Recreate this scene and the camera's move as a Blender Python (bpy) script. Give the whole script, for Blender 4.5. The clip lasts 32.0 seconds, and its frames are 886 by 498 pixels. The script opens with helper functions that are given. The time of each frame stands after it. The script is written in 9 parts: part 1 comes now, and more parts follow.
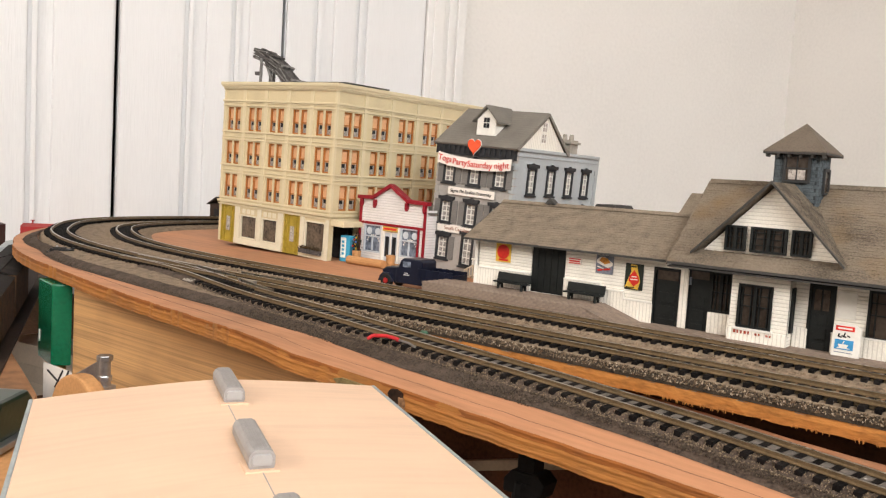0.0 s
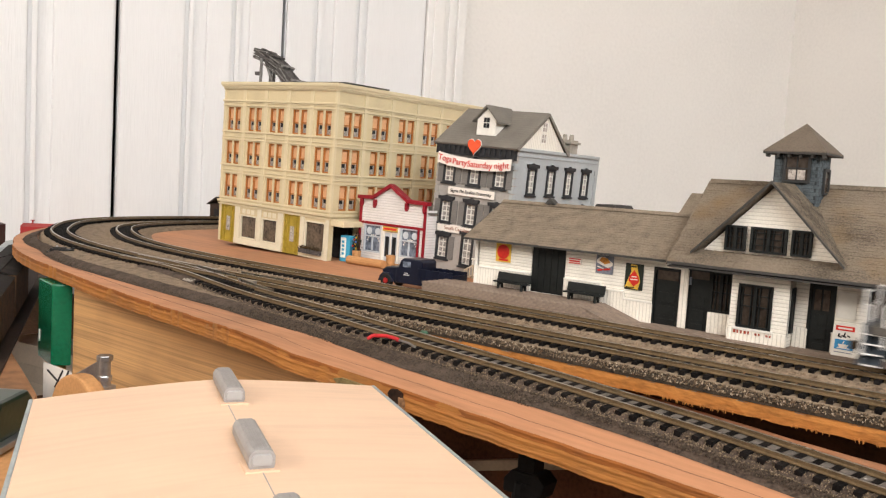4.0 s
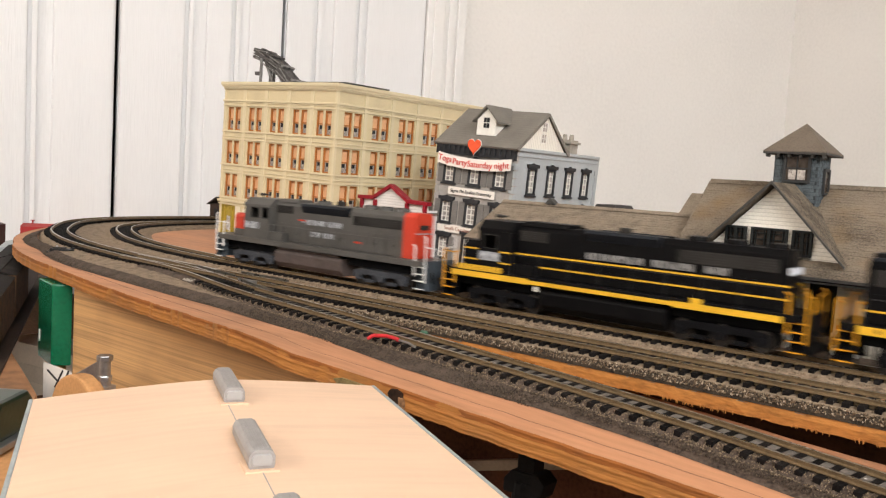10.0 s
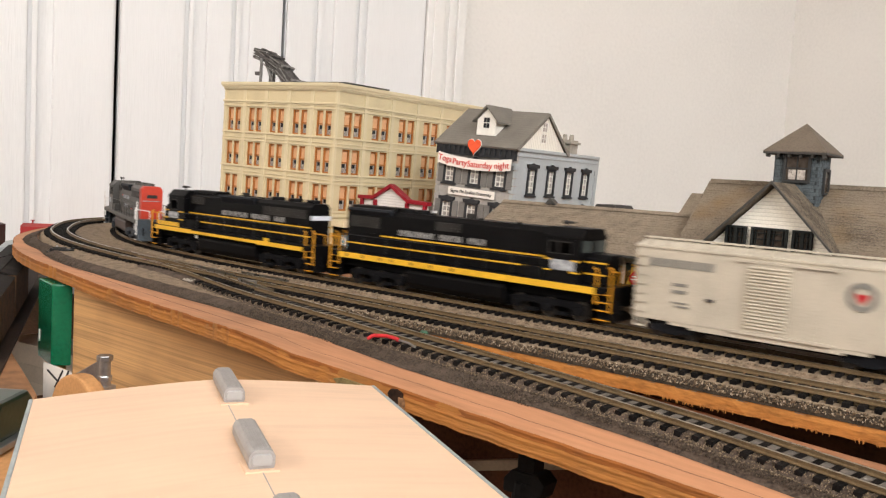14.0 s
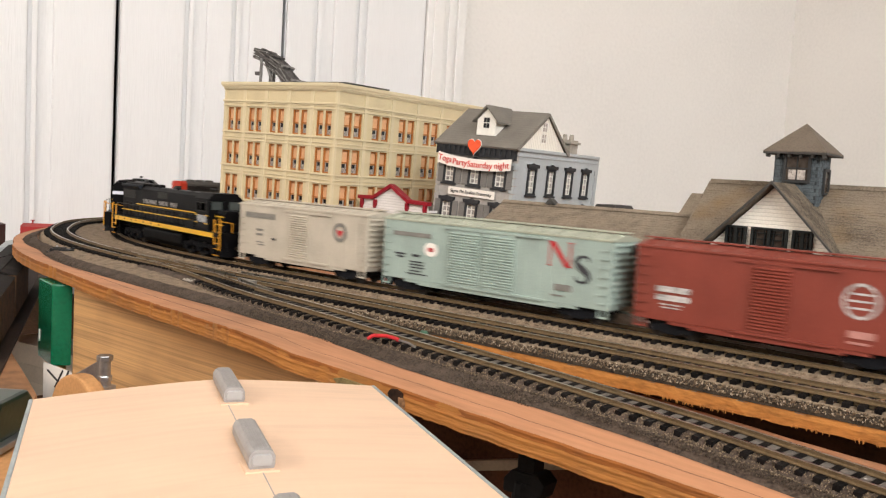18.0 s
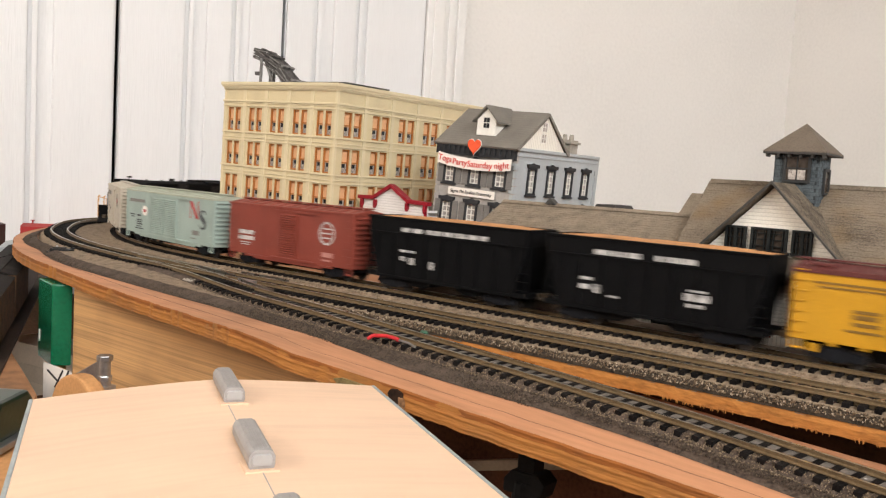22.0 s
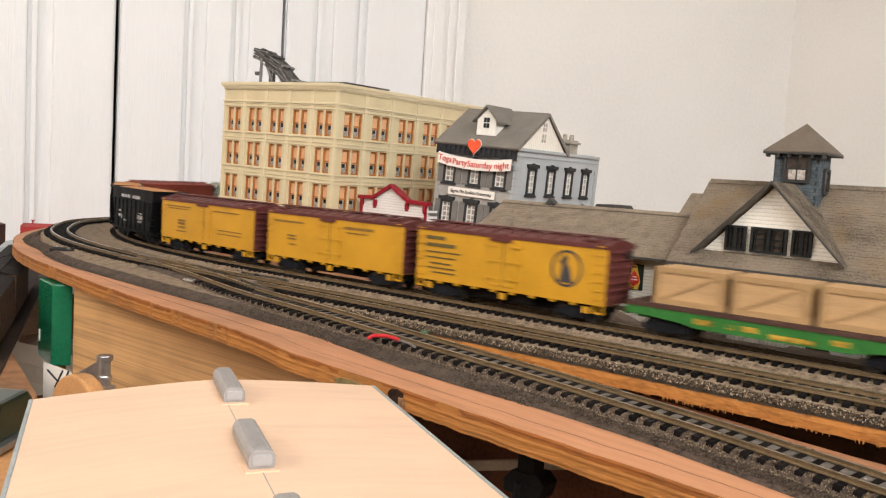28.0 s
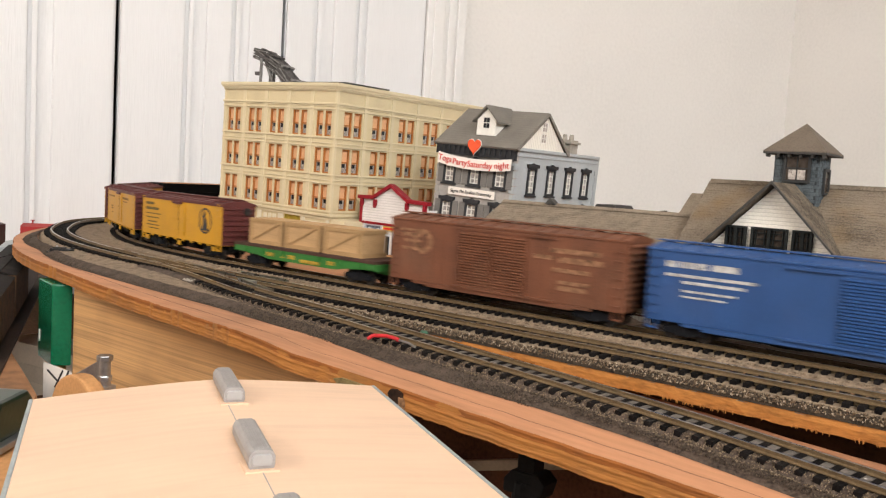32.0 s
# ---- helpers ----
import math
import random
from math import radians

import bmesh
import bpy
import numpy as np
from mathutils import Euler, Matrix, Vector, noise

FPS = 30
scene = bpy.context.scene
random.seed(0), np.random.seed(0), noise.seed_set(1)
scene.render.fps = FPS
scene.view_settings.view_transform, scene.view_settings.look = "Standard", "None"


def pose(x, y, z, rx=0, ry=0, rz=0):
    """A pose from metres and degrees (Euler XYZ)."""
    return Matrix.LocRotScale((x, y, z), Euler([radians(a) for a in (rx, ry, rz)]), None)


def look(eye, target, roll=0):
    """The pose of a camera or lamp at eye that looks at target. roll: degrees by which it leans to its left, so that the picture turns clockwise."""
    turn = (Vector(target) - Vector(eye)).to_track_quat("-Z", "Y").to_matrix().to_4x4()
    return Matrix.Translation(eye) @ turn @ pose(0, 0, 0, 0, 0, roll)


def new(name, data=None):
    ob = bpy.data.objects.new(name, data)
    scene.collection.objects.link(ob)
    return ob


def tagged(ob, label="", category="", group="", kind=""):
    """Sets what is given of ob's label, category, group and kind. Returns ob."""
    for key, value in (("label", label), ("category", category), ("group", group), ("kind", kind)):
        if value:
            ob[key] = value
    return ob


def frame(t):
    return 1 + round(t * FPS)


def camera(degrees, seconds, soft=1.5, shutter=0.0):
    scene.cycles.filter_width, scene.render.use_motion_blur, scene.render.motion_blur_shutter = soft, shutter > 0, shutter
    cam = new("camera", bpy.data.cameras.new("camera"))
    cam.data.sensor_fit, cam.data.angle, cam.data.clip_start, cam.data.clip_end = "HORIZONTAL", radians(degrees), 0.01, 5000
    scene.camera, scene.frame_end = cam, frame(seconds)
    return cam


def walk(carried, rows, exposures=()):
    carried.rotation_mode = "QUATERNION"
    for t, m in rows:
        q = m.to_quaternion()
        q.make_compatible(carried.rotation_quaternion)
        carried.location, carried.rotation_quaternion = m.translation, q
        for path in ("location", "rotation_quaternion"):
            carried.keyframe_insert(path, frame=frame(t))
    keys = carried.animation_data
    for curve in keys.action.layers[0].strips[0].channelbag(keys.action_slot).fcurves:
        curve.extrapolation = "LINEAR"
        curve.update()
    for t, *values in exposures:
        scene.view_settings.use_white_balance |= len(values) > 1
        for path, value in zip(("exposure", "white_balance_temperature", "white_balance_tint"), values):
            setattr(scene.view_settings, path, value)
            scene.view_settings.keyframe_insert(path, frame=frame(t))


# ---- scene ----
# A model railway in a room, true size: rail tops of the upper level are z = 0.
EYE = (0.0, 0.0, 0.0813)
cam = camera(55.97, 32.0, soft=1.25, shutter=1.6)
VIEW = look(EYE, (EYE[0] - 0.61738, EYE[1] + 0.78211, EYE[2] - 0.08452), 3.483)
walk(cam, [(0, VIEW), (32, VIEW)], exposures=[(0, 0.0), (32, 0.0)])

# ---- light: two windows added out of view, beside the layout and, wide, behind the viewer ----
world = bpy.data.worlds.new("daylight")
scene.world = world
world.use_nodes = True
wn = world.node_tree.nodes
sky = wn.new("ShaderNodeTexSky")
sky.sky_type, sky.sun_disc = "NISHITA", False
sky.sun_elevation, sky.sun_rotation = radians(38), radians(120)
world.node_tree.links.new(sky.outputs[0], wn["Background"].inputs[0])
wn["Background"].inputs[1].default_value = 0.10


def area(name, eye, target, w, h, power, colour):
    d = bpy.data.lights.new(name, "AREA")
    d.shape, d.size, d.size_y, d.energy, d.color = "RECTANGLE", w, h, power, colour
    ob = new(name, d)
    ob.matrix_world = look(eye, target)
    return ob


def in_room(x, y, z):
    """A place in the room's own axes."""
    a = radians(-24.4)
    return (-0.783 + x * math.cos(a) - y * math.sin(a), 2.61 + x * math.sin(a) + y * math.cos(a), z)


# area lamps at the two added, unseen windows
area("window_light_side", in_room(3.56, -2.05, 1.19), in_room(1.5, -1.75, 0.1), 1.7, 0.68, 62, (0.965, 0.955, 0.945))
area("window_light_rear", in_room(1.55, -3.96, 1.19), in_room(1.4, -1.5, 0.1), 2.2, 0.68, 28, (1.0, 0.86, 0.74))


# ---- materials ----
def nodes(name):
    m = bpy.data.materials.new(name)
    m.use_nodes = True
    t = m.node_tree
    return m, t, t.nodes["Principled BSDF"]


def mat(name, colour, rough=0.6, metal=0.0, var=0.15, scale=60.0, grain=400.0, bump=0.15, spec=0.22, stretch=(1, 1, 1), dark=None, per=0.0, dirt=0.0, dist=0.0004):
    """Paint, plastic, wood or stone: colour varied at two scales, fine relief, a little per-object shift."""
    m, t, b = nodes(name)
    n, l = t.nodes, t.links
    co = n.new("ShaderNodeTexCoord")
    mp = n.new("ShaderNodeMapping")
    mp.inputs["Scale"].default_value = stretch
    l.new(co.outputs["Object"], mp.inputs[0])
    big, fine = n.new("ShaderNodeTexNoise"), n.new("ShaderNodeTexNoise")
    big.inputs["Scale"].default_value, big.inputs["Detail"].default_value = scale, 3
    fine.inputs["Scale"].default_value, fine.inputs["Detail"].default_value = grain, 4
    l.new(mp.outputs[0], big.inputs[0]), l.new(mp.outputs[0], fine.inputs[0])
    add = n.new("ShaderNodeMath")
    add.operation = "ADD"
    l.new(big.outputs[0], add.inputs[0]), l.new(fine.outputs[0], add.inputs[1])
    half = n.new("ShaderNodeMath")
    half.operation, half.inputs[1].default_value = "MULTIPLY", 0.5
    l.new(add.outputs[0], half.inputs[0])
    src = half
    if per:
        info = n.new("ShaderNodeObjectInfo")
        mul = n.new("ShaderNodeMath")
        mul.operation, mul.inputs[1].default_value, mul.inputs[2].default_value = "MULTIPLY_ADD", per, -per / 2
        l.new(info.outputs["Random"], mul.inputs[0])
        s2 = n.new("ShaderNodeMath")
        s2.operation = "ADD"
        l.new(half.outputs[0], s2.inputs[0]), l.new(mul.outputs[0], s2.inputs[1])
        src = s2
    ramp = n.new("ShaderNodeValToRGB")
    lo = dark or [c * (1 - 2.2 * var) for c in colour]
    hi = [min(1, c * (1 + 1.2 * var)) for c in colour]
    e = ramp.color_ramp.elements
    e[0].position, e[1].position = 0.3, 0.68
    e[0].color, e[1].color = (*[max(0, c) for c in lo], 1), (*hi, 1)
    mid = e.new(0.5)
    mid.color = (*colour, 1)
    l.new(src.outputs[0], ramp.inputs[0])
    out = ramp.outputs[0]
    if dirt:
        d = n.new("ShaderNodeTexNoise")
        d.inputs["Scale"].default_value, d.inputs["Detail"].default_value = scale * 0.7, 6
        l.new(co.outputs["Object"], d.inputs[0])
        dr = n.new("ShaderNodeMapRange")
        dr.inputs[1].default_value, dr.inputs[2].default_value, dr.inputs[4].default_value = 0.5, 0.75, dirt
        l.new(d.outputs[0], dr.inputs[0])
        mx = n.new("ShaderNodeMixRGB")
        mx.inputs[2].default_value = (0.10, 0.075, 0.05, 1)
        l.new(dr.outputs[0], mx.inputs[0]), l.new(out, mx.inputs[1])
        out = mx.outputs[0]
    l.new(out, b.inputs["Base Color"])
    rr = n.new("ShaderNodeMapRange")
    rr.inputs[3].default_value, rr.inputs[4].default_value = max(0.03, rough - 0.1), min(1, rough + 0.12)
    l.new(big.outputs[0], rr.inputs[0]), l.new(rr.outputs[0], b.inputs["Roughness"])
    b.inputs["Metallic"].default_value = metal
    b.inputs["Specular IOR Level"].default_value = spec
    if bump:
        bp = n.new("ShaderNodeBump")
        bp.inputs["Strength"].default_value, bp.inputs["Distance"].default_value = bump, dist
        l.new(fine.outputs[0], bp.inputs["Height"]), l.new(bp.outputs[0], b.inputs["Normal"])
    return m


def glass(name, colour=(0.02, 0.022, 0.025), rough=0.08):
    m, t, b = nodes(name)
    b.inputs["Base Color"].default_value = (*colour, 1)
    b.inputs["Roughness"].default_value = rough
    b.inputs["Specular IOR Level"].default_value = 0.6
    return m


def striped(name, colour, line, pitch, axis="Z", rough=0.6, depth=0.5, var=0.08, dirt=0.0):
    """Siding or seams moulded into plastic: relief lines at an even pitch, with grain."""
    m = mat(name, colour, rough, var=var, scale=70, grain=900, bump=0.1, dirt=dirt)
    t = m.node_tree
    n, l, b = t.nodes, t.links, t.nodes["Principled BSDF"]
    co = n.new("ShaderNodeTexCoord")
    sp = n.new("ShaderNodeSeparateXYZ")
    l.new(co.outputs["Object"], sp.inputs[0])
    md = n.new("ShaderNodeMath")
    md.operation, md.inputs[1].default_value = "PINGPONG", pitch / 2
    l.new(sp.outputs[axis], md.inputs[0])
    mr = n.new("ShaderNodeMapRange")
    mr.inputs[1].default_value, mr.inputs[2].default_value = 0, pitch * 0.16
    l.new(md.outputs[0], mr.inputs[0])
    bp = n.new("ShaderNodeBump")
    bp.inputs["Strength"].default_value, bp.inputs["Distance"].default_value = depth, 0.0005
    l.new(mr.outputs[0], bp.inputs["Height"])
    l.new(bp.outputs[0], b.inputs["Normal"])
    old = b.inputs["Base Color"].links[0].from_socket
    mx = n.new("ShaderNodeMixRGB")
    mx.inputs[1].default_value = (*line, 1)
    l.new(mr.outputs[0], mx.inputs[0]), l.new(old, mx.inputs[2]), l.new(mx.outputs[0], b.inputs["Base Color"])
    return m


# ---- mesh helpers ----
class G:
    """Collects boxes, prisms and strips for one mesh."""

    def __init__(self):
        self.v, self.f = [], []

    def add(self, vs, fs, m=None):
        k = len(self.v)
        self.v += [tuple(m @ Vector(p)) for p in vs] if m else [tuple(p) for p in vs]
        self.f += [tuple(i + k for i in q) for q in fs]
        return self

    def box(self, x0, x1, y0, y1, z0, z1, m=None):
        vs = [(x, y, z) for z in (z0, z1) for y in (y0, y1) for x in (x0, x1)]
        return self.add(vs, [(0, 2, 3, 1), (4, 5, 7, 6), (0, 1, 5, 4), (2, 6, 7, 3), (0, 4, 6, 2), (1, 3, 7, 5)], m)

    def prism(self, pts, a, b, axis="y", m=None):
        """A profile drawn out along an axis: pts are (x, z) for y, (y, z) for x, (x, y) for z."""
        put = {"y": lambda p, q: (p[0], q, p[1]), "x": lambda p, q: (q, p[0], p[1]), "z": lambda p, q: (p[0], p[1], q)}[axis]
        n = len(pts)
        vs = [put(p, a) for p in pts] + [put(p, b) for p in pts]
        fs = [tuple(range(n)), tuple(range(2 * n - 1, n - 1, -1))] + [(i, i + n, (i + 1) % n + n, (i + 1) % n) for i in range(n)]
        return self.add(vs, fs, m)

    def cyl(self, r, a, b, n=12, axis="z", c=(0, 0), r2=None, m=None):
        r2 = r if r2 is None else r2
        p = [(math.cos(2 * math.pi * i / n), math.sin(2 * math.pi * i / n)) for i in range(n)]
        put = {"z": lambda u, w, q: (u, w, q), "x": lambda u, w, q: (q, u, w), "y": lambda u, w, q: (u, q, w)}[axis]
        vs = [put(c[0] + r * u, c[1] + r * w, a) for u, w in p] + [put(c[0] + r2 * u, c[1] + r2 * w, b) for u, w in p]
        fs = [tuple(range(n)), tuple(range(2 * n - 1, n - 1, -1))] + [(i, i + n, (i + 1) % n + n, (i + 1) % n) for i in range(n)]
        return self.add(vs, fs, m)

    def bar(self, a, b, r, n=6):
        """A round bar from a to b."""
        a, b = Vector(a), Vector(b)
        q = (b - a).to_track_quat("Z", "Y").to_matrix().to_4x4()
        return self.cyl(r, 0, (b - a).length, n, m=Matrix.Translation(a) @ q)

    def quad(self, a, b, c, d):
        return self.add([a, b, c, d], [(0, 1, 2, 3)])

    def mesh(self, name, material, bevel=0.0, smooth=False, seg=2):
        me = bpy.data.meshes.new(name)
        me.from_pydata(self.v, [], self.f)
        bm = bmesh.new()
        bm.from_mesh(me)
        bmesh.ops.recalc_face_normals(bm, faces=bm.faces)
        if bevel:
            es = [e for e in bm.edges if len(e.link_faces) == 2 and e.calc_face_angle(0) > 0.5]
            bmesh.ops.bevel(bm, geom=es, offset=bevel, segments=seg, affect="EDGES", profile=0.6, clamp_overlap=True)
        bm.to_mesh(me)
        bm.free()
        if smooth:
            me.polygons.foreach_set("use_smooth", [True] * len(me.polygons))
        if material:
            me.materials.append(material)
        return me


def part(name, g, material, parent=None, label="", bevel=0.0, at=None, smooth=False):
    """Links what g holds as one mesh object under a thing or a part."""
    ob = new(name, g if isinstance(g, bpy.types.Mesh) else g.mesh(name, material, bevel, smooth))
    if parent:
        ob.parent = parent
    if at is not None:
        ob.matrix_basis = at if isinstance(at, Matrix) else Matrix.Translation(at)
    return tagged(ob, label=label)


def thing(name, label, category, at=None, group="", kind=""):
    ob = new(name)
    ob.empty_display_size = 0.01
    if at is not None:
        ob.matrix_basis = at
    return tagged(ob, label, category, group, kind)


def writing(name, words, size, material, parent, m, label="", depth=0.0002):
    """Raised letters in the built-in font, lying in x and z, facing -y."""
    cu = bpy.data.curves.new(name, "FONT")
    cu.body, cu.size, cu.extrude = words, size, depth
    cu.align_x, cu.align_y = "CENTER", "CENTER"
    cu.resolution_u = 3
    tmp = bpy.data.objects.new(name, cu)
    me = bpy.data.meshes.new_from_object(tmp)
    bpy.data.objects.remove(tmp)
    me.materials.append(material)
    ob = new(name, me)
    ob.parent = parent
    ob.matrix_basis = m @ pose(0, 0, 0, 90)
    return tagged(ob, label=label)


def disc(r, n=24, cx=0.0, cz=0.0, sx=1.0):
    return [(cx + sx * r * math.cos(2 * math.pi * i / n), cz + r * math.sin(2 * math.pi * i / n)) for i in range(n)]


WHITE = mat("white_plastic", (0.78, 0.76, 0.70), 0.5, var=0.05)
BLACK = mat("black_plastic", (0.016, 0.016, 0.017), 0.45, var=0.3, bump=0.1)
DARKMETAL = mat("blackened_metal", (0.03, 0.028, 0.026), 0.55, 0.3, var=0.4, grain=900)
STEELWHEEL = mat("steel_wheel", (0.055, 0.048, 0.042), 0.5, 0.6, var=0.25)

# ---- the room, turned 24 degrees to the layout; local x and y run along its walls from the far corner ----
ROOM = pose(-0.783, 2.61, 0, 0, 0, -24.4)
FLOOR, CEIL, RX, RY = -1.0, 1.62, 3.6, -4.0
PAINT = mat("wall_paint", (0.82, 0.797, 0.762), 0.75, var=0.03, scale=2.5, grain=120, bump=0.06)
CEILING = mat("ceiling_paint", (0.80, 0.79, 0.76), 0.85, var=0.03, scale=3, grain=150)
# added floor colour, kept dark to hold back bounced light
CARPET = mat("carpet", (0.12, 0.10, 0.085), 0.95, var=0.2, scale=20, grain=700, bump=0.6)
DOORW = mat("door_white", (0.79, 0.795, 0.80), 0.45, var=0.025, scale=3, grain=70, bump=0.30, stretch=(6, 6, 0.35), dist=0.0015, spec=0.4)
TRIM = mat("trim_gloss_white", (0.82, 0.81, 0.79), 0.3, var=0.02, scale=5, grain=60, bump=0.05, spec=0.5)
GAPDARK = mat("closet_gap_shade", (0.05, 0.045, 0.04), 0.9)


def setting(name, g, material, label, category="", bevel=0.0):
    ob = part(name, g, material, None, label, bevel)
    ob.matrix_basis = ROOM
    return tagged(ob, category=category, kind="structure")


setting("floor", G().box(-0.6, RX + 0.1, RY - 0.1, 0.1, FLOOR - 0.1, FLOOR), CARPET, "carpeted floor of the room, coloured dark to hold back bounced light", "floor")
setting("ceiling", G().box(-0.6, RX + 0.1, RY - 0.1, 0.1, CEIL, CEIL + 0.1), CEILING, "plain white painted ceiling", "ceiling")
setting("wall_north", G().box(-0.1, RX, 0, 0.1, FLOOR, CEIL), PAINT, "plain beige painted wall", "wall")
D0, D1, DTOP = -3.905, -1.206, 1.03
g = G().box(-0.1, 0, D1 + 0.012, 0, FLOOR, CEIL).box(-0.1, 0, D0, D1 + 0.012, DTOP + 0.012, CEIL).box(-0.1, 0, RY, D0, FLOOR, CEIL)
setting("wall_west", g, PAINT, "beige painted wall round the closet doors", "wall")
# unseen closet walls, coloured dark to stand in for shade in the door gaps
setting("closet_recess", G().box(-0.62, -0.6, RY, -0.9, FLOOR, CEIL).box(-0.6, -0.1, -1.0, -0.98, FLOOR, CEIL).box(-0.6, -0.1, RY, RY + 0.02, FLOOR, CEIL), GAPDARK, "closet behind the folding doors, coloured dark for the shade in the gaps", "wall")
W0, W1, WZ0, WZ1 = -2.95, -1.15, 0.82, 1.56
g = G().box(RX, RX + 0.1, RY, W0, FLOOR, CEIL).box(RX, RX + 0.1, W1, 0, FLOOR, CEIL).box(RX, RX + 0.1, W0, W1, FLOOR, WZ0).box(RX, RX + 0.1, W0, W1, WZ1, CEIL)
setting("wall_east", g, PAINT, "beige wall out of view with an added window opening", "wall")
V0, V1 = 0.4, 2.7
g = G().box(0, V0, RY - 0.1, RY, FLOOR, CEIL).box(V1, RX, RY - 0.1, RY, FLOOR, CEIL).box(V0, V1, RY - 0.1, RY, FLOOR, WZ0).box(V0, V1, RY - 0.1, RY, WZ1, CEIL)
setting("wall_south", g, PAINT, "beige wall out of view with an added wide window opening", "wall")
# casing of the closet opening: three stepped ribs
g = G().box(0, 0.012, D1 - 0.004, D1 + 0.094, FLOOR, DTOP + 0.09).box(0.012, 0.018, D1 + 0.010, D1 + 0.038, FLOOR, DTOP + 0.09)
g.box(0.012, 0.022, D1 + 0.070, D1 + 0.091, FLOOR, DTOP + 0.09).box(0.012, 0.016, D1 + 0.049, D1 + 0.064, FLOOR, DTOP + 0.09)
setting("trim", g, TRIM, "white moulded door casing", "trim", 0.003)
setting("baseboard", G().box(0.001, RX, -0.014, 0, FLOOR, FLOOR + 0.1).box(0, 0.014, D1 + 0.095, 0, FLOOR, FLOOR + 0.1), TRIM, "white baseboard", "baseboard", 0.003)
# folding closet doors, eight leaves with raised fields
LEAF = 0.3374
SKEW = (0.010, -0.004, 0.006, -0.006, 0.008, -0.005, 0.004, -0.006)
for i in range(8):
    y1 = D1 - i * LEAF - (0.004 if i % 2 else 0.0015)
    y0 = D1 - (i + 1) * LEAF + (0.0055 if i == 1 else 0.0015)
    w = y1 - y0
    lf = thing(f"door_{i + 1}", "white grained folding closet door leaf with raised fields", "door", ROOM @ pose(-0.036, y0, 0, 0, 0, math.degrees(SKEW[i])), "closet door leaves", "structure")
    part("slab", G().box(0, 0.030, 0, w, FLOOR + 0.01, DTOP), DOORW, lf, bevel=0.002)
    fields = ((0.006, 0.380), (0.510, 0.670), (0.780, 0.994)) if i % 2 else ((0.006, 0.190), (0.325, 0.480), (0.560, 0.994)) if i == 0 else ((0.006, 0.220), (0.330, 0.535), (0.665, 0.994))
    for a, b in fields:
        part("raised_plank", G().box(0.0295, 0.0385, w * a, w * b, FLOOR + 0.012, DTOP - 0.002), DOORW, lf, bevel=0.0036)
    for (_, a), (b, _) in zip(fields, fields[1:]):
        y = w * a + 0.0125
        part("moulding", G().box(0.0295, 0.0365, y - 0.005, y + 0.005, FLOOR + 0.012, DTOP - 0.002), DOORW, lf, bevel=0.0018)
# window frames and panes for the two openings added out of view to light the room
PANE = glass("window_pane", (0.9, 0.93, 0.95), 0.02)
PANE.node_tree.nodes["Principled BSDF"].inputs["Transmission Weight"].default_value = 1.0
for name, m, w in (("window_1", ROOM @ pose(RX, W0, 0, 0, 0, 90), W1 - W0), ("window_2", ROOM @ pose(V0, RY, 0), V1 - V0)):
    wi = thing(name, "white framed window added out of view, with clear panes", "window", m, kind="structure")
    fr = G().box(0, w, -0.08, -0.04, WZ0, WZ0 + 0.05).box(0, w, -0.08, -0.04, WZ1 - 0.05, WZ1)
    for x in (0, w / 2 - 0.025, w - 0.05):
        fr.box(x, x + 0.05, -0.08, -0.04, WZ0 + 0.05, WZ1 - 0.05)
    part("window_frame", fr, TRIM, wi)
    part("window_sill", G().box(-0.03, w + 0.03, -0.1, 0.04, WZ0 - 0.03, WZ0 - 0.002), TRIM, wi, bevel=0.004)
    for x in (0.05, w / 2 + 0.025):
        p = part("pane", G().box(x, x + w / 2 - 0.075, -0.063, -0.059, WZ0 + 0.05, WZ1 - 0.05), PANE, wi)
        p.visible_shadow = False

# ---- the layout: boards, roadbed, three tracks ----
PLY = mat("pink_plywood", (0.465, 0.225, 0.118), 0.7, var=0.15, scale=9, grain=90, bump=0.3, stretch=(0.35, 2.5, 1), dirt=0.22)
PLYEDGE = mat("raw_plywood_edge", (0.37, 0.152, 0.038), 0.75, var=0.14, scale=60, grain=420, bump=0.5, stretch=(0.30, 0.30, 2.4), dist=0.001, dirt=0.35)
VENEER = mat("red_brown_veneer", (0.29, 0.100, 0.024), 0.8, var=0.16, scale=70, grain=420, bump=0.5, stretch=(0.30, 0.30, 2.4), dist=0.001, dirt=0.3)
SAWN = mat("rough_sawn_edge", (0.42, 0.172, 0.042), 0.8, var=0.20, scale=70, grain=500, bump=0.5, stretch=(0.5, 1, 1.6), dist=0.001)
FILL = mat("olive_ballast_fill", (0.20, 0.150, 0.088), 0.95, var=0.35, scale=190, grain=1000, bump=0.9, dist=0.0008)
DARKB = mat("dark_ballast_slope", (0.045, 0.033, 0.023), 0.95, var=0.4, scale=200, grain=1000, bump=0.8, dist=0.0008)
PINE = mat("pine_plank", (0.60, 0.35, 0.155), 0.6, var=0.20, scale=30, grain=150, bump=0.15, stretch=(0.07, 1, 6), dirt=0.18)
BALLAST = mat("ballast_bed", (0.225, 0.170, 0.118), 0.95, var=0.35, scale=160, grain=900, bump=0.9, dist=0.0008)
STONE = mat("ballast_stone", (0.23, 0.19, 0.15), 0.9, var=0.3, scale=300, grain=1500)


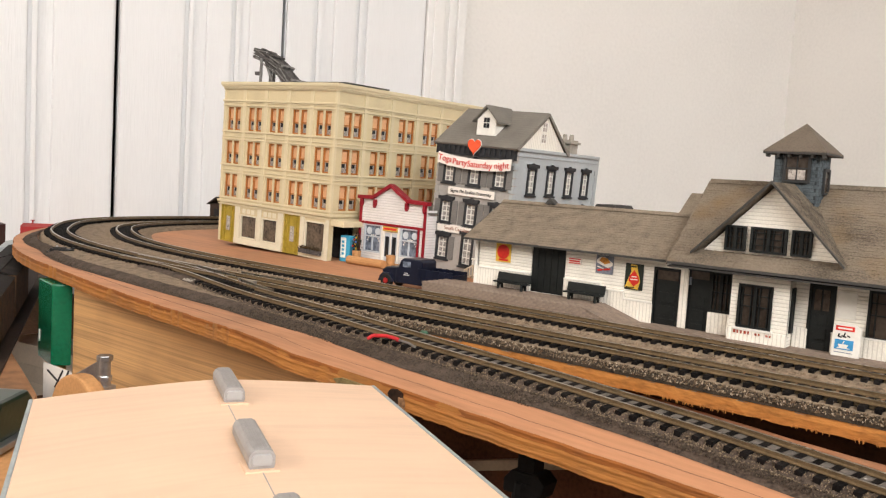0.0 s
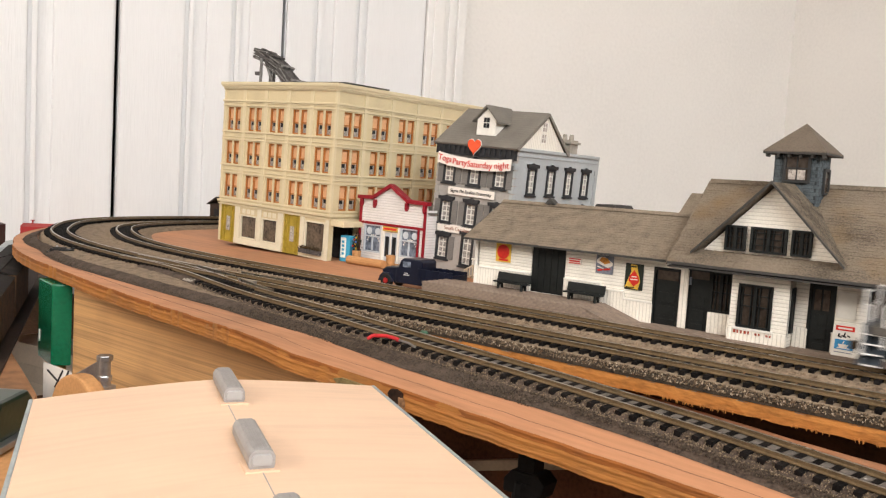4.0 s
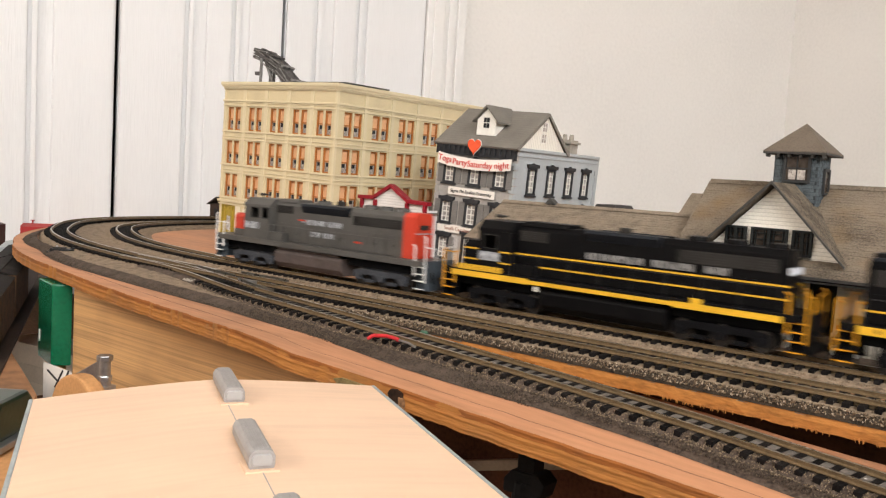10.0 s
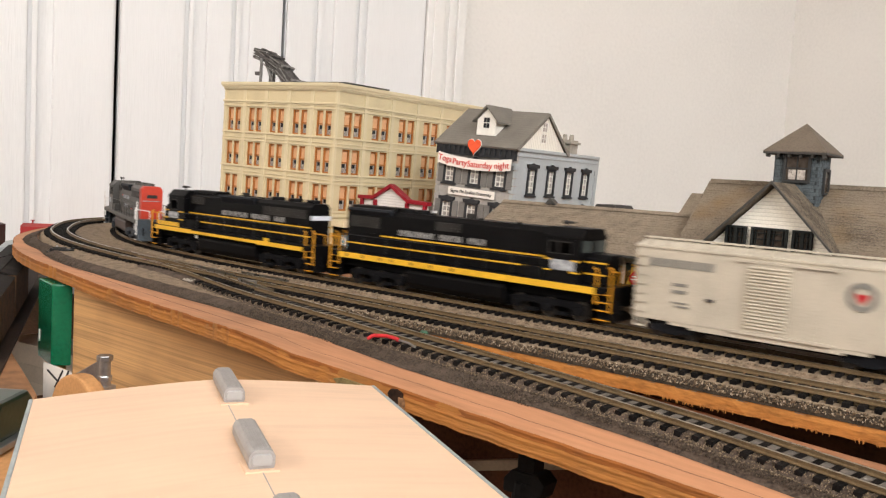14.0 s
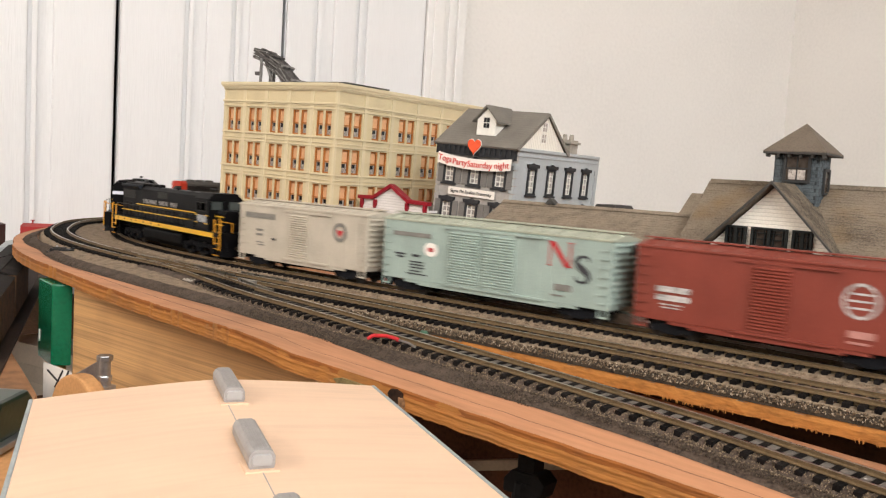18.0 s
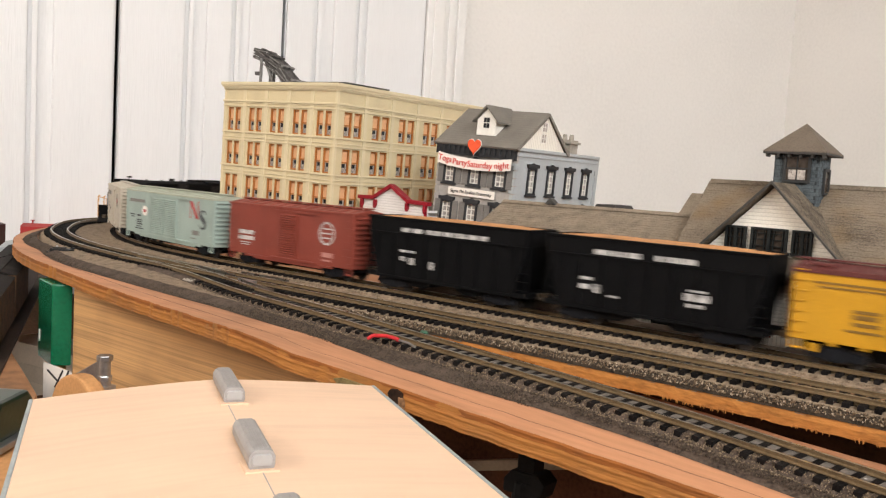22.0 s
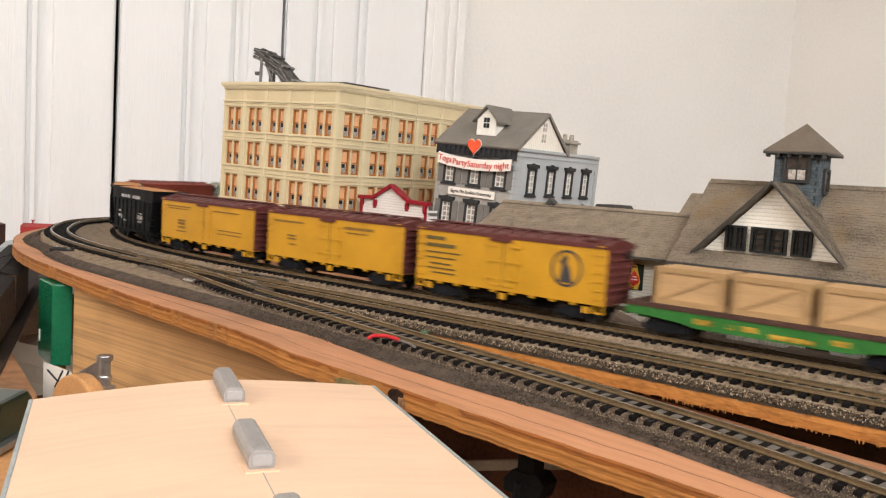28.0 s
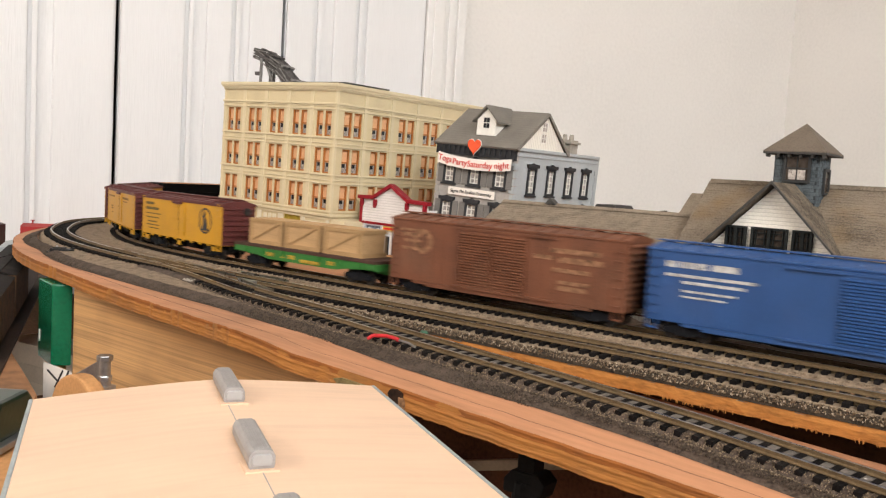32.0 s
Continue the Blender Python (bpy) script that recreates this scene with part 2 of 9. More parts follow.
def by_island(m, stops):
    """Colours loose pieces of one mesh each by its own chance."""
    t = m.node_tree
    n, l = t.nodes, t.links
    geo, ramp = n.new("ShaderNodeNewGeometry"), n.new("ShaderNodeValToRGB")
    e = ramp.color_ramp.elements
    e[0].position, e[0].color = 0.0, (*stops[0], 1)
    e[1].position, e[1].color = 1.0, (*stops[-1], 1)
    for k, c in enumerate(stops[1:-1], 1):
        q = e.new(k / (len(stops) - 1))
        q.color = (*c, 1)
    l.new(geo.outputs["Random Per Island"], ramp.inputs[0])
    l.new(ramp.outputs[0], t.nodes["Principled BSDF"].inputs["Base Color"])


by_island(STONE, [(0.02, 0.015, 0.01), (0.09, 0.065, 0.042), (0.21, 0.155, 0.10), (0.11, 0.062, 0.033), (0.50, 0.41, 0.31)])
GRIT = mat("roadbed_grit", (0.10, 0.085, 0.07), 0.95, var=0.3, scale=300, grain=1500)
by_island(GRIT, [(0.025, 0.018, 0.013), (0.055, 0.041, 0.029), (0.080, 0.060, 0.043), (0.14, 0.105, 0.075)])
CORK = mat("grey_roadbed", (0.082, 0.060, 0.046), 0.95, var=0.4, scale=140, grain=900, bump=1.0, dist=0.0012)
TIE = mat("black_brown_tie", (0.0095, 0.008, 0.0075), 0.7, var=0.35, scale=120, grain=1200, stretch=(1, 4, 1), per=0.3, bump=0.3, spec=0.07)
RAIL = mat("weathered_rail_side", (0.140, 0.095, 0.050), 0.6, 0.1, var=0.2, scale=80, grain=700)
RAILTOP = mat("polished_rail_head", (0.42, 0.39, 0.34), 0.28, 0.95, var=0.1, scale=100)
DECK = -0.0095
CX, CY, R1, R2, XR = -0.712, 0.783, 0.330, 0.391, 1.55


def on_loop(s, radius=R1):
    """Place and heading on a loop track: s = 0 where the curve starts, negative on the front straight."""
    if s < CX - XR:
        b = (CX - XR - s) / radius
        if b < math.pi:
            return XR + radius * math.sin(b), CY - radius * math.cos(b), math.pi + b
        return XR - (b - math.pi) * radius, CY + radius, 2 * math.pi
    if s <= CX - CURVE0:
        return CX - s, CY - radius, math.pi
    pts, step = curve_table(radius)
    w = s - (CX - CURVE0)
    e = min(1.0, w / 0.36)
    u = (w + 0.007 * e * e * (3 - 2 * e)) / step
    if u >= len(pts) - 1:
        return CX + (u - len(pts) + 1) * step, CY + radius, 0.0
    i = int(u)
    a, b = pts[i], pts[i + 1]
    c = pts[min(i + 2, len(pts) - 1)]
    t = (b - a).lerp(c - b, u - i) if i < len(pts) - 2 else b - a
    h = math.atan2(t.y, t.x)
    p = a.lerp(b, u - i)
    return p.x, p.y, h + 2 * math.pi if h < -1 else h


def level(x, y):
    """The back straight dips a little behind the buildings."""
    fy = min(1.0, max(0.0, (y - CY) / 0.28))
    fx = min(1.0, max(0.0, (x + 0.85) / 0.25))
    return -0.0052 * fy * fx * fx * (3 - 2 * fx)


def ramp_z(x):
    """The branch falls away to the right."""
    d = max(0.0, x + 0.39)
    return -0.05 * (d - 0.03) if d > 0.06 else -0.05 * d * d / 0.12


BRANCH = [(-0.66, 0.3915), (-0.60, 0.3895), (-0.54, 0.380), (-0.49, 0.367), (-0.447, 0.356), (-0.40, 0.3475), (-0.35, 0.342), (-0.28, 0.340), (-0.20, 0.339), (-0.16, 0.3367), (-0.12, 0.3340), (-0.08, 0.3292), (-0.05, 0.3250), (0.0, 0.318), (0.10, 0.311), (0.35, 0.309)]


def smooth_line(pts, step):
    """Points at even steps along a line through pts, Catmull-Rom."""
    P = [Vector(p) for p in pts]
    P = [2 * P[0] - P[1]] + P + [2 * P[-1] - P[-2]]
    fine = []
    for i in range(1, len(P) - 2):
        for k in range(24):
            t = k / 24
            a, b, c, d = P[i - 1:i + 3]
            fine.append(0.5 * ((2 * b) + (c - a) * t + (2 * a - 5 * b + 4 * c - d) * t * t + (3 * b - a - 3 * c + d) * t ** 3))
    out, left = [fine[0]], step
    for p, q in zip(fine, fine[1:]):
        seg = (q - p).length
        while left <= seg:
            out.append(p.lerp(q, left / seg))
            left += step
        left -= seg
    return out


STEP = 0.0060
# the eased curves of the two mains round the far end, from the front straight to the back straight
CURVE0 = -0.46
EASED = {R1: [(-0.46, 0.453), (-0.50, 0.4525), (-0.55, 0.4525), (-0.61, 0.4545), (-0.672, 0.4600), (-0.741, 0.4712), (-0.815, 0.4930), (-0.897, 0.532), (-0.953, 0.574), (-0.988, 0.632), (-1.004, 0.70), (-1.006, 0.78), (-0.990, 0.87), (-0.945, 0.965), (-0.875, 1.050), (-0.80, 1.098), (-0.712, 1.113)],
         R2: [(-0.46, 0.392), (-0.52, 0.392), (-0.59, 0.3925), (-0.66, 0.3955), (-0.7365, 0.4050), (-0.810, 0.4220), (-0.870, 0.4430), (-0.9225, 0.4690), (-1.006, 0.5255), (-1.050, 0.577), (-1.076, 0.640), (-1.088, 0.72), (-1.088, 0.80), (-1.068, 0.90), (-1.010, 1.02), (-0.925, 1.115), (-0.82, 1.163), (-0.712, 1.174)]}
TABLES = {}


def curve_table(radius):
    """Points at even steps along an eased curve."""
    if radius not in TABLES:
        pts = smooth_line(EASED[radius], 0.004)
        TABLES[radius] = (pts, 0.004)
    return TABLES[radius]



def line_of(track):
    if track == "branch":
        pts = smooth_line(BRANCH[::-1], 0.0070)
        return [(p.x, p.y, ramp_z(p.x)) for p in pts]
    r = R1 if track == "inner" else R2
    start = CX - XR - math.pi * r - (XR - CX)
    n = int((CX - CURVE0 + (len(curve_table(r)[0]) - 1) * 0.004 - start) / STEP)
    pts = [on_loop(start + i * STEP, r)[:2] for i in range(n + 1)]
    return [(x, y, level(x, y)) for x, y in pts]


def offset(line, d):
    """The line moved sideways by d (to the viewer's side of the front straight for d > 0)."""
    out = []
    for i, p in enumerate(line):
        a, b = Vector(line[max(0, i - 1)]), Vector(line[min(len(line) - 1, i + 1)])
        t = (b - a).normalized()
        out.append((p[0] - t.y * d, p[1] + t.x * d, p[2]))
    return out


def sweep(g, line, profile, sub=1):
    """Draws a profile of (sideways, up) along a line."""
    n = len(profile)
    rows = [offset(line, d) for d, z in profile]
    k = len(g.v)
    for i in range(len(line)):
        for j in range(n):
            x, y, z = rows[j][i]
            g.v.append((x, y, z + profile[j][1]))
    for i in range(len(line) - 1):
        for j in range(n - 1):
            g.f.append((k + i * n + j, k + (i + 1) * n + j, k + (i + 1) * n + j + 1, k + i * n + j + 1))
    return g


def rail_profile(d):
    return [(d - 0.0011, -0.0024), (d - 0.0011, -0.0019), (d - 0.0004, -0.0015), (d - 0.0004, -0.0007), (d - 0.00075, -0.0005), (d - 0.00075, -0.00008),
            (d + 0.00075, -0.00008), (d + 0.00075, -0.0005), (d + 0.0004, -0.0007), (d + 0.0004, -0.0015), (d + 0.0011, -0.0019), (d + 0.0011, -0.0024)]


TIEMESH = G().box(-0.00145, 0.00145, -0.0152, 0.0152, -0.0072, -0.0024).mesh("tie", TIE, 0.00015, seg=1)
for track, label in (("inner", "main track of weathered rails on brown ties, curving into a loop"), ("outer", "second main track beside it on grey ballast"), ("branch", "branch track sloping down along the board edge")):
    line = line_of(track)
    tr = thing("railway_track", label, "railway track", group="tracks")
    for d in (-0.00825, 0.00825):
        part("rail", sweep(G(), line, rail_profile(d)), RAIL, tr)
        part("rail_head", sweep(G(), line, [(d - 0.0007, -0.00008), (d - 0.0006, 0.0), (d + 0.0006, 0.0), (d + 0.0007, -0.00008)]), RAILTOP, tr, "polished rail top")
    rest = G()
    for i, p in enumerate(line):
        a, b = Vector(line[max(0, i - 1)]), Vector(line[min(len(line) - 1, i + 1)])
        t = b - a
        if track == "branch" and p[0] < -0.50:
            continue
        m = Matrix.Translation(p) @ Matrix.Rotation(math.atan2(t.y, t.x), 4, "Z")
        m = m @ pose(random.uniform(-0.0003, 0.0003), random.uniform(-0.0004, 0.0004), random.uniform(-0.0001, 0.0002), 0, math.degrees(-math.atan2(t.z, t.xy.length)), random.uniform(-1.2, 1.2))
        if -0.74 < p[0] < 0.02 and p[1] < 0.5:
            part("tie", TIEMESH, None, tr, at=m)
        else:
            rest.box(-0.00145, 0.00145, -0.0152, 0.0152, -0.0072, -0.0024, m)
    if rest.v:
        tagged(part("ties", rest, TIE, tr), kind="stuff")
LINES = {k: line_of(k) for k in ("inner", "outer", "branch")}

# roadbeds: ballast under the two mains, grey felt under the branch and along the curve
def rough_strip(line, profile, amp, seed):
    g = sweep(G(), line, profile)
    rnd = random.Random(seed)
    n = len(profile)
    for i in range(len(g.v)):
        x, y, z = g.v[i]
        if 0 < i % n < n - 1:
            g.v[i] = (x + rnd.uniform(-amp, amp), y + rnd.uniform(-amp, amp), z + rnd.uniform(-amp, amp) * 0.6)
    return g


inner_cut, outer_cut = LINES["inner"], LINES["outer"]
prof = [(-0.031, DECK + 0.0001), (-0.026, -0.0068), (-0.021, -0.0056), (-0.0165, -0.0048), (-0.012, -0.0045), (-0.006, -0.0044), (0, -0.0044), (0.006, -0.0044), (0.012, -0.0036), (0.0158, -0.0042), (0.0180, -0.0053), (0.0200, -0.0080), (0.0206, DECK + 0.0001)]
tagged(part("ballast_bed", rough_strip(inner_cut, prof, 0.0006, 3), BALLAST, None, "grey-brown ballast under the inner main track"), category="ballast", kind="structure")
tagged(part("ballast_bed", rough_strip(outer_cut, [(d, z - 0.0003) for d, z in prof], 0.0006, 4), BALLAST, None, "grey-brown ballast under the outer main track"), category="ballast", kind="structure")
for line in (inner_cut, outer_cut):
    tagged(part("ballast_fill", rough_strip(line, [(-0.0076, -0.0042), (-0.0073, -0.0028), (-0.005, -0.0027), (-0.0025, -0.0028), (0, -0.0027), (0.0025, -0.0028), (0.005, -0.0027), (0.0073, -0.0028), (0.0076, -0.0042)], 0.00013, 8), FILL, None, "olive-brown ballast packed between the rails"), category="ballast", kind="structure")
slope_line = [p for p in outer_cut if -0.45 < p[0] < 0.5 and p[1] < 0.5]
tagged(part("ballast_slope", rough_strip(slope_line, [(0.0172, -0.0060), (0.0178, -0.0052), (0.0195, -0.0062), (0.0208, -0.0073), (0.0211, -0.0090)], 0.0003, 9), DARKB, None, "dark speckled ballast slope beside the outer track"), category="ballast", kind="structure")
bprof = [(-0.027, DECK + 0.0003), (-0.0215, -0.0050), (-0.0175, -0.0034), (-0.0158, -0.0030), (-0.008, -0.0030), (0, -0.0030), (0.008, -0.0030), (0.0135, -0.0034), (0.0165, -0.0054), (0.0182, -0.0058), (0.0210, -0.0068), (0.0275, -0.0090), (0.029, DECK + 0.0003)]
branch_cut = [p for p in LINES["branch"] if p[0] > -0.61]
felt = rough_strip(branch_cut, bprof, 0.0004, 5)
FELT_X = (-0.50, -0.3155, -0.2676, -0.2319, -0.2022, -0.1743, -0.1479, -0.08)
FELT_W = (0.029, 0.0270, 0.0300, 0.0293, 0.0262, 0.0238, 0.0224, 0.0230)
for i, (x, y, z) in enumerate(felt.v):  # the felt's front slope is wide at the knee and narrow further down
    d = bprof[i % len(bprof)][0]
    if d > 0.0175:
        felt.v[i] = (x, y - (d - 0.0175) * ((float(np.interp(x, FELT_X, FELT_W)) - 0.0175) / 0.0115 - 1), z)
tagged(part("roadbed", felt, CORK, None, "dark grey felt roadbed under the branch"), category="roadbed", kind="structure")
tagged(part("ballast_fill", rough_strip([p for p in LINES["branch"] if p[0] > -0.50], [(-0.0076, -0.0047), (-0.0073, -0.0028), (-0.004, -0.0027), (0, -0.0028), (0.004, -0.0027), (0.0073, -0.0028), (0.0076, -0.0047)], 0.00012, 10), mat("grey_olive_fill", (0.135, 0.118, 0.102), 0.95, var=0.3, scale=190, grain=1000, bump=0.8, dist=0.0006), None, "olive-brown ballast packed between the branch rails"), category="ballast", kind="structure")
# loose stones on the ballast shoulders
STONES = G()
rnd = random.Random(11)
TETRA = [(1, 0, -0.5), (-0.5, 0.87, -0.5), (-0.5, -0.87, -0.5), (0.1, 0, 0.8), (-0.4, 0.3, 0.5)]
TF = [(0, 2, 1), (0, 1, 4, 3), (1, 2, 4), (2, 0, 3), (2, 3, 4)]


def scatter(line, d0, d1, zf, count, s0=0.00045, s1=0.0010):
    for _ in range(count):
        p = line[rnd.randrange(len(line))]
        d = rnd.uniform(d0, d1)
        s = rnd.uniform(s0, s1)
        m = Matrix.Translation((p[0] + rnd.uniform(-0.004, 0.004), p[1] - d, p[2] + zf(d) + s * 0.2)) @ Euler([rnd.uniform(0, 6) for _ in range(3)]).to_matrix().to_4x4() @ Matrix.Diagonal((s, s * rnd.uniform(0.7, 1), s * rnd.uniform(0.6, 0.9), 1))
        STONES.add(TETRA, TF, m)


def shoulder(d):
    d = abs(d)
    return -0.0050 if d < 0.018 else -0.0050 - (d - 0.018) * 0.75


of = [p for p in LINES["outer"] if -0.5 < p[0] < 0.03]
nf = [p for p in LINES["inner"] if -0.6 < p[0] < 0.03]
scatter(of, 0.0172, 0.0213, shoulder, 12000, 0.0003, 0.0008)
scatter(of, -0.03, -0.0155, shoulder, 3500, 0.0005, 0.0011)
scatter(nf, -0.026, -0.0155, shoulder, 2500)
ballast_mesh = STONES
STONES = G()
TAN = mat("tan_grit", (0.2, 0.15, 0.09), 0.95)
by_island(TAN, [(0.07, 0.05, 0.03), (0.15, 0.11, 0.07), (0.21, 0.155, 0.10), (0.30, 0.23, 0.16)])
bl = [p for p in LINES["branch"] if -0.50 < p[0] < 0.03]
scatter(bl, 0.0090, 0.0175, lambda d: -0.0034 - max(0.0, d - 0.0135) * 0.67, 6000, 0.0003, 0.0006)
scatter(bl, 0.0155, 0.0180, lambda d: -0.0056, 2500, 0.0003, 0.0006)
scatter(of, 0.0150, 0.0180, lambda d: -0.0049, 2500, 0.0003, 0.0006)
scatter(nf, 0.0150, 0.0200, lambda d: -0.0049, 2500, 0.0003, 0.0006)
scatter(of, -0.007, 0.007, lambda d: -0.0025, 1500, 0.0002, 0.0004)
scatter(nf, -0.007, 0.007, lambda d: -0.0025, 1500, 0.0002, 0.0004)
tagged(part("tan_grit", STONES, TAN, None, "tan grit between the tie ends"), category="ballast", kind="stuff")
STONES = G()
bl = [p for p in LINES["branch"] if -0.53 < p[0] < 0.03]
bz = lambda d: -0.0056 - max(0.0, abs(d) - 0.0175) * 0.34 if d > 0 else -0.0034 - max(0.0, abs(d) - 0.0175) * 0.6
scatter([p for p in bl if p[0] < -0.19], 0.0165, 0.0275, bz, 9000, 0.0002, 0.0005)
scatter([p for p in bl if p[0] >= -0.19], 0.0165, 0.0218, bz, 3500, 0.0002, 0.0005)
scatter(bl, -0.026, -0.0165, bz, 4500, 0.0002, 0.0005)
gl0 = [p for p in LINES["outer"] if -0.80 < p[0] < -0.47 and p[1] < 0.5]
fe = smooth_line([(-0.405, 0.3215), (-0.434, 0.3239), (-0.49, 0.328), (-0.546, 0.3325), (-0.62, 0.3398), (-0.68, 0.3477), (-0.735, 0.361), (-0.785, 0.3785)] + [(CX - 0.411 * math.sin(a), CY - 0.411 * math.cos(a)) for a in (0.30, 0.45, 0.60, 0.75, 0.9, 1.1, 1.3, 1.5)], STEP)
fe = [(p.x, p.y, 0.0) for p in fe]
tagged(part("roadbed", rough_strip(fe, [(-0.0135, -0.0064), (-0.0115, -0.0054), (-0.009, -0.0058), (-0.005, -0.0074), (-0.001, -0.0092), (0, DECK + 0.0002)], 0.0004, 6), CORK, None, "dark grey felt roadbed round the curve"), category="roadbed", kind="structure")
between = [p for p in LINES["outer"] if p[0] < -0.62 and p[1] < 0.80]
tagged(part("ballast_shoulder", rough_strip(between, [(-0.085, -0.0092), (-0.080, -0.0072), (-0.065, -0.0066), (-0.05, -0.0065), (-0.035, -0.0064), (-0.016, -0.0060)], 0.0004, 15), BALLAST, None, "tan ballast flat between the two mains"), category="ballast", kind="structure")
fe2 = [p for p in fe if p[0] > -0.74]
tagged(part("ballast_shoulder", rough_strip(fe2, [(-0.060, -0.0062), (-0.050, -0.0052), (-0.038, -0.0053), (-0.028, -0.0052), (-0.018, -0.0054), (-0.0118, -0.0053), (-0.0105, -0.0066)], 0.0004, 12), BALLAST, None, "pale grey ballast flat beside the turnout"), category="ballast", kind="structure")
fe = [p for p in fe if p[0] > -0.90]
scatter(fe, -0.0115, 0.0, lambda d: -0.0092 - d * 0.33, 5000, 0.0002, 0.0005)
tagged(part("roadbed_grit", STONES, GRIT, None, "dark grey grit on the roadbed shoulders"), category="ballast", kind="stuff")
STONES = ballast_mesh
tagged(part("ballast_stones", STONES, STONE, None, "loose grey and tan ballast stones along the tracks"), category="ballast", kind="stuff")

# the boards: main deck, with the branch on a strip cut free and bent down
def board(name, outline, z, thick, label):
    """A plywood sheet: outline (x, y) or (x, y, z); its own edge material is set on the sides."""
    P = [(p[0], p[1], p[2] if len(p) > 2 else z) for p in outline]
    edge = random.Random(3)
    n = len(P)
    g = G()
    g.v = P + [(x, y, zz - thick + edge.uniform(-0.0008, 0.0008)) for x, y, zz in P]
    g.f = [tuple(range(n)), tuple(range(2 * n - 1, n - 1, -1))] + [(i, (i + 1) % n, (i + 1) % n + n, i + n) for i in range(n)]
    ob = part(name, g, PLY, None, label)
    ob.data.materials.append(PLYEDGE)
    for f in ob.data.polygons:
        if abs(f.normal.z) < 0.6:
            f.material_index = 1
    return tagged(ob, category="board", kind="structure")


rnd = random.Random(5)
RB = 0.420
arc = [(CX - r * math.sin(a), CY - r * math.cos(a)) for a, r in [(0.36 + k * 0.055, RB + 0.06 * math.exp(-((0.36 + k * 0.055 - 1.85) / 0.22) ** 2)) for k in range(51)]]
front = [(-0.362, 0.2875), (-0.381, 0.2900), (-0.414, 0.2946), (-0.449, 0.2985), (-0.4876, 0.3029), (-0.5328, 0.309), (-0.5892, 0.3188), (-0.6546, 0.3303), (-0.700, 0.3390), (-0.7352, 0.3460), (-0.770, 0.3550), (-0.815, 0.3695), (-0.845, 0.382)]
fr2 = []
for a, b in zip(front, front[1:]):
    for k in range(8):
        t = k / 8
        fr2.append((a[0] + (b[0] - a[0]) * t, a[1] + (b[1] - a[1]) * t + rnd.uniform(-0.0007, 0.0007)))
outline = [(XR + 0.30, 0.385), (0.2, 0.385), (-0.345, 0.385), (-0.345, 0.3675), (-0.362, 0.3675)] + fr2 + arc + [(CX + 0.1, CY + RB), (XR + 0.2, CY + RB), (XR + 0.42, CY + 0.2), (XR + 0.42, CY - 0.2)]
board("layout_board", outline, DECK, 0.0095, "pinkish plywood layout deck with a rough sawn edge")
xs = [-0.362 + k * 0.012 for k in range(64)]
strip = [(x, 0.2833 + 0.0042 * max(0.0, 1 - (x + 0.362) / 0.030) - 0.0016 * max(0.0, 1 - abs(x + 0.312) / 0.045) + (rnd.uniform(-0.0006, 0.0006) if k else 0), ramp_z(x) * min(1, (x + 0.362) / 0.05) + DECK) for k, x in enumerate(xs)]
back = [(x, 0.3675 + 0.0078 * min(1, max(0, (x + 0.225) / 0.04)) * (1 - 0.7 * min(1, max(0, (x + 0.165) / 0.07))) + 0.0033 * min(1, max(0, (x + 0.345) / 0.01)) + 0.0033 * min(1, max(0, (x + 0.235) / 0.03)) + (rnd.uniform(-0.0004, 0.0004) if k > 2 else 0), ramp_z(x) * min(1, (x + 0.362) / 0.05) + DECK) for k, x in enumerate(xs)]
# bent strip, built crosswise so that it follows the slope
g = G()
for (a, b) in zip(strip, back):
    g.v += [a, b, (a[0], a[1], a[2] - 0.0095 + rnd.uniform(-0.0003, 0.0003)), (b[0], b[1], b[2] - 0.0095)]
for i in range(len(strip) - 1):
    k = 4 * i
    g.f += [(k, k + 4, k + 5, k + 1), (k + 2, k + 3, k + 7, k + 6), (k, k + 2, k + 6, k + 4), (k + 1, k + 5, k + 7, k + 3)]
g.f += [(0, 1, 3, 2)]
ob = part("branch_board", g, PLY, None, "plywood strip bent down to carry the branch track")
ob.data.materials.append(PLYEDGE)
for f in ob.data.polygons:
    if abs(f.normal.z) < 0.6:
        f.material_index = 1
tagged(ob, category="board", kind="structure")
# sawn edge of the board that carries the mains, with splinters left by the saw
sawn = thing("board_edge", "orange rough-sawn plywood edge with splinters along its foot", "board", kind="structure")
g = G()
n = 150
for k in range(n + 1):
    x = -0.345 + k * 0.8 / n
    g.v += [(x, 0.3716 + rnd.uniform(-0.0003, 0.0003), -0.0076 + rnd.uniform(-0.0003, 0.0003)), (x, 0.3712 + rnd.uniform(-0.0003, 0.0003), -0.0117), (x, 0.3716 + rnd.uniform(-0.0003, 0.0003), -0.0156 + rnd.uniform(-0.0005, 0.0005)), (x, 0.3849, -0.0156), (x, 0.3849, -0.0076)]
for k in range(n):
    for j in range(5):
        g.f.append((5 * k + j, 5 * k + (j + 1) % 5, 5 * k + 5 + (j + 1) % 5, 5 * k + 5 + j))
part("edge", g, SAWN, sawn)
g = G()
for k in range(110):
    x = rnd.uniform(-0.24, 0.10)
    w, h = rnd.uniform(0.0002, 0.0006), rnd.uniform(0.0006, 0.0016) if rnd.random() < 0.94 else rnd.uniform(0.0016, 0.0026)
    lean = rnd.uniform(-0.4, 0.6) * h
    g.prism([(x - w, -0.0150), (x + w, -0.0150), (x + lean, -0.0155 - h)], 0.3712, 0.3717, "y")
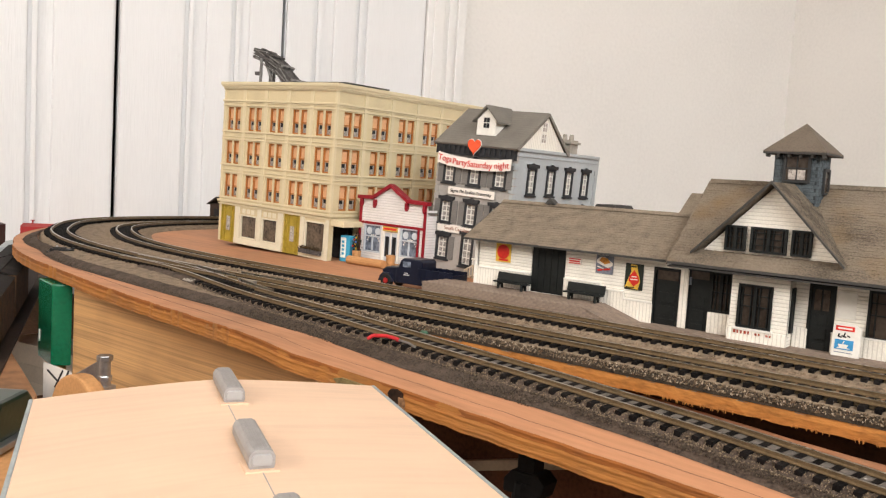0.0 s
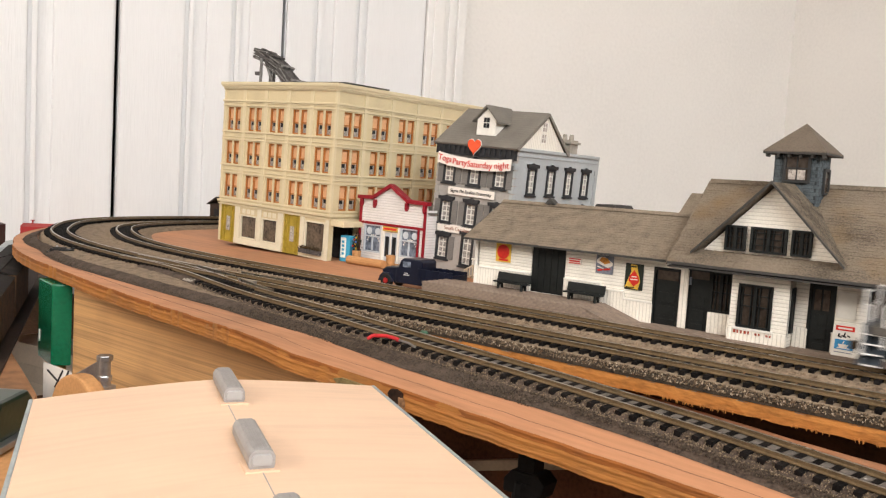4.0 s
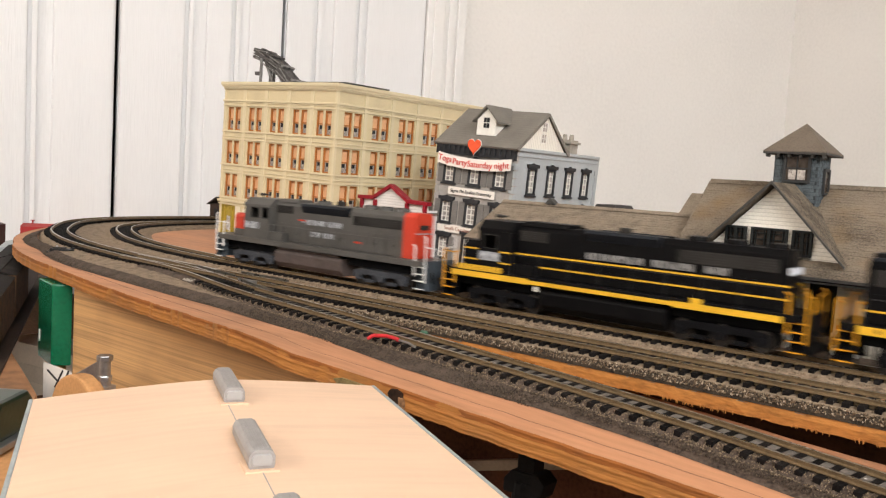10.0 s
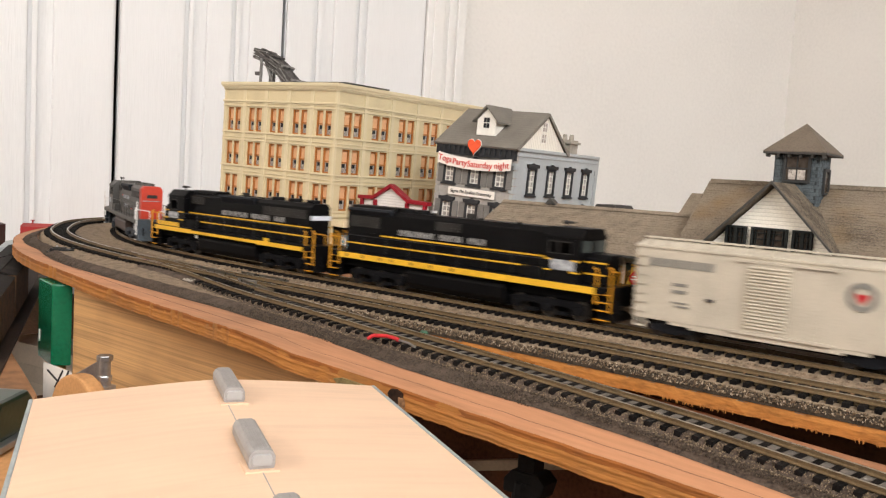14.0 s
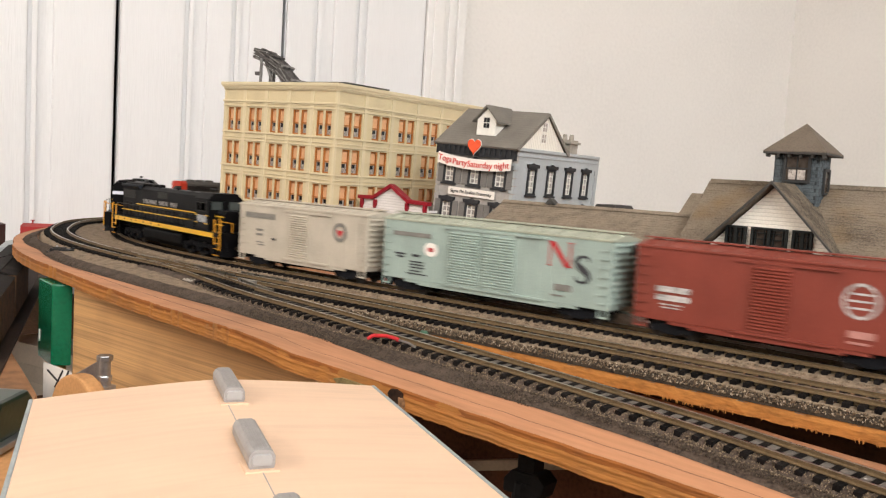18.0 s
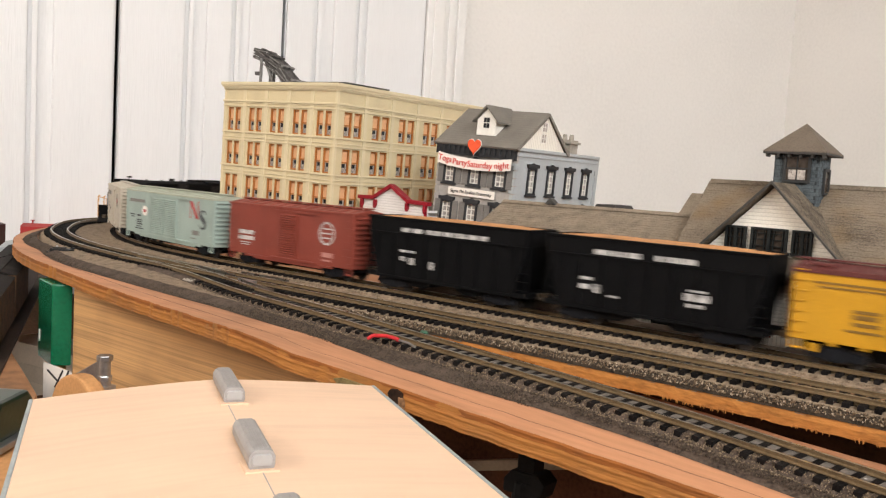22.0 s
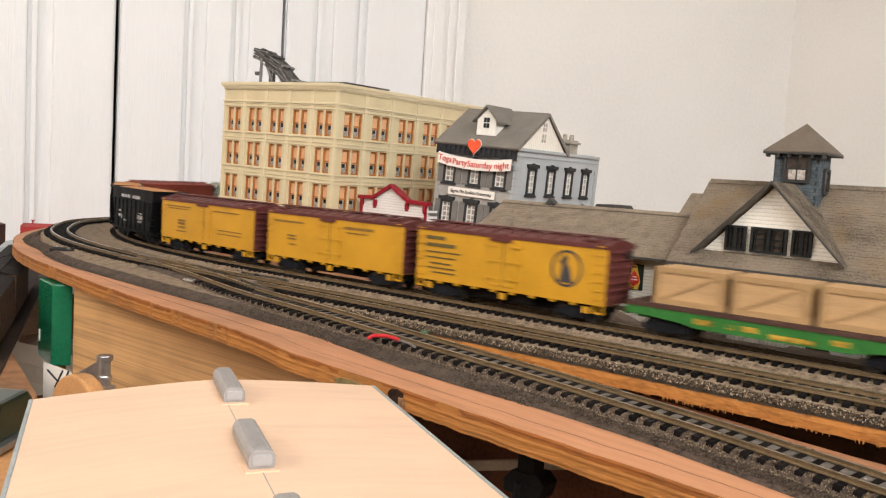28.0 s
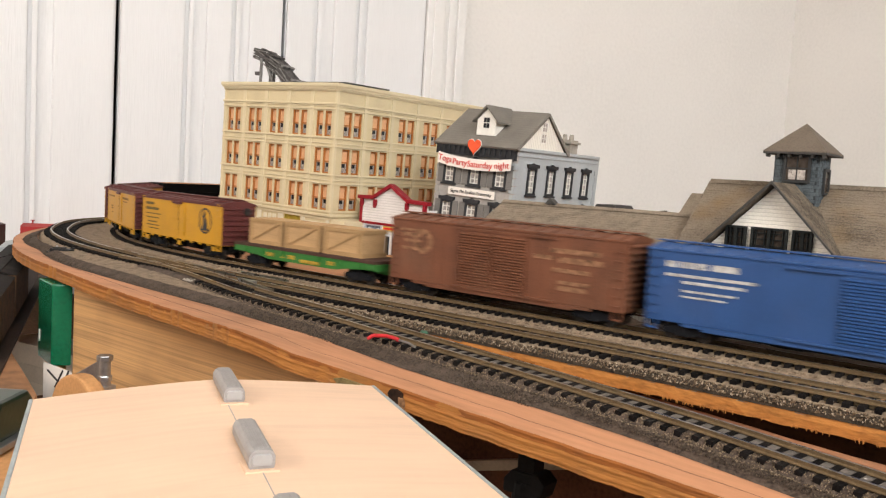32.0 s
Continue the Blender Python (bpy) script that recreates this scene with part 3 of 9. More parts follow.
tagged(part("splinters", g, SAWN, sawn), kind="stuff")
# dark plank added behind the gap, standing in for the shade below the mains
tagged(part("under_plank", G().box(-0.33, 0.50, 0.430, 0.442, -0.062, DECK - 0.0098), mat("gap_shade_brown", (0.06, 0.025, 0.012), 0.8, var=0.3), None, "dark plank added under the mains in place of the shade in the gap"), category="board", kind="structure")
def sawn_strip(pts, thick, seed, name, label):
    """A broken plywood edge: rows of points pushed out unevenly, torn along the foot."""
    rn = random.Random(seed)
    fine = []
    for a, b in zip(pts, pts[1:]):
        n = max(1, int(math.hypot(b[0] - a[0], b[1] - a[1]) / 0.0016))
        fine += [tuple(a[j] + (b[j] - a[j]) * k / n for j in range(3)) for k in range(n)]
    g = G()
    rows = (0.0, 0.0008, 0.0019, 0.0030, 0.0042, 0.0054, 0.0066, 0.0078, 0.0089, thick)
    for i, p in enumerate(fine):
        a, b = fine[max(0, i - 2)], fine[min(len(fine) - 1, i + 2)]
        t = Vector((b[0] - a[0], b[1] - a[1], 0)).normalized()
        out = Vector((-t.y, t.x, 0))
        if out.y > 0 and abs(t.x) > 0.3:
            out = -out
        s = i * 0.0016
        chip = max(0.0, noise.noise(Vector((s * 40, seed, 3.0))) - 0.25) * 0.0018
        tear = max(0.0, noise.noise(Vector((s * 55, seed, 9.0)))) * 0.0006 + (0.0050 * max(0.0, 1 - abs(p[0] + 0.272) / 0.032) * (0.6 + noise.noise(Vector((s * 120, seed, 5.0)))))
        for j, d in enumerate(rows):
            q = noise.fractal(Vector((s * 70 - d * 160, d * 260, seed)), 0.9, 2.0, 4) * 0.00013
            ply = 0.0002 if j % 3 == 1 else -0.0001
            o = 0.0003 + q + ply - (chip if j < 3 else 0) - (tear if j > 6 else tear * 0.3)
            o = 0.0002 - chip * 0.6 if j == 0 else o
            z = p[2] - d + (0.00012 if j == 0 else 0) + (rn.uniform(-0.00025, 0.00025) + tear * 0.3 if j == len(rows) - 1 else rn.uniform(-0.00008, 0.00008) if j > 1 else 0)
            g.v.append((p[0] + out.x * o, p[1] + out.y * o, z))
        g.v.append((p[0] - out.x * 0.006, p[1] - out.y * 0.006, p[2] - thick + 0.0003))
    n = len(rows) + 1
    for i in range(len(fine) - 1):
        for j in range(n - 1):
            k = i * n + j
            g.f.append((k, k + 1, k + n + 1, k + n))
    ob = part(name, g, PLYEDGE, None, label)
    ob.data.materials.append(VENEER)
    for k, f in enumerate(ob.data.polygons):  # the upper plies run across the grain and read darker
        if k % (n - 1) in (0, 1, 2):
            f.material_index = 1
    return tagged(ob, category="board", kind="structure")


sawn_strip([(x, y, DECK) for x, y in fr2[::2]] + [(x, y, DECK) for x, y in arc[:30]], 0.0098, 7, "deck_edge", "splintered raw plywood edge of the deck")
sawn_strip(strip[0:44], 0.0098, 13, "strip_edge", "splintered raw plywood edge of the bent strip")
# dark line along the front of the boards
g = G()
ln = [(x, y + 0.0125) for x, y in front]
for (x0, y0), (x1, y1) in zip(ln[::-1][3:], ln[::-1][4:]):
    g.prism([(x0, y0), (x1, y1), (x1, y1 + 0.0004), (x0, y0 + 0.0004)], DECK - 0.0001, DECK + 0.00008, "z")
for a, b in zip(strip, strip[1:]):
    g.add([(a[0], a[1] + 0.0125, a[2] + 0.00008), (b[0], b[1] + 0.0125, b[2] + 0.00008), (b[0], b[1] + 0.0129, b[2] + 0.00008), (a[0], a[1] + 0.0129, a[2] + 0.00008)], [(0, 1, 2, 3)])
tagged(part("pencil_line", g, mat("dark_line", (0.10, 0.06, 0.05), 0.8), None, "thin dark line along the board edge"), category="line", kind="structure")

# ---- model buildings behind the tracks ----
CREAM = mat("cream_plastic", (0.60, 0.505, 0.315), 0.55, var=0.06, scale=30, grain=700, dirt=0.12)
CREAM2 = mat("cream_trim", (0.63, 0.54, 0.355), 0.5, var=0.05, scale=30, grain=700)
IVORY = mat("ivory_storefront", (0.68, 0.62, 0.47), 0.5, var=0.05, scale=30, grain=700)
OCHRE = mat("orange_brown_sash", (0.37, 0.135, 0.030), 0.45, var=0.15, scale=200)
BLIND = mat("peach_blind", (0.68, 0.38, 0.20), 0.8, var=0.06, scale=200)
CURTAIN = mat("grey_lace", (0.40, 0.36, 0.32), 0.8, var=0.42, scale=500, grain=1800)
PANED = glass("dark_window_glass")
SHOPPANE = mat("brown_shop_pane", (0.115, 0.085, 0.060), 0.2, var=0.45, scale=70, bump=0, spec=0.5)
GOLD = mat("olive_gold_paint", (0.36, 0.26, 0.035), 0.45, var=0.15, scale=120)
ROOFGREY = mat("dark_roof", (0.055, 0.05, 0.048), 0.85, var=0.2)
OLDWOOD = mat("grey_weathered_wood", (0.085, 0.078, 0.075), 0.8, var=0.4, scale=90, grain=700, bump=0.5)


def wall(w, h, t, holes):
    """A wall in x and z, t thick behind y = 0, with holes (x0, x1, z0, z1) right through it."""
    g = G()
    xs = sorted({0.0, w, *[q for a in holes for q in a[:2]]})
    for a, b in zip(xs, xs[1:]):
        mid, z = (a + b) / 2, 0.0
        for c in sorted([q for q in holes if q[0] < mid < q[1]], key=lambda q: q[2]):
            if c[2] > z:
                g.box(a, b, 0, t, z, c[2])
            z = c[3]
        if z < h:
            g.box(a, b, 0, t, z, h)
    return g


def ring(x0, x1, z0, z1, w, y0, y1, g=None):
    """A rectangular frame, w wide."""
    g = g or G()
    return g.box(x0, x1, y0, y1, z0, z0 + w).box(x0, x1, y0, y1, z1 - w, z1).box(x0, x0 + w, y0, y1, z0 + w, z1 - w).box(x1 - w, x1, y0, y1, z0 + w, z1 - w)


SIDE = lambda x, y: pose(x, y, 0, 0, 0, 90)  # front coordinates turned to face +x

# the four-storey cream block
cb = thing("office_building", "four-storey cream plastic model office block with orange-brown sash windows", "building", pose(-0.613, 0.588, DECK, 0.3, 1.7, 0))
CW, CD, CH, BH = 0.181, 0.252, 0.1785, 0.0255
rows = (0.0510, 0.0882, 0.1255)
WW = 0.0100
fr_h, sd_h = [], []
for r in rows:
    for k in range(5):
        c = (k + 0.5) * CW / 5
        fr_h += [(c - 0.0012 - WW, c - 0.0012, r, r + BH), (c + 0.0012, c + 0.0012 + WW, r, r + BH)]
    for k in range(6):
        c = 0.021 + k * 0.0415
        sd_h += [(c - 0.0014 - 0.0115, c - 0.0014, r, r + BH), (c + 0.0014, c + 0.0014 + 0.0115, r, r + BH)]
shop = [(0.004, 0.0285, 0, 0.042), (0.0405, 0.0668, 0.008, 0.032), (0.0772, 0.1010, 0.008, 0.032), (0.1120, 0.1370, 0, 0.042), (0.1465, 0.1745, 0.008, 0.037)]
part("wall", wall(CW, CH, 0.003, fr_h + shop), CREAM, cb, at=pose(-CW, 0, 0))
part("wall", wall(CD, CH, 0.003, sd_h + [(0.003, 0.034, 0.0, 0.037), (0.06, 0.10, 0.008, 0.035), (0.12, 0.16, 0.008, 0.035)]), CREAM, cb, at=SIDE(0, 0.003) @ pose(0, 0, 0))
part("wall", G().box(-CW, -CW + 0.003, 0.003, CD, 0, CH).box(-CW + 0.003, -0.003, CD, CD + 0.003, 0, CH), CREAM, cb)
part("roof", G().box(-CW + 0.003, -0.003, 0.003, CD, CH - 0.006, CH - 0.004), ROOFGREY, cb, "dark flat roof")
# dark inner floor and sheets stand in for the shaded rooms
part("inside_floor", G().box(-CW + 0.003, -0.003, 0.0035, CD, 0.0445, 0.046).box(-CW + 0.003, -0.003, 0.03, 0.031, 0.0, CH - 0.008).box(-0.035, -0.034, 0.031, CD, 0, CH - 0.008), ROOFGREY, cb, "dark inner floor and sheets standing in for the shaded rooms")


def sash_meshes(w, h):
    f = ring(0, w, 0, h, 0.0016, 0.0006, 0.0022).box(0.0012, w - 0.0012, 0.0008, 0.002, h * 0.46, h * 0.46 + 0.0010)
    b = G().box(0.0012, w - 0.0012, 0.0021, 0.0024, h * 0.42, h - 0.0012)
    p = G().box(0.0012, w - 0.0012, 0.0025, 0.0028, 0.0012, h * 0.5)
    c = G()
    for i in range(4):
        x = 0.0014 + i * (w - 0.0028) / 4
        c.box(x, x + (w - 0.0028) / 5.2, 0.0022, 0.0024, 0.0014, h * (0.26 if i in (1, 2) else 0.42))
    return f.mesh("sash", OCHRE), b.mesh("blind", BLIND), p.mesh("pane", PANED), c.mesh("curtain", CURTAIN)


SASHES = {}


def sash_window(parent, m, w, h):
    if (w, h) not in SASHES:
        SASHES[w, h] = sash_meshes(w, h)
    f, b, p, c = SASHES[w, h]
    wi = part("window", f, None, parent, "orange-brown sash window with a half-drawn peach blind", at=m @ pose(0, 0.0007, 0))
    part("blind", b, None, wi), part("pane", p, None, wi), part("curtain", c, None, wi)


for x0, x1, z0, z1 in fr_h:
    sash_window(cb, pose(x0 - CW, 0, z0), round(x1 - x0, 5), BH)
for x0, x1, z0, z1 in sd_h:
    sash_window(cb, SIDE(0, 0.003) @ pose(x0, 0, z0), round(x1 - x0, 5), BH)
# cornice, belts and pilasters
for z0, z1, d in ((CH - 0.0035, CH, 0.0036), (CH - 0.0055, CH - 0.0035, 0.0026), (CH - 0.008, CH - 0.0072, 0.0012), (CH - 0.0215, CH - 0.0195, 0.0015), (0.0445, 0.0470, 0.0022), (0.0415, 0.0432, 0.0012)):
    part("cornice", G().prism([(-CW - d, -d), (d, -d), (d, CD), (-0.0005, CD), (-0.0005, 0.0005), (-CW - d, 0.0005)], z0, z1, "z"), CREAM2, cb, bevel=0.0003)
g = G()
k = 0
while k * 0.0022 < CW:
    g.box(-CW + k * 0.0022, -CW + k * 0.0022 + 0.0012, -0.0021, 0, CH - 0.0072, CH - 0.0055)
    k += 1
k = 0
while k * 0.0022 < CD:
    g.box(0, 0.0021, k * 0.0022, k * 0.0022 + 0.0012, CH - 0.0072, CH - 0.0055)
    k += 1
tagged(part("dentils", g, CREAM2, cb), kind="stuff")
for i, r in enumerate(rows):
    top = rows[i + 1] if i < 2 else CH - 0.0215
    for z0, z1, d in ((r - 0.0022, r - 0.0006, 0.0012), (r + BH + 0.0012, r + BH + 0.0024, 0.0010), (r + BH + 0.0045, r + BH + 0.0055, 0.0008)):
        part("belt_course", G().prism([(-CW - d, -d), (d, -d), (d, CD), (-0.0004, CD), (-0.0004, 0.0004), (-CW - d, 0.0004)], z0, z1, "z"), CREAM2, cb, bevel=0.0002)
for k in range(6):
    x = -CW + k * CW / 5
    part("pilaster", G().box(max(-CW, x - 0.0025), min(0, x + 0.0025), -0.0007, 0.0003, 0.047, CH - 0.008), CREAM2, cb, bevel=0.0002)
for k in range(7):
    y = k * 0.0415
    part("pilaster", G().box(-0.0003, 0.0007, max(0, y - 0.0025), min(CD, y + 0.0025), 0.047, CH - 0.008), CREAM2, cb, bevel=0.0002)
# street floor: gold doors, shop windows, the recessed corner entrance with its canopy
for x0, x1 in ((0.004, 0.0285), (0.1120, 0.1370)):
    d = part("door", G().box(x0, x1, 0.0012, 0.0022, 0, 0.042).add([], []), GOLD, cb, "olive-gold shop door with a glazed light", at=pose(-CW, 0, 0))
    part("door_frame", ring(x0, x1, 0, 0.042, 0.0015, 0, 0.0012).box((x0 + x1) / 2 - 0.007, (x0 + x1) / 2 - 0.0055, 0, 0.0012, 0, 0.040).box((x0 + x1) / 2 + 0.0055, (x0 + x1) / 2 + 0.007, 0, 0.0012, 0, 0.040), GOLD, d)
    part("door_glass", G().box((x0 + x1) / 2 - 0.003, (x0 + x1) / 2 + 0.003, 0.0006, 0.0011, 0.013, 0.029), CURTAIN, d)
for x0, x1, z0, z1 in (shop[1], shop[2], shop[4]):
    w = part("shop_window", ring(x0 - 0.0012, x1 + 0.0012, z0 - 0.0012, z1 + 0.0012, 0.0016, -0.0008, 0.0012), IVORY, cb, "ivory framed shop window", at=pose(-CW, 0, 0))
    part("pane", G().box(x0, x1, 0.0018, 0.0022, z0, z1), SHOPPANE, w)
for x0, x1 in ((0.030, 0.0385), (0.0690, 0.0750), (0.1030, 0.1105), (0.1385, 0.1445), (0.1765, 0.181)):
    part("shop_pier", G().box(x0, x1, -0.0012, -0.0002, 0.0066, 0.0412), IVORY, cb, "ivory shopfront pier", at=pose(-CW, 0, 0), bevel=0.0002)
for x0, x1 in ((0.030, 0.1105), (0.1385, 0.181)):
    part("shop_base", G().box(x0, x1, -0.0016, -0.0002, 0, 0.0065), IVORY, cb, "ivory shopfront base", at=pose(-CW, 0, 0), bevel=0.0002)
for x in (0.0425, 0.0500, 0.0575, 0.0785, 0.0860, 0.0935):
    part("transom_panel", G().box(x, x + 0.0050, -0.0006, -0.0001, 0.0345, 0.0395), IVORY, cb, at=pose(-CW, 0, 0))
part("corner_canopy", G().prism([(-0.012, 0.036), (0.016, 0.036), (0.016, 0.0415), (-0.012, 0.0445)], 0.002, 0.036, "y"), CREAM2, cb, "cream canopy over the corner entrance", at=pose(0.002, 0, 0), bevel=0.0003)
part("planter", G().box(0.1430, 0.1740, -0.006, -0.0017, 0.0045, 0.0090), OLDWOOD, cb, "window planter with dry plants", at=pose(-CW, 0, 0), bevel=0.0004)
g = G()
rnd = random.Random(31)
for k in range(220):
    q = Vector((-CW + rnd.uniform(0.1435, 0.1735), -0.0040 + rnd.gauss(0, 0.0012), 0.0090 + abs(rnd.gauss(0, 0.0016))))
    g.add([(1, 0, -0.5), (-0.5, 0.87, -0.5), (-0.5, -0.87, -0.5), (0.1, 0, 0.8)], [(0, 2, 1), (0, 1, 3), (1, 2, 3), (2, 0, 3)], Matrix.Translation(q) @ Euler([rnd.uniform(0, 6) for _ in range(3)]).to_matrix().to_4x4() @ Matrix.Diagonal((0.0010, 0.0009, 0.0006, 1)))
tagged(part("dry_plants", g, mat("dry_brown_plants", (0.075, 0.050, 0.025), 0.9, var=0.4), cb, "dry brown plants in the planter"), kind="stuff")
part("roof_hatch", G().box(-0.060, -0.0, 0.01, 0.075, CH, CH + 0.0022), ROOFGREY, cb, "thin black roof panel", bevel=0.0003)
# derelict roof sign seen from behind
sg = thing("roof_sign", "weathered grey wooden sign frame lying on braces on the cream roof", "sign", pose(-0.741, 0.622, 0.1610, 0, 0, 0))
OLDW2 = mat("pale_weathered_wood", (0.20, 0.19, 0.18), 0.8, var=0.4, scale=90, grain=700, bump=0.5)
rnd = random.Random(21)
px, pz = -0.0395, 0.0555
for ang, ln in ((22, 0.024), (31, 0.024), (40, 0.024), (52, 0.014)):
    m = pose(px, 0.0, pz, 0, ang, 6)
    for layer in range(4):
        for k in range(4):
            part("plank", G().box(-0.002, ln + 0.003, k * 0.0046, k * 0.0046 + 0.0040, -0.0110 + layer * 0.0029, -0.0087 + layer * 0.0029), OLDWOOD, sg, at=m @ pose(rnd.uniform(-0.002, 0.002), rnd.uniform(-0.001, 0.001), rnd.uniform(-0.0008, 0.0008), rnd.uniform(-5, 5), rnd.uniform(-4, 4), rnd.uniform(-3, 3)), bevel=0.0003)
    part("batten", G().box(0.000, 0.0032, -0.0025, 0.0200, 0.0008, 0.0030), OLDWOOD if ang < 40 else OLDW2, sg, at=m @ pose(rnd.uniform(0, 0.01), 0, 0, rnd.uniform(-4, 4), 0, rnd.uniform(-6, 6)), bevel=0.0003)
    for k in range(4):
        part("lath", G().box(0, rnd.uniform(0.010, 0.020), -0.0005, 0.0005, -0.0004, 0.0006), OLDW2, sg, at=m @ pose(rnd.uniform(-0.003, 0.006), rnd.uniform(-0.002, -0.0005), rnd.uniform(-0.012, 0.001), 0, rnd.uniform(-14, 14), rnd.uniform(-10, 10)))
    px += ln * math.cos(radians(ang))
    pz -= ln * math.sin(radians(ang))
for a, b in (((-0.030, 0, 0.044), (-0.031, 0, 0.002)), ((-0.030, 0.014, 0.044), (-0.031, 0.014, 0.002)), ((-0.027, 0.004, 0.040), (-0.006, 0.004, 0.002)), ((-0.022, 0.012, 0.036), (-0.022, 0.012, 0.002)), ((-0.014, 0.012, 0.032), (0.004, 0.012, 0.002)), ((-0.010, 0.001, 0.018), (-0.012, 0.001, 0.002)), ((-0.036, 0.004, 0.006), (0.002, 0.006, 0.007))):
    part("brace", G().bar(a, b, 0.0018, 6), OLDW2, sg)
for x, z in ((-0.037, 0.027), (-0.037, 0.006)):
    part("brace_block", G().box(x - 0.002, x + 0.006, -0.002, 0.003, z - 0.002, z + 0.002), OLDWOOD, sg, bevel=0.0004)
# little shed at the back of the loop
sh = thing("shed", "small dark brown model shed with a grey roof", "shed", pose(-1.165, 0.845, DECK))
BROWN = mat("dark_brown_plastic", (0.05, 0.032, 0.024), 0.7, var=0.2)
part("body", G().box(0, 0.04, 0, 0.03, 0, 0.026), BROWN, sh, bevel=0.0004)
part("roof", G().prism([(-0.004, 0.024), (0.02, 0.036), (0.044, 0.024), (0.044, 0.0255), (0.02, 0.0378), (-0.004, 0.0255)], -0.004, 0.034, "y"), OLDWOOD, sh)
part("door", G().box(0.012, 0.024, -0.0008, 0, 0, 0.018), BLACK, sh)

# low building whose roof shows over the depot
lo = thing("model_building", "low dark model building with a grey roof behind the depot", "building", pose(-0.390, 0.765, DECK))
part("body", G().box(-0.012, 0.012, -0.012, 0.02, 0, 0.066), BROWN, lo, bevel=0.0004)
part("roof", G().prism([(-0.016, 0.0660), (-0.010, 0.0745), (0.010, 0.0745), (0.016, 0.0660)], -0.015, 0.023, "y"), ROOFGREY, lo, "dark grey roof", bevel=0.0004)

# the grey house
GREYP = mat("mid_grey_plastic", (0.36, 0.34, 0.315), 0.6, var=0.06, scale=60)
STONEGREY = mat("beige_grey_chimney", (0.30, 0.275, 0.235), 0.7, var=0.15)
PALE = mat("pale_blue_grey", (0.365, 0.395, 0.405), 0.6, var=0.05, scale=60)
SHUT = striped("grey_shutter", (0.19, 0.182, 0.17), (0.13, 0.125, 0.118), 0.0016, rough=0.7)
CHAR = mat("charcoal_trim", (0.030, 0.031, 0.034), 0.65, var=0.15)
SLATE = striped("grey_slate_roof", (0.175, 0.160, 0.138), (0.155, 0.142, 0.122), 0.0022, rough=0.85, depth=0.25, var=0.12)
CLAP = striped("white_clapboard", (0.85, 0.815, 0.73), (0.58, 0.545, 0.475), 0.0022, rough=0.55, depth=0.5, dirt=0.10)
BATTEN = striped("white_batten_boards", (0.85, 0.815, 0.73), (0.60, 0.565, 0.495), 0.0024, axis="X", rough=0.55, depth=0.5, dirt=0.06)
BATTENY = striped("white_gable_boards", (0.78, 0.75, 0.67), (0.52, 0.49, 0.43), 0.0030, axis="Y", rough=0.55, depth=0.5)
REDINK = mat("red_ink", (0.62, 0.035, 0.02), 0.5, var=0.08)
BANNER = mat("white_card", (0.80, 0.76, 0.70), 0.6, var=0.03)
INK = mat("black_ink", (0.03, 0.028, 0.03), 0.6)
HW, HD, HH = 0.0905, 0.152, 0.1225
hs = thing("fraternity_house", "three-storey grey model house with dark window trim and white gables", "house", pose(-0.5185, 0.635, DECK + 0.0055, 0, 3.0, 0))


def house_window_meshes(w, h):
    f = ring(-0.0012, w + 0.0012, -0.001, h + 0.001, 0.0019, -0.0014, 0.0008).box(-0.0026, w + 0.0026, -0.0022, 0.0, -0.0026, -0.001)
    f.prism([(-0.0030, h + 0.001), (w + 0.0030, h + 0.001), (w + 0.0036, h + 0.0042), (w * 0.5 + 0.002, h + 0.0046), (w * 0.5, h + 0.0056), (w * 0.5 - 0.002, h + 0.0046), (-0.0036, h + 0.0042)], -0.0024, 0.0)
    s = ring(0.0004, w - 0.0004, 0.0004, h - 0.0004, 0.0009, 0.0002, 0.0012).box(w / 2 - 0.0004, w / 2 + 0.0004, 0.0004, 0.001, 0.001, h - 0.001)
    for q in (0.26, 0.5, 0.75):
        s.box(0.001, w - 0.001, 0.0003, 0.0011, h * q - 0.0005, h * q + 0.0005)
    p = G().box(0, w, 0.0013, 0.0016, 0, h)
    ring(0.0004, w - 0.0004, 0.0004, h - 0.0004, 0.0011, 0.0002, 0.0011, s)
    return f.mesh("surround", CHAR), s.mesh("muntins", WHITE), p.mesh("pane", LACEPANE)


HWM = {}
LACEPANE = mat("lace_behind_glass", (0.34, 0.32, 0.30), 0.3, var=0.45, scale=260, spec=0.4)


def house_window(parent, m, w, h):
    if (w, h) not in HWM:
        HWM[w, h] = house_window_meshes(w, h)
    f, s, p = HWM[w, h]
    wi = part("window", f, None, parent, "dark-trimmed window with white muntins", at=m)
    part("muntins", s, None, wi), part("pane", p, None, wi)


fh = [(x, x + 0.012, z, z + 0.0205) for x, z in ((0.0092, 0.0835), (0.0390, 0.0835), (0.0682, 0.0835), (0.0092, 0.0445), (0.0390, 0.0445), (0.0682, 0.0445), (0.0092, 0.0095))] + [(0.0390, 0.0510, 0.006, 0.034)]
sdh = [(y, y + 0.0125, z, z + 0.0235) for z in (0.080, 0.043) for y in (0.018, 0.052, 0.086, 0.119)]
part("wall", wall(HW, HH - 0.002, 0.003, fh), GREYP, hs, "mid grey front wall")
part("wall", wall(HD, HH - 0.001, 0.003, sdh), PALE, hs, "pale blue-grey side wall", at=SIDE(HW, 0.003))
part("wall", G().box(0, 0.003, 0.003, HD, 0, HH - 0.002).box(0.003, HW - 0.003, HD - 0.003, HD, 0, HH - 0.002), GREYP, hs)
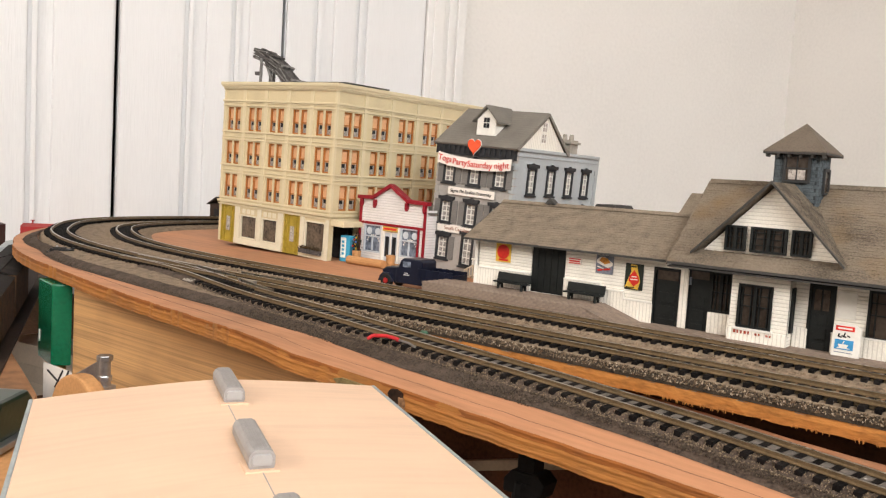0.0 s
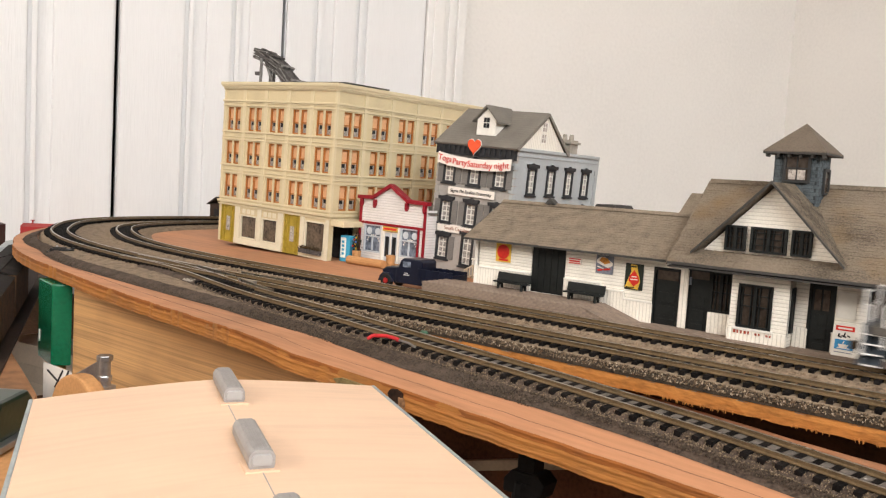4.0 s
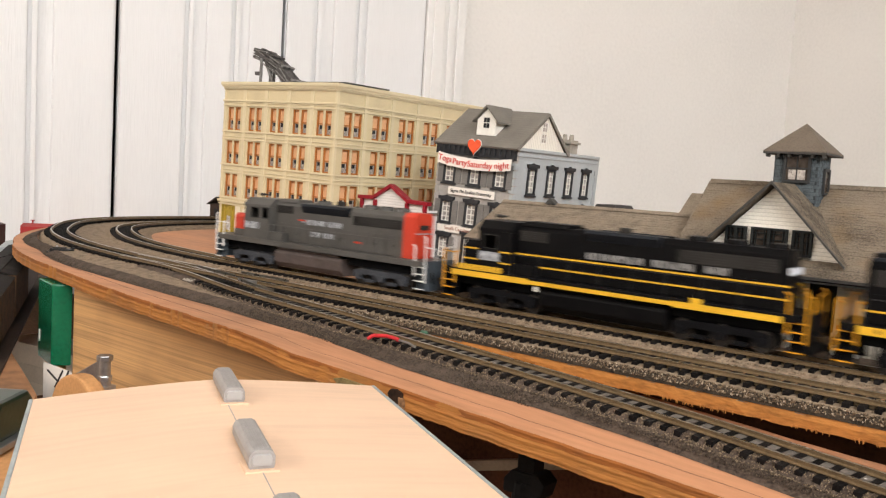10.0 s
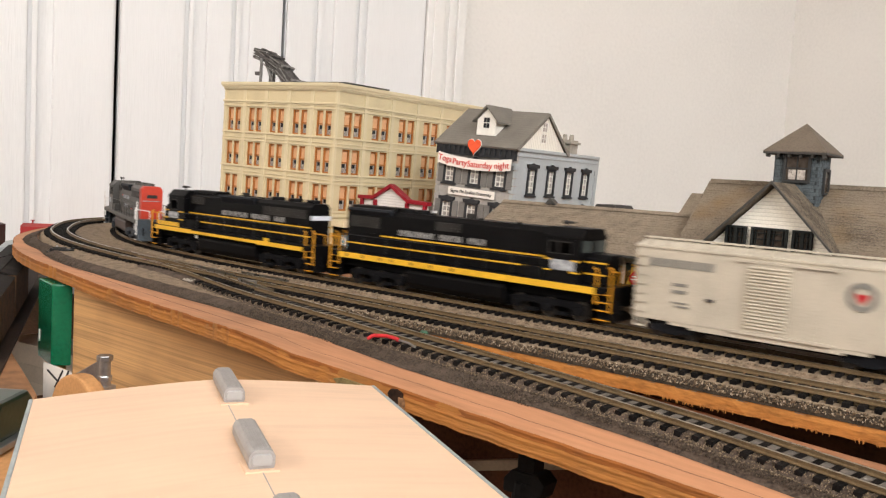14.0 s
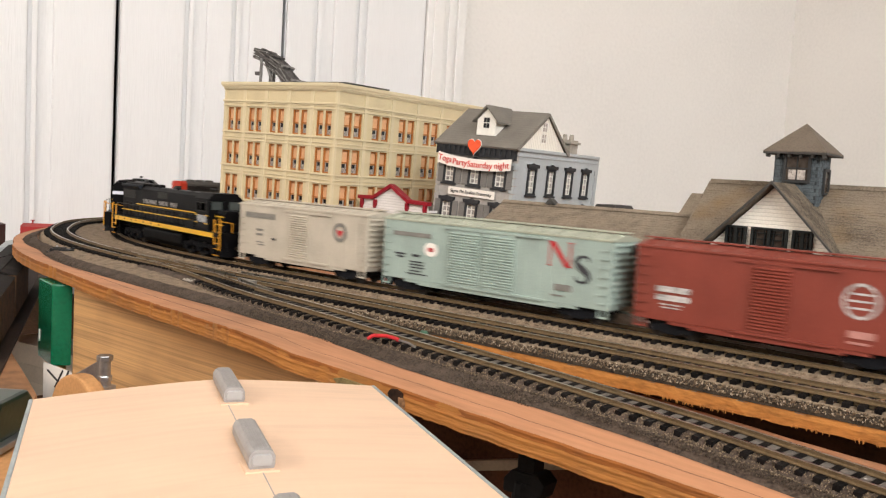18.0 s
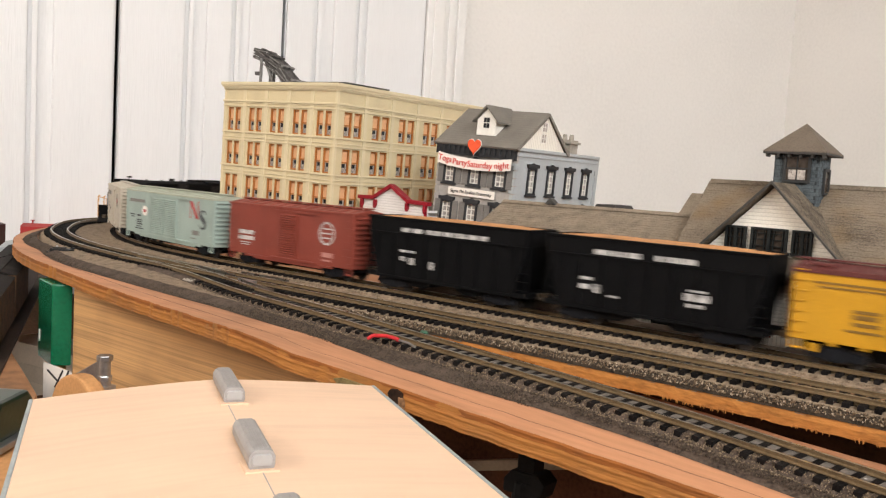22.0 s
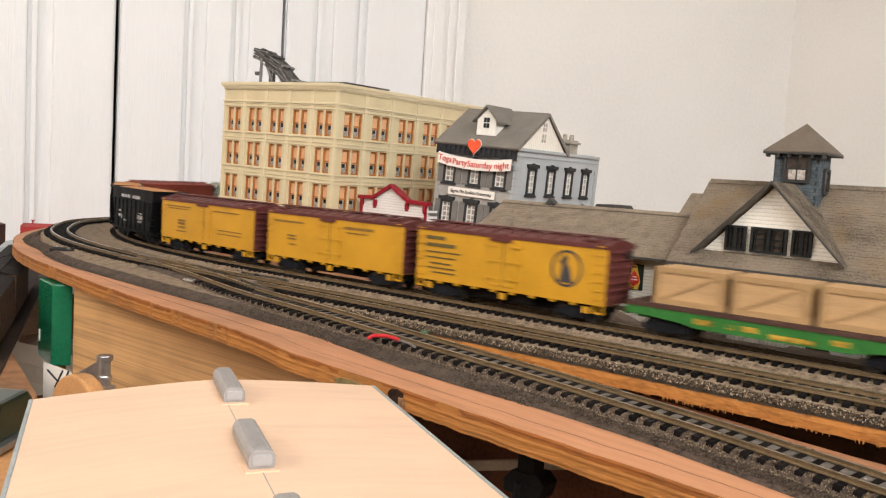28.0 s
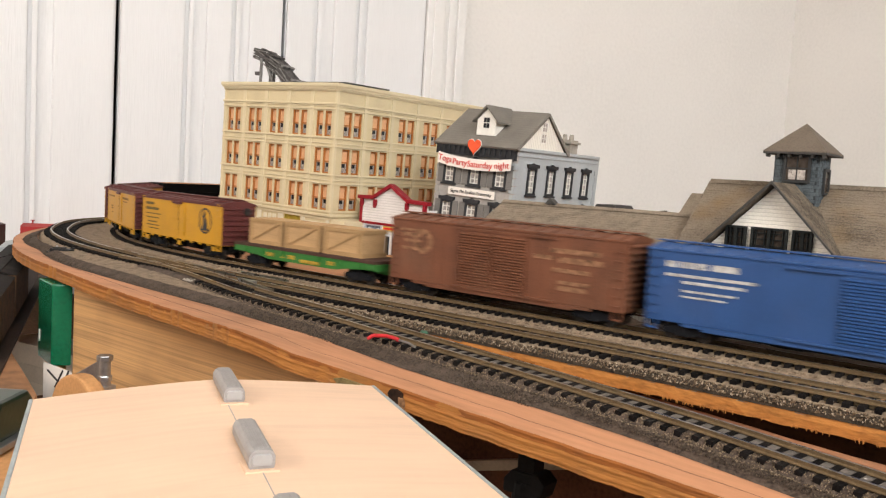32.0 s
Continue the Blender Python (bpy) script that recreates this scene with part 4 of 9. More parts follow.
# black sheets behind the house windows stand in for the shade indoors
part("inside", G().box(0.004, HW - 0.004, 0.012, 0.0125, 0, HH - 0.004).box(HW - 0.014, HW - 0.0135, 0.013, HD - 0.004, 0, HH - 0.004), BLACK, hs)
for x0, x1, z0, z1 in fh:
    house_window(hs, pose(x0, 0, z0), round(x1 - x0, 5), round(z1 - z0, 5))
for x0, x1, z0, z1 in sdh:
    house_window(hs, SIDE(HW, 0.003) @ pose(x0, 0, z0), round(x1 - x0, 5), round(z1 - z0, 5))
for x, z in ((0.0012, 0.0085), (0.0226, 0.0085), *((x, z) for z in (0.0435, 0.0825) for x in (0.0012, 0.0226, 0.0310, 0.0532, 0.0608, 0.0818))):
    part("shutter", G().box(x, x + 0.0066, -0.0010, -0.0001, z, z + 0.0225), SHUT, hs, bevel=0.0002)
for z in range(15):
    for x0, x1, m in ((0, 0.005 if z % 2 else 0.0035, Matrix()), (HW - (0.005 if z % 2 else 0.0035), HW + 0.0008, Matrix())):
        part("quoin", G().box(x0 - (0.0008 if x0 == 0 else 0), x1, -0.0009, 0.0001, z * 0.0072 + 0.0006, z * 0.0072 + 0.0066), GREYP if x0 == 0 else PALE, hs)
    part("quoin", G().box(HW - 0.0001, HW + 0.0009, 0.0001, 0.0035 if z % 2 else 0.005, z * 0.0072 + 0.0006, z * 0.0072 + 0.0066), PALE, hs)
    part("quoin", G().box(HW - 0.0001, HW + 0.0009, HD - (0.0035 if z % 2 else 0.005), HD, z * 0.0072 + 0.0006, z * 0.0072 + 0.0066), PALE, hs)
g = G().box(-0.003, HW + 0.001, -0.0045, 0, HH - 0.0045, HH - 0.002).box(-0.002, HW, -0.0028, 0, HH - 0.0125, HH - 0.0045)
for k in range(15):
    g.box(0.001 + k * 0.0059, 0.0035 + k * 0.0059, -0.0042, 0, HH - 0.0105, HH - 0.0045)
part("front_cornice", g, CHAR, hs, "charcoal bracketed cornice", bevel=0.0002)
part("side_cornice", G().box(HW, HW + 0.002, 0, HD, HH - 0.0035, HH - 0.0005).box(HW, HW + 0.001, 0, HD, HH - 0.0085, HH - 0.0075), PALE, hs, bevel=0.0002)
part("foundation", G().box(-0.0005, HW + 0.0005, -0.0005, HD, -0.0095, 0.0004), GREYP, hs)
# gable roof over the front part: ridge parallel to the front
RG, RZ, RD = 0.043, 0.157, 0.086
part("roof", G().prism([(-0.006, HH - 0.002), (RG, RZ), (RD + 0.002, HH - 0.002), (RD + 0.0005, HH - 0.003), (RG, RZ - 0.0022), (-0.005, HH - 0.0035)], -0.003, HW + 0.0025, "x"), SLATE, hs, "grey slate roof")
part("gable_wall", G().prism([(0.0, HH - 0.003), (RG, RZ - 0.0025), (RD - 0.002, HH - 0.003)], HW - 0.003, HW + 0.0004, "x"), BATTENY, hs, "white boarded gable")
part("gable_wall", G().prism([(0.0, HH - 0.003), (RG, RZ - 0.0025), (RD - 0.002, HH - 0.003)], 0, 0.003, "x"), BATTEN, hs)
part("rake", G().prism([(-0.006, HH - 0.0022), (RG, RZ - 0.0002), (RD + 0.002, HH - 0.0022), (RD - 0.001, HH - 0.004), (RG, RZ - 0.0034), (-0.003, HH - 0.004)], HW + 0.0025, HW + 0.0032, "x"), SLATE, hs)
part("rear_roof", G().box(0.003, HW - 0.003, RD, HD - 0.003, HH - 0.004, HH - 0.0025), ROOFGREY, hs)
for q in ((0.040, 0.131), (0.040, 0.1415)):
    w = part("gable_window", ring(0.0, 0.009, 0, 0.0095, 0.0008, -0.0006, 0.0003), WHITE, hs, at=SIDE(HW + 0.0004, 0) @ pose(q[0] - 0.004, 0, q[1] - 0.003))
    part("mullion", G().box(0.0042, 0.0048, -0.0005, 0.0003, 0.0005, 0.009), WHITE, w)
    part("transom", G().box(0.0005, 0.0085, -0.0004, 0.0003, 0.0045, 0.005), WHITE, w)
    part("pane", G().box(0.0005, 0.0085, 0.0001, 0.0004, 0.0005, 0.009), CURTAIN, w, at=pose(0, -0.0003, 0))
dm = part("dormer", G().prism([(0, 0.1265), (0.0215, 0.1265), (0.0215, 0.1410), (0.01075, 0.1515), (0, 0.1410)], 0.006, 0.041, "y"), WHITE, hs, "white dormer with a small window", at=pose(0.0375, 0, 0.0040))
part("dormer_roof", G().prism([(-0.0045, 0.1380), (0.01075, 0.1530), (0.026, 0.1380), (0.026, 0.1397), (0.01075, 0.1550), (-0.0045, 0.1397)], 0.003, 0.044, "y"), SLATE, dm)
part("dormer_window", G().box(0.0077, 0.0104, 0.0054, 0.0060, 0.1335, 0.1378).box(0.0112, 0.0139, 0.0054, 0.0060, 0.1335, 0.1378).box(0.0077, 0.0104, 0.0054, 0.0060, 0.1387, 0.1430).box(0.0112, 0.0139, 0.0054, 0.0060, 0.1387, 0.1430), PANED, dm)
part("chimney", G().box(HW - 0.018, HW - 0.003, 0.097, 0.112, HH - 0.006, HH + 0.013).box(HW - 0.020, HW - 0.001, 0.095, 0.114, HH + 0.009, HH + 0.0115), STONEGREY, hs, "grey chimney with two pots", bevel=0.0003)
for x in (HW - 0.0145, HW - 0.0070):
    part("chimney_pot", G().cyl(0.0026, HH + 0.013, HH + 0.0185, 10, c=(x, 0.1045), r2=0.002), STONEGREY, hs)
# lettered boards on the front
bn = thing("banner", "white paper banner lettered in red, hung across the grey house", "banner", hs.matrix_basis @ pose(0.0460, -0.0058, 0.1062, 0, 0.6, 0))
BW = 0.0850
top = [(x, 0.0050 - 0.0036 * (1 - (2 * x / BW) ** 2)) for x in [BW * (k / 14 - 0.5) for k in range(15)]]
g = G()
for (x, z) in top:
    g.v += [(x, 0, z), (x, 0, z - 0.0105), (x, 0.0006, z), (x, 0.0006, z - 0.0105)]
for i in range(14):
    k = 4 * i
    g.f += [(k, k + 1, k + 5, k + 4), (k + 2, k + 6, k + 7, k + 3), (k, k + 4, k + 6, k + 2), (k + 1, k + 3, k + 7, k + 5)]
g.f += [(0, 2, 3, 1), (56, 57, 59, 58)]
part("sheet", g, BANNER, bn)
for words, x, z, r in (("Toga", -0.0335, -0.0012, 5), ("Party", -0.0155, -0.0034, 2), ("Saturday", 0.0080, -0.0038, -1), ("night", 0.0325, -0.0020, -6)):
    writing("lettering", words, 0.0083, REDINK, bn, pose(x, -0.0004, z, 0, r, 0), "red lettering")
ht = thing("heart_sign", "red-orange paper heart fixed to the cornice", "sign", hs.matrix_basis @ pose(0.046, -0.0066, 0.1195))
HEART = mat("heart_red", (0.78, 0.10, 0.035), 0.5, var=0.1)
pts = []
for k in range(28):
    a = 2 * math.pi * k / 28
    pts.append((0.00047 * 16 * math.sin(a) ** 3, 0.00050 * (13 * math.cos(a) - 5 * math.cos(2 * a) - 2 * math.cos(3 * a) - math.cos(4 * a))))
part("heart", G().prism(pts, -0.0008, 0, "y"), HEART, ht)
part("heart_edge", G().prism([(x * 1.08, z * 1.08) for x, z in pts], 0.0001, 0.0005, "y"), BANNER, ht)
FADEDINK = mat("faded_rust_ink", (0.36, 0.20, 0.14), 0.6)
for words, x, z, w in (("Sigma Phi Epsilon Fraternity", 0.0440, 0.0755, 0.0545), ("South Carolina E", 0.034, 0.0390, 0.052)):
    sb = thing("name_board", "white board lettered in black on the house front", "sign", hs.matrix_basis @ pose(x, -0.0012, z), "house name boards")
    part("board", G().prism([(-w / 2, -0.003), (-w / 2 + 0.001, -0.0037), (w / 2 - 0.001, -0.0037), (w / 2, -0.003), (w / 2, 0.003), (w / 2 - 0.001, 0.0037), (-w / 2 + 0.001, 0.0037), (-w / 2, 0.003)], -0.0010, 0, "y"), BANNER, sb)
    writing("lettering", words, 0.0043 if len(words) > 20 else 0.0050, INK if len(words) > 20 else FADEDINK, sb, pose(0, -0.0012, 0))
# entrance steps with a pale railing
st = thing("porch_railing", "pale balustrade at the house door", "railing", hs.matrix_basis @ pose(0.060, -0.010, 0.002))
for k in range(9):
    part("baluster", G().box(k * 0.0036, k * 0.0036 + 0.0014, 0, 0.0014, 0, 0.0085), WHITE, st, at=pose(0, 0, 0.004))
part("handrail", G().box(-0.001, 0.031, -0.0004, 0.0018, 0.0125, 0.014), WHITE, st, bevel=0.0002)
part("base_rail", G().box(-0.001, 0.031, 0, 0.0014, -0.002, 0.004), GREYP, st)

# the red and white shop
RED = mat("crimson_trim", (0.24, 0.009, 0.018), 0.4, var=0.1, scale=80)
SIDING = striped("white_shop_siding", (0.74, 0.72, 0.70), (0.5, 0.48, 0.47), 0.0026, rough=0.5, depth=0.5)
SHOPGLASS = mat("grey_blue_shop_glass", (0.17, 0.20, 0.25), 0.2, var=0.4, scale=150)
PALEBLUE = mat("pale_blue_frame", (0.52, 0.56, 0.60), 0.5, var=0.05)
sp = thing("shop", "small white model shop with crimson trim and a stepped gable", "shop", pose(-0.5975, 0.617, DECK, 0, 0.8, 0))
SW = 0.0865
part("facade", G().prism([(0, 0.042), (SW, 0.042), (SW, 0.065), (0.064, 0.066), (0.0405, 0.0795), (0.0175, 0.0665), (0, 0.066)], 0, 0.003, "y").box(0, 0.006, 0, 0.003, 0, 0.042).box(SW - 0.006, SW, 0, 0.003, 0, 0.042), SIDING, sp, "white sided false front")
part("body", G().box(0, 0.002, 0.003, 0.09, 0, 0.06).box(SW - 0.002, SW, 0.003, 0.09, 0, 0.06).box(0.002, SW - 0.002, 0.088, 0.09, 0, 0.06).box(0.002, SW - 0.002, 0.02, 0.021, 0, 0.05), SIDING, sp)
part("roof", G().prism([(-0.002, 0.056), (SW / 2, 0.063), (SW + 0.002, 0.056), (SW + 0.002, 0.0575), (SW / 2, 0.0645), (-0.002, 0.0575)], 0.003, 0.092, "y"), SLATE, sp)
cop = [(-0.003, 0.066), (0.0175, 0.0665), (0.0405, 0.0798), (0.064, 0.066), (SW + 0.003, 0.0652)]
g = G()
for (x0, z0), (x1, z1) in zip(cop, cop[1:]):
    g.prism([(x0, z0 - 0.0008), (x1, z1 - 0.0008), (x1, z1 + 0.0030), (x0, z0 + 0.0030)], -0.0035, 0.004, "y")
part("coping", g, RED, sp, "crimson stepped coping", bevel=0.0003)
for x, z in ((0.0005, 0.066), (0.0185, 0.0655), (0.0612, 0.0655), (SW - 0.0025, 0.065)):
    part("bracket", G().prism([(x, z), (x + 0.003, z), (x + 0.003, z - 0.006), (x + 0.0015, z - 0.0085), (x, z - 0.006)], -0.0032, 0, "y"), RED, sp, bevel=0.0002)
g = G().box(-0.001, 0.002, -0.0012, 0, 0, 0.066).box(SW - 0.002, SW + 0.001, -0.0012, 0, 0, 0.066).box(0.002, SW - 0.002, -0.0012, 0, 0.0405, 0.043).box(SW - 0.0085, SW - 0.0065, -0.0012, 0, 0.0, 0.0405)
part("corner_trim", g, RED, sp, bevel=0.0002)
for x0 in (0.0065, 0.0555):
    w = part("shop_window", ring(x0, x0 + 0.0235, 0.012, 0.0405, 0.0014, -0.0006, 0.0014), PALEBLUE, sp, "pale blue shop window with arched lettering bars")
    part("mullion", G().box(x0 + 0.011, x0 + 0.0122, -0.0005, 0.0012, 0.014, 0.0275), PALEBLUE, w)
    part("transom", G().box(x0 + 0.001, x0 + 0.0225, -0.0005, 0.0012, 0.0275, 0.0287), PALEBLUE, w)
    part("pane", G().box(x0, x0 + 0.0235, 0.0016, 0.002, 0.012, 0.0405), SHOPGLASS, w)
    for k in range(9):
        a = math.pi * (0.12 + 0.76 * k / 8)
        part("window_lettering", G().box(-0.0006, 0.0006, -0.0002, 0.0001, -0.0007, 0.0007), BANNER, w, at=pose(x0 + 0.0118 + 0.0085 * math.cos(a), 0.0013, 0.021 + 0.0085 * math.sin(a), 0, 90 - math.degrees(a)))
    for dx in (0.006, 0.0175):
        part("fanlight", G().prism(disc(0.0036, 16, x0 + dx, 0.0335), -0.0003, 0.0, "y"), PALEBLUE, w, at=pose(0, 0.0012, 0))
    part("stall_riser", G().box(x0, x0 + 0.0235, -0.0004, 0.003, 0, 0.012), SIDING, w)
d = part("door", ring(0.0325, 0.0525, 0.0, 0.035, 0.0014, 0.0004, 0.002).box(0.0418, 0.0432, 0.0004, 0.002, 0, 0.035), WHITE, sp, "double shop door")
for x in (0.0345, 0.0438):
    part("door_leaf", G().box(x - 0.001, x + 0.0075, 0.0012, 0.0018, 0.0012, 0.034), PALEBLUE, d)
    part("door_light", G().box(x + 0.0008, x + 0.0055, 0.0006, 0.0011, 0.010, 0.030), PANED, d)
part("sign_board", G().box(0.0325, 0.0525, -0.0012, 0.0, 0.0355, 0.0400), mat("yellow_sign", (0.62, 0.42, 0.10), 0.5), sp, "small yellow sign board", bevel=0.0002)
part("sign_lettering", G().box(0.034, 0.051, -0.0014, -0.0012, 0.0368, 0.0388), REDINK, sp)
part("door_post", G().box(0.0305, 0.0325, -0.0008, 0.002, 0, 0.0405).box(0.0525, 0.0545, -0.0008, 0.002, 0, 0.0405), WHITE, sp)
PLANKO = mat("orange_boardwalk", (0.46, 0.24, 0.10), 0.7, var=0.2, scale=60, stretch=(0.4, 3, 1))
bw = thing("boardwalk", "orange wooden boardwalk before the shop", "walkway", pose(-0.590, 0.597, DECK))
for k in range(4):
    part("plank", G().box(0, 0.062, k * 0.0046, k * 0.0046 + 0.0043, 0, 0.0038), PLANKO, bw, bevel=0.0003)
part("kerb_log", G().cyl(0.0042, 0.002, 0.050, 12, axis="x", c=(-0.0035, 0.0042)), PLANKO, bw, "round orange kerb log", smooth=False)
vm = thing("drinks_machine", "light blue upright drinks machine", "vending machine", pose(-0.6095, 0.602, DECK, 0, 0, 8))
BLUEP = mat("sky_blue_plastic", (0.05, 0.33, 0.52), 0.35, var=0.06)
part("cabinet", G().box(0, 0.0125, 0, 0.009, 0, 0.0265), BLUEP, vm, bevel=0.0006)
part("front_panel", G().box(0.0012, 0.0075, -0.0005, 0, 0.004, 0.0245), WHITE, vm, "pale front panel")
part("lettering", G().box(0.0028, 0.0058, -0.0008, -0.0005, 0.007, 0.0095).box(0.0028, 0.0058, -0.0008, -0.0005, 0.011, 0.0135).box(0.0028, 0.0058, -0.0008, -0.0005, 0.015, 0.0175).box(0.0028, 0.0058, -0.0008, -0.0005, 0.019, 0.0215), BLUEP, vm)
for bx, by in ((-0.5880, 0.6045), (-0.5415, 0.6045)):
    po = thing("potted_bush", "small bush with bright flowers in a wooden tub", "plant", pose(bx, by, DECK + 0.0038), "tubs by the shop")
    part("tub", G().cyl(0.0042, 0, 0.009, 12, r2=0.0048), PLANKO, po, bevel=0.0003)
    if bx < -0.58:
        leaves = mat("dark_bush", (0.03, 0.04, 0.025), 0.8, var=0.4)
        g = G()
        rnd = random.Random(2)
        for k in range(160):
            q = Vector((rnd.gauss(0, 0.0022), rnd.gauss(0, 0.002), 0.0165 + rnd.gauss(0, 0.0045)))
            g.add(TETRA, TF, Matrix.Translation(q) @ Euler([rnd.uniform(0, 6) for _ in range(3)]).to_matrix().to_4x4() @ Matrix.Diagonal((0.0012, 0.0012, 0.0006, 1)))
        tagged(part("foliage", g, leaves, po), kind="stuff")
        for k, c in enumerate(((0.7, 0.45, 0.03), (0.6, 0.03, 0.02), (0.75, 0.5, 0.05), (0.1, 0.2, 0.6), (0.6, 0.05, 0.04), (0.7, 0.4, 0.03))):
            part("flower", G().cyl(0.0009, 0, 0.0009, 8, axis="y"), mat("flower", c, 0.5), po, at=pose(rnd.uniform(-0.003, 0.003), -0.0046, 0.0115 + k * 0.0022))

# ---- the wooden depot with its brick platform ----
SHING = mat("grey_brown_shingle", (0.190, 0.153, 0.113), 0.9, var=0.28, scale=120, grain=900, bump=0.5, per=0.25)
BLUESH = mat("blue_grey_shingle", (0.085, 0.102, 0.112), 0.8, var=0.3, scale=250)
TURRETBASE = mat("dark_slate_ground", (0.040, 0.048, 0.053), 0.85, var=0.2)
TROOF = mat("brown_grey_turret_roof", (0.135, 0.108, 0.083), 0.85, var=0.12, scale=60, grain=900)
MOSS = mat("moss_stained_shingle", (0.180, 0.145, 0.108), 0.9, var=0.28, scale=40, grain=900, bump=0.5, dirt=0.6)
[q for q in MOSS.node_tree.nodes if q.type == "MIX_RGB"][0].inputs[2].default_value = (0.20, 0.115, 0.035, 1)
FASCIA = mat("dark_grey_fascia", (0.055, 0.052, 0.048), 0.7, var=0.15)
DOORD = mat("dark_green_black_door", (0.008, 0.010, 0.0095), 0.55, var=0.3, spec=0.25)
BRICKP = mat("platform_brick", (0.27, 0.205, 0.16), 0.85, var=0.12, scale=200, per=0.14)
dp = thing("depot", "white wooden model depot with grey shingled roofs and a turret", "station", pose(0, 0, 0))
YW, YB = 0.507, 0.590
P0 = 0.0045
# freight room
xa, xb, xc = -0.367, -0.2245, 0.10
DG = pose(xa, YW, DECK)


def holes_at(x0, hs):
    return [(a - x0, b - x0, c - DECK, d - DECK) for a, b, c, d in hs]


fh2 = [(-0.3186, -0.2908, P0, 0.0385)]
part("freight_wall", wall(xb - xa, 0.050, 0.0025, holes_at(xa, fh2)), CLAP, dp, "white clapboard freight room wall", at=DG)
ph = [(-0.2240, -0.2066, -0.009, 0.032), (-0.2012, -0.1735, -0.009, 0.034), (-0.1285, -0.1156, -0.009, 0.034), (-0.098, -0.066, 0.0065, 0.034), (-0.045, -0.02, 0.0065, 0.034)]
part("passenger_wall", wall(xc - xb, 0.052, 0.0025, holes_at(xb, ph)), CLAP, dp, "white clapboard passenger wall", at=pose(xb, YW, DECK))
part("end_wall", G().prism([(YW, DECK), (YB, DECK), (YB, 0.040), (0.546, 0.063), (YW, 0.040)], xa - 0.0003, xa + 0.002, "x"), CLAP, dp)
part("rear_wall", G().box(xa, xc, YB - 0.0025, YB, DECK, 0.045).box(xc - 0.0025, xc, YW + 0.0025, YB - 0.0025, DECK, 0.045), CLAP, dp)
# black sheet behind the depot openings stands in for the shade indoors
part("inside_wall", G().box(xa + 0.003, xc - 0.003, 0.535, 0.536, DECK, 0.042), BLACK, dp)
# vertical-board wainscot that steps down with the platform
for q in ((xa, -0.3186, YW - 0.0012, YW, P0, 0.0165), (-0.2908, -0.262, YW - 0.0012, YW, P0, 0.0165), (-0.262, -0.245, YW - 0.0012, YW, -0.004, 0.0130), (-0.245, xb + 0.0002, YW - 0.0012, YW, -0.008, 0.0085), (-0.2066, -0.2012, YW - 0.0012, YW, DECK, 0.033), (-0.1365, -0.1285, YW - 0.0012, YW, DECK, 0.0075), (-0.1156, xc, YW - 0.0012, YW, DECK, 0.0065)):
    part("wainscot", G().box(*q), BATTEN, dp, "white vertical boarding")
for q in ((xa - 0.001, -0.3186, YW - 0.0017, YW, 0.0165, 0.0176), (-0.2908, -0.262, YW - 0.0017, YW, 0.0165, 0.0176), (-0.262, -0.245, YW - 0.0017, YW, 0.0130, 0.0141), (-0.245, xb, YW - 0.0017, YW, 0.0085, 0.0096), (-0.2625, -0.2613, YW - 0.0017, YW, 0.0130, 0.0165), (-0.2455, -0.2443, YW - 0.0017, YW, 0.0085, 0.0130), (-0.1156, xc, YW - 0.0017, YW, 0.0065, 0.0076), (xa - 0.001, xa + 0.0012, YW - 0.0018, YW, P0, 0.040)):
    part("belt_trim", G().box(*q), WHITE, dp, bevel=0.0002)
fd = part("freight_door", G().box(-0.3182, -0.2912, YW + 0.0006, YW + 0.0016, P0, 0.0385), DOORD, dp, "dark green-black sliding freight door")
for k in range(5):
    part("door_board", G().box(-0.3178 + k * 0.0053, -0.3130 + k * 0.0053, YW + 0.0001, YW + 0.0006, P0, 0.038), DOORD, fd)
part("door_rail", G().box(-0.3215, -0.288, YW - 0.0018, YW - 0.0002, 0.0372, 0.0392), DOORD, fd)


def panel_door(x0, x1, z1, lights):
    d = part("door", G().box(x0, x1, YW + 0.0006, YW + 0.0016, DECK, z1), DOORD, dp, "dark panelled door")
    part("door_frame", ring(x0 - 0.0008, x1 + 0.0008, DECK, z1 + 0.0008, 0.0014, YW - 0.0008, YW + 0.0006), DOORD, d)
    for k in range(3):
        part("door_panel", G().box(x0 + 0.003, x1 - 0.003, YW, YW + 0.0006, DECK + 0.003 + k * 0.0085, DECK + 0.0095 + k * 0.0085), DOORD, d, bevel=0.0002)
    for a, b, z0, zz in lights:
        part("door_light", G().box(a, b, YW - 0.0001, YW + 0.0005, z0, zz), GLOW, d, "door light with a view of the brown room")


GLOW = mat("brown_room_glass", (0.060, 0.045, 0.035), 0.15, var=0.3, scale=40)
panel_door(-0.2240, -0.2066, 0.032, ((-0.2222, -0.2084, 0.025, 0.031),))
panel_door(-0.2012, -0.1874, 0.034, ((-0.2000, -0.1886, 0.028, 0.033),))
panel_door(-0.1285, -0.1156, 0.034, ((-0.1262, -0.1226, 0.019, 0.031), (-0.1216, -0.1180, 0.019, 0.031)))


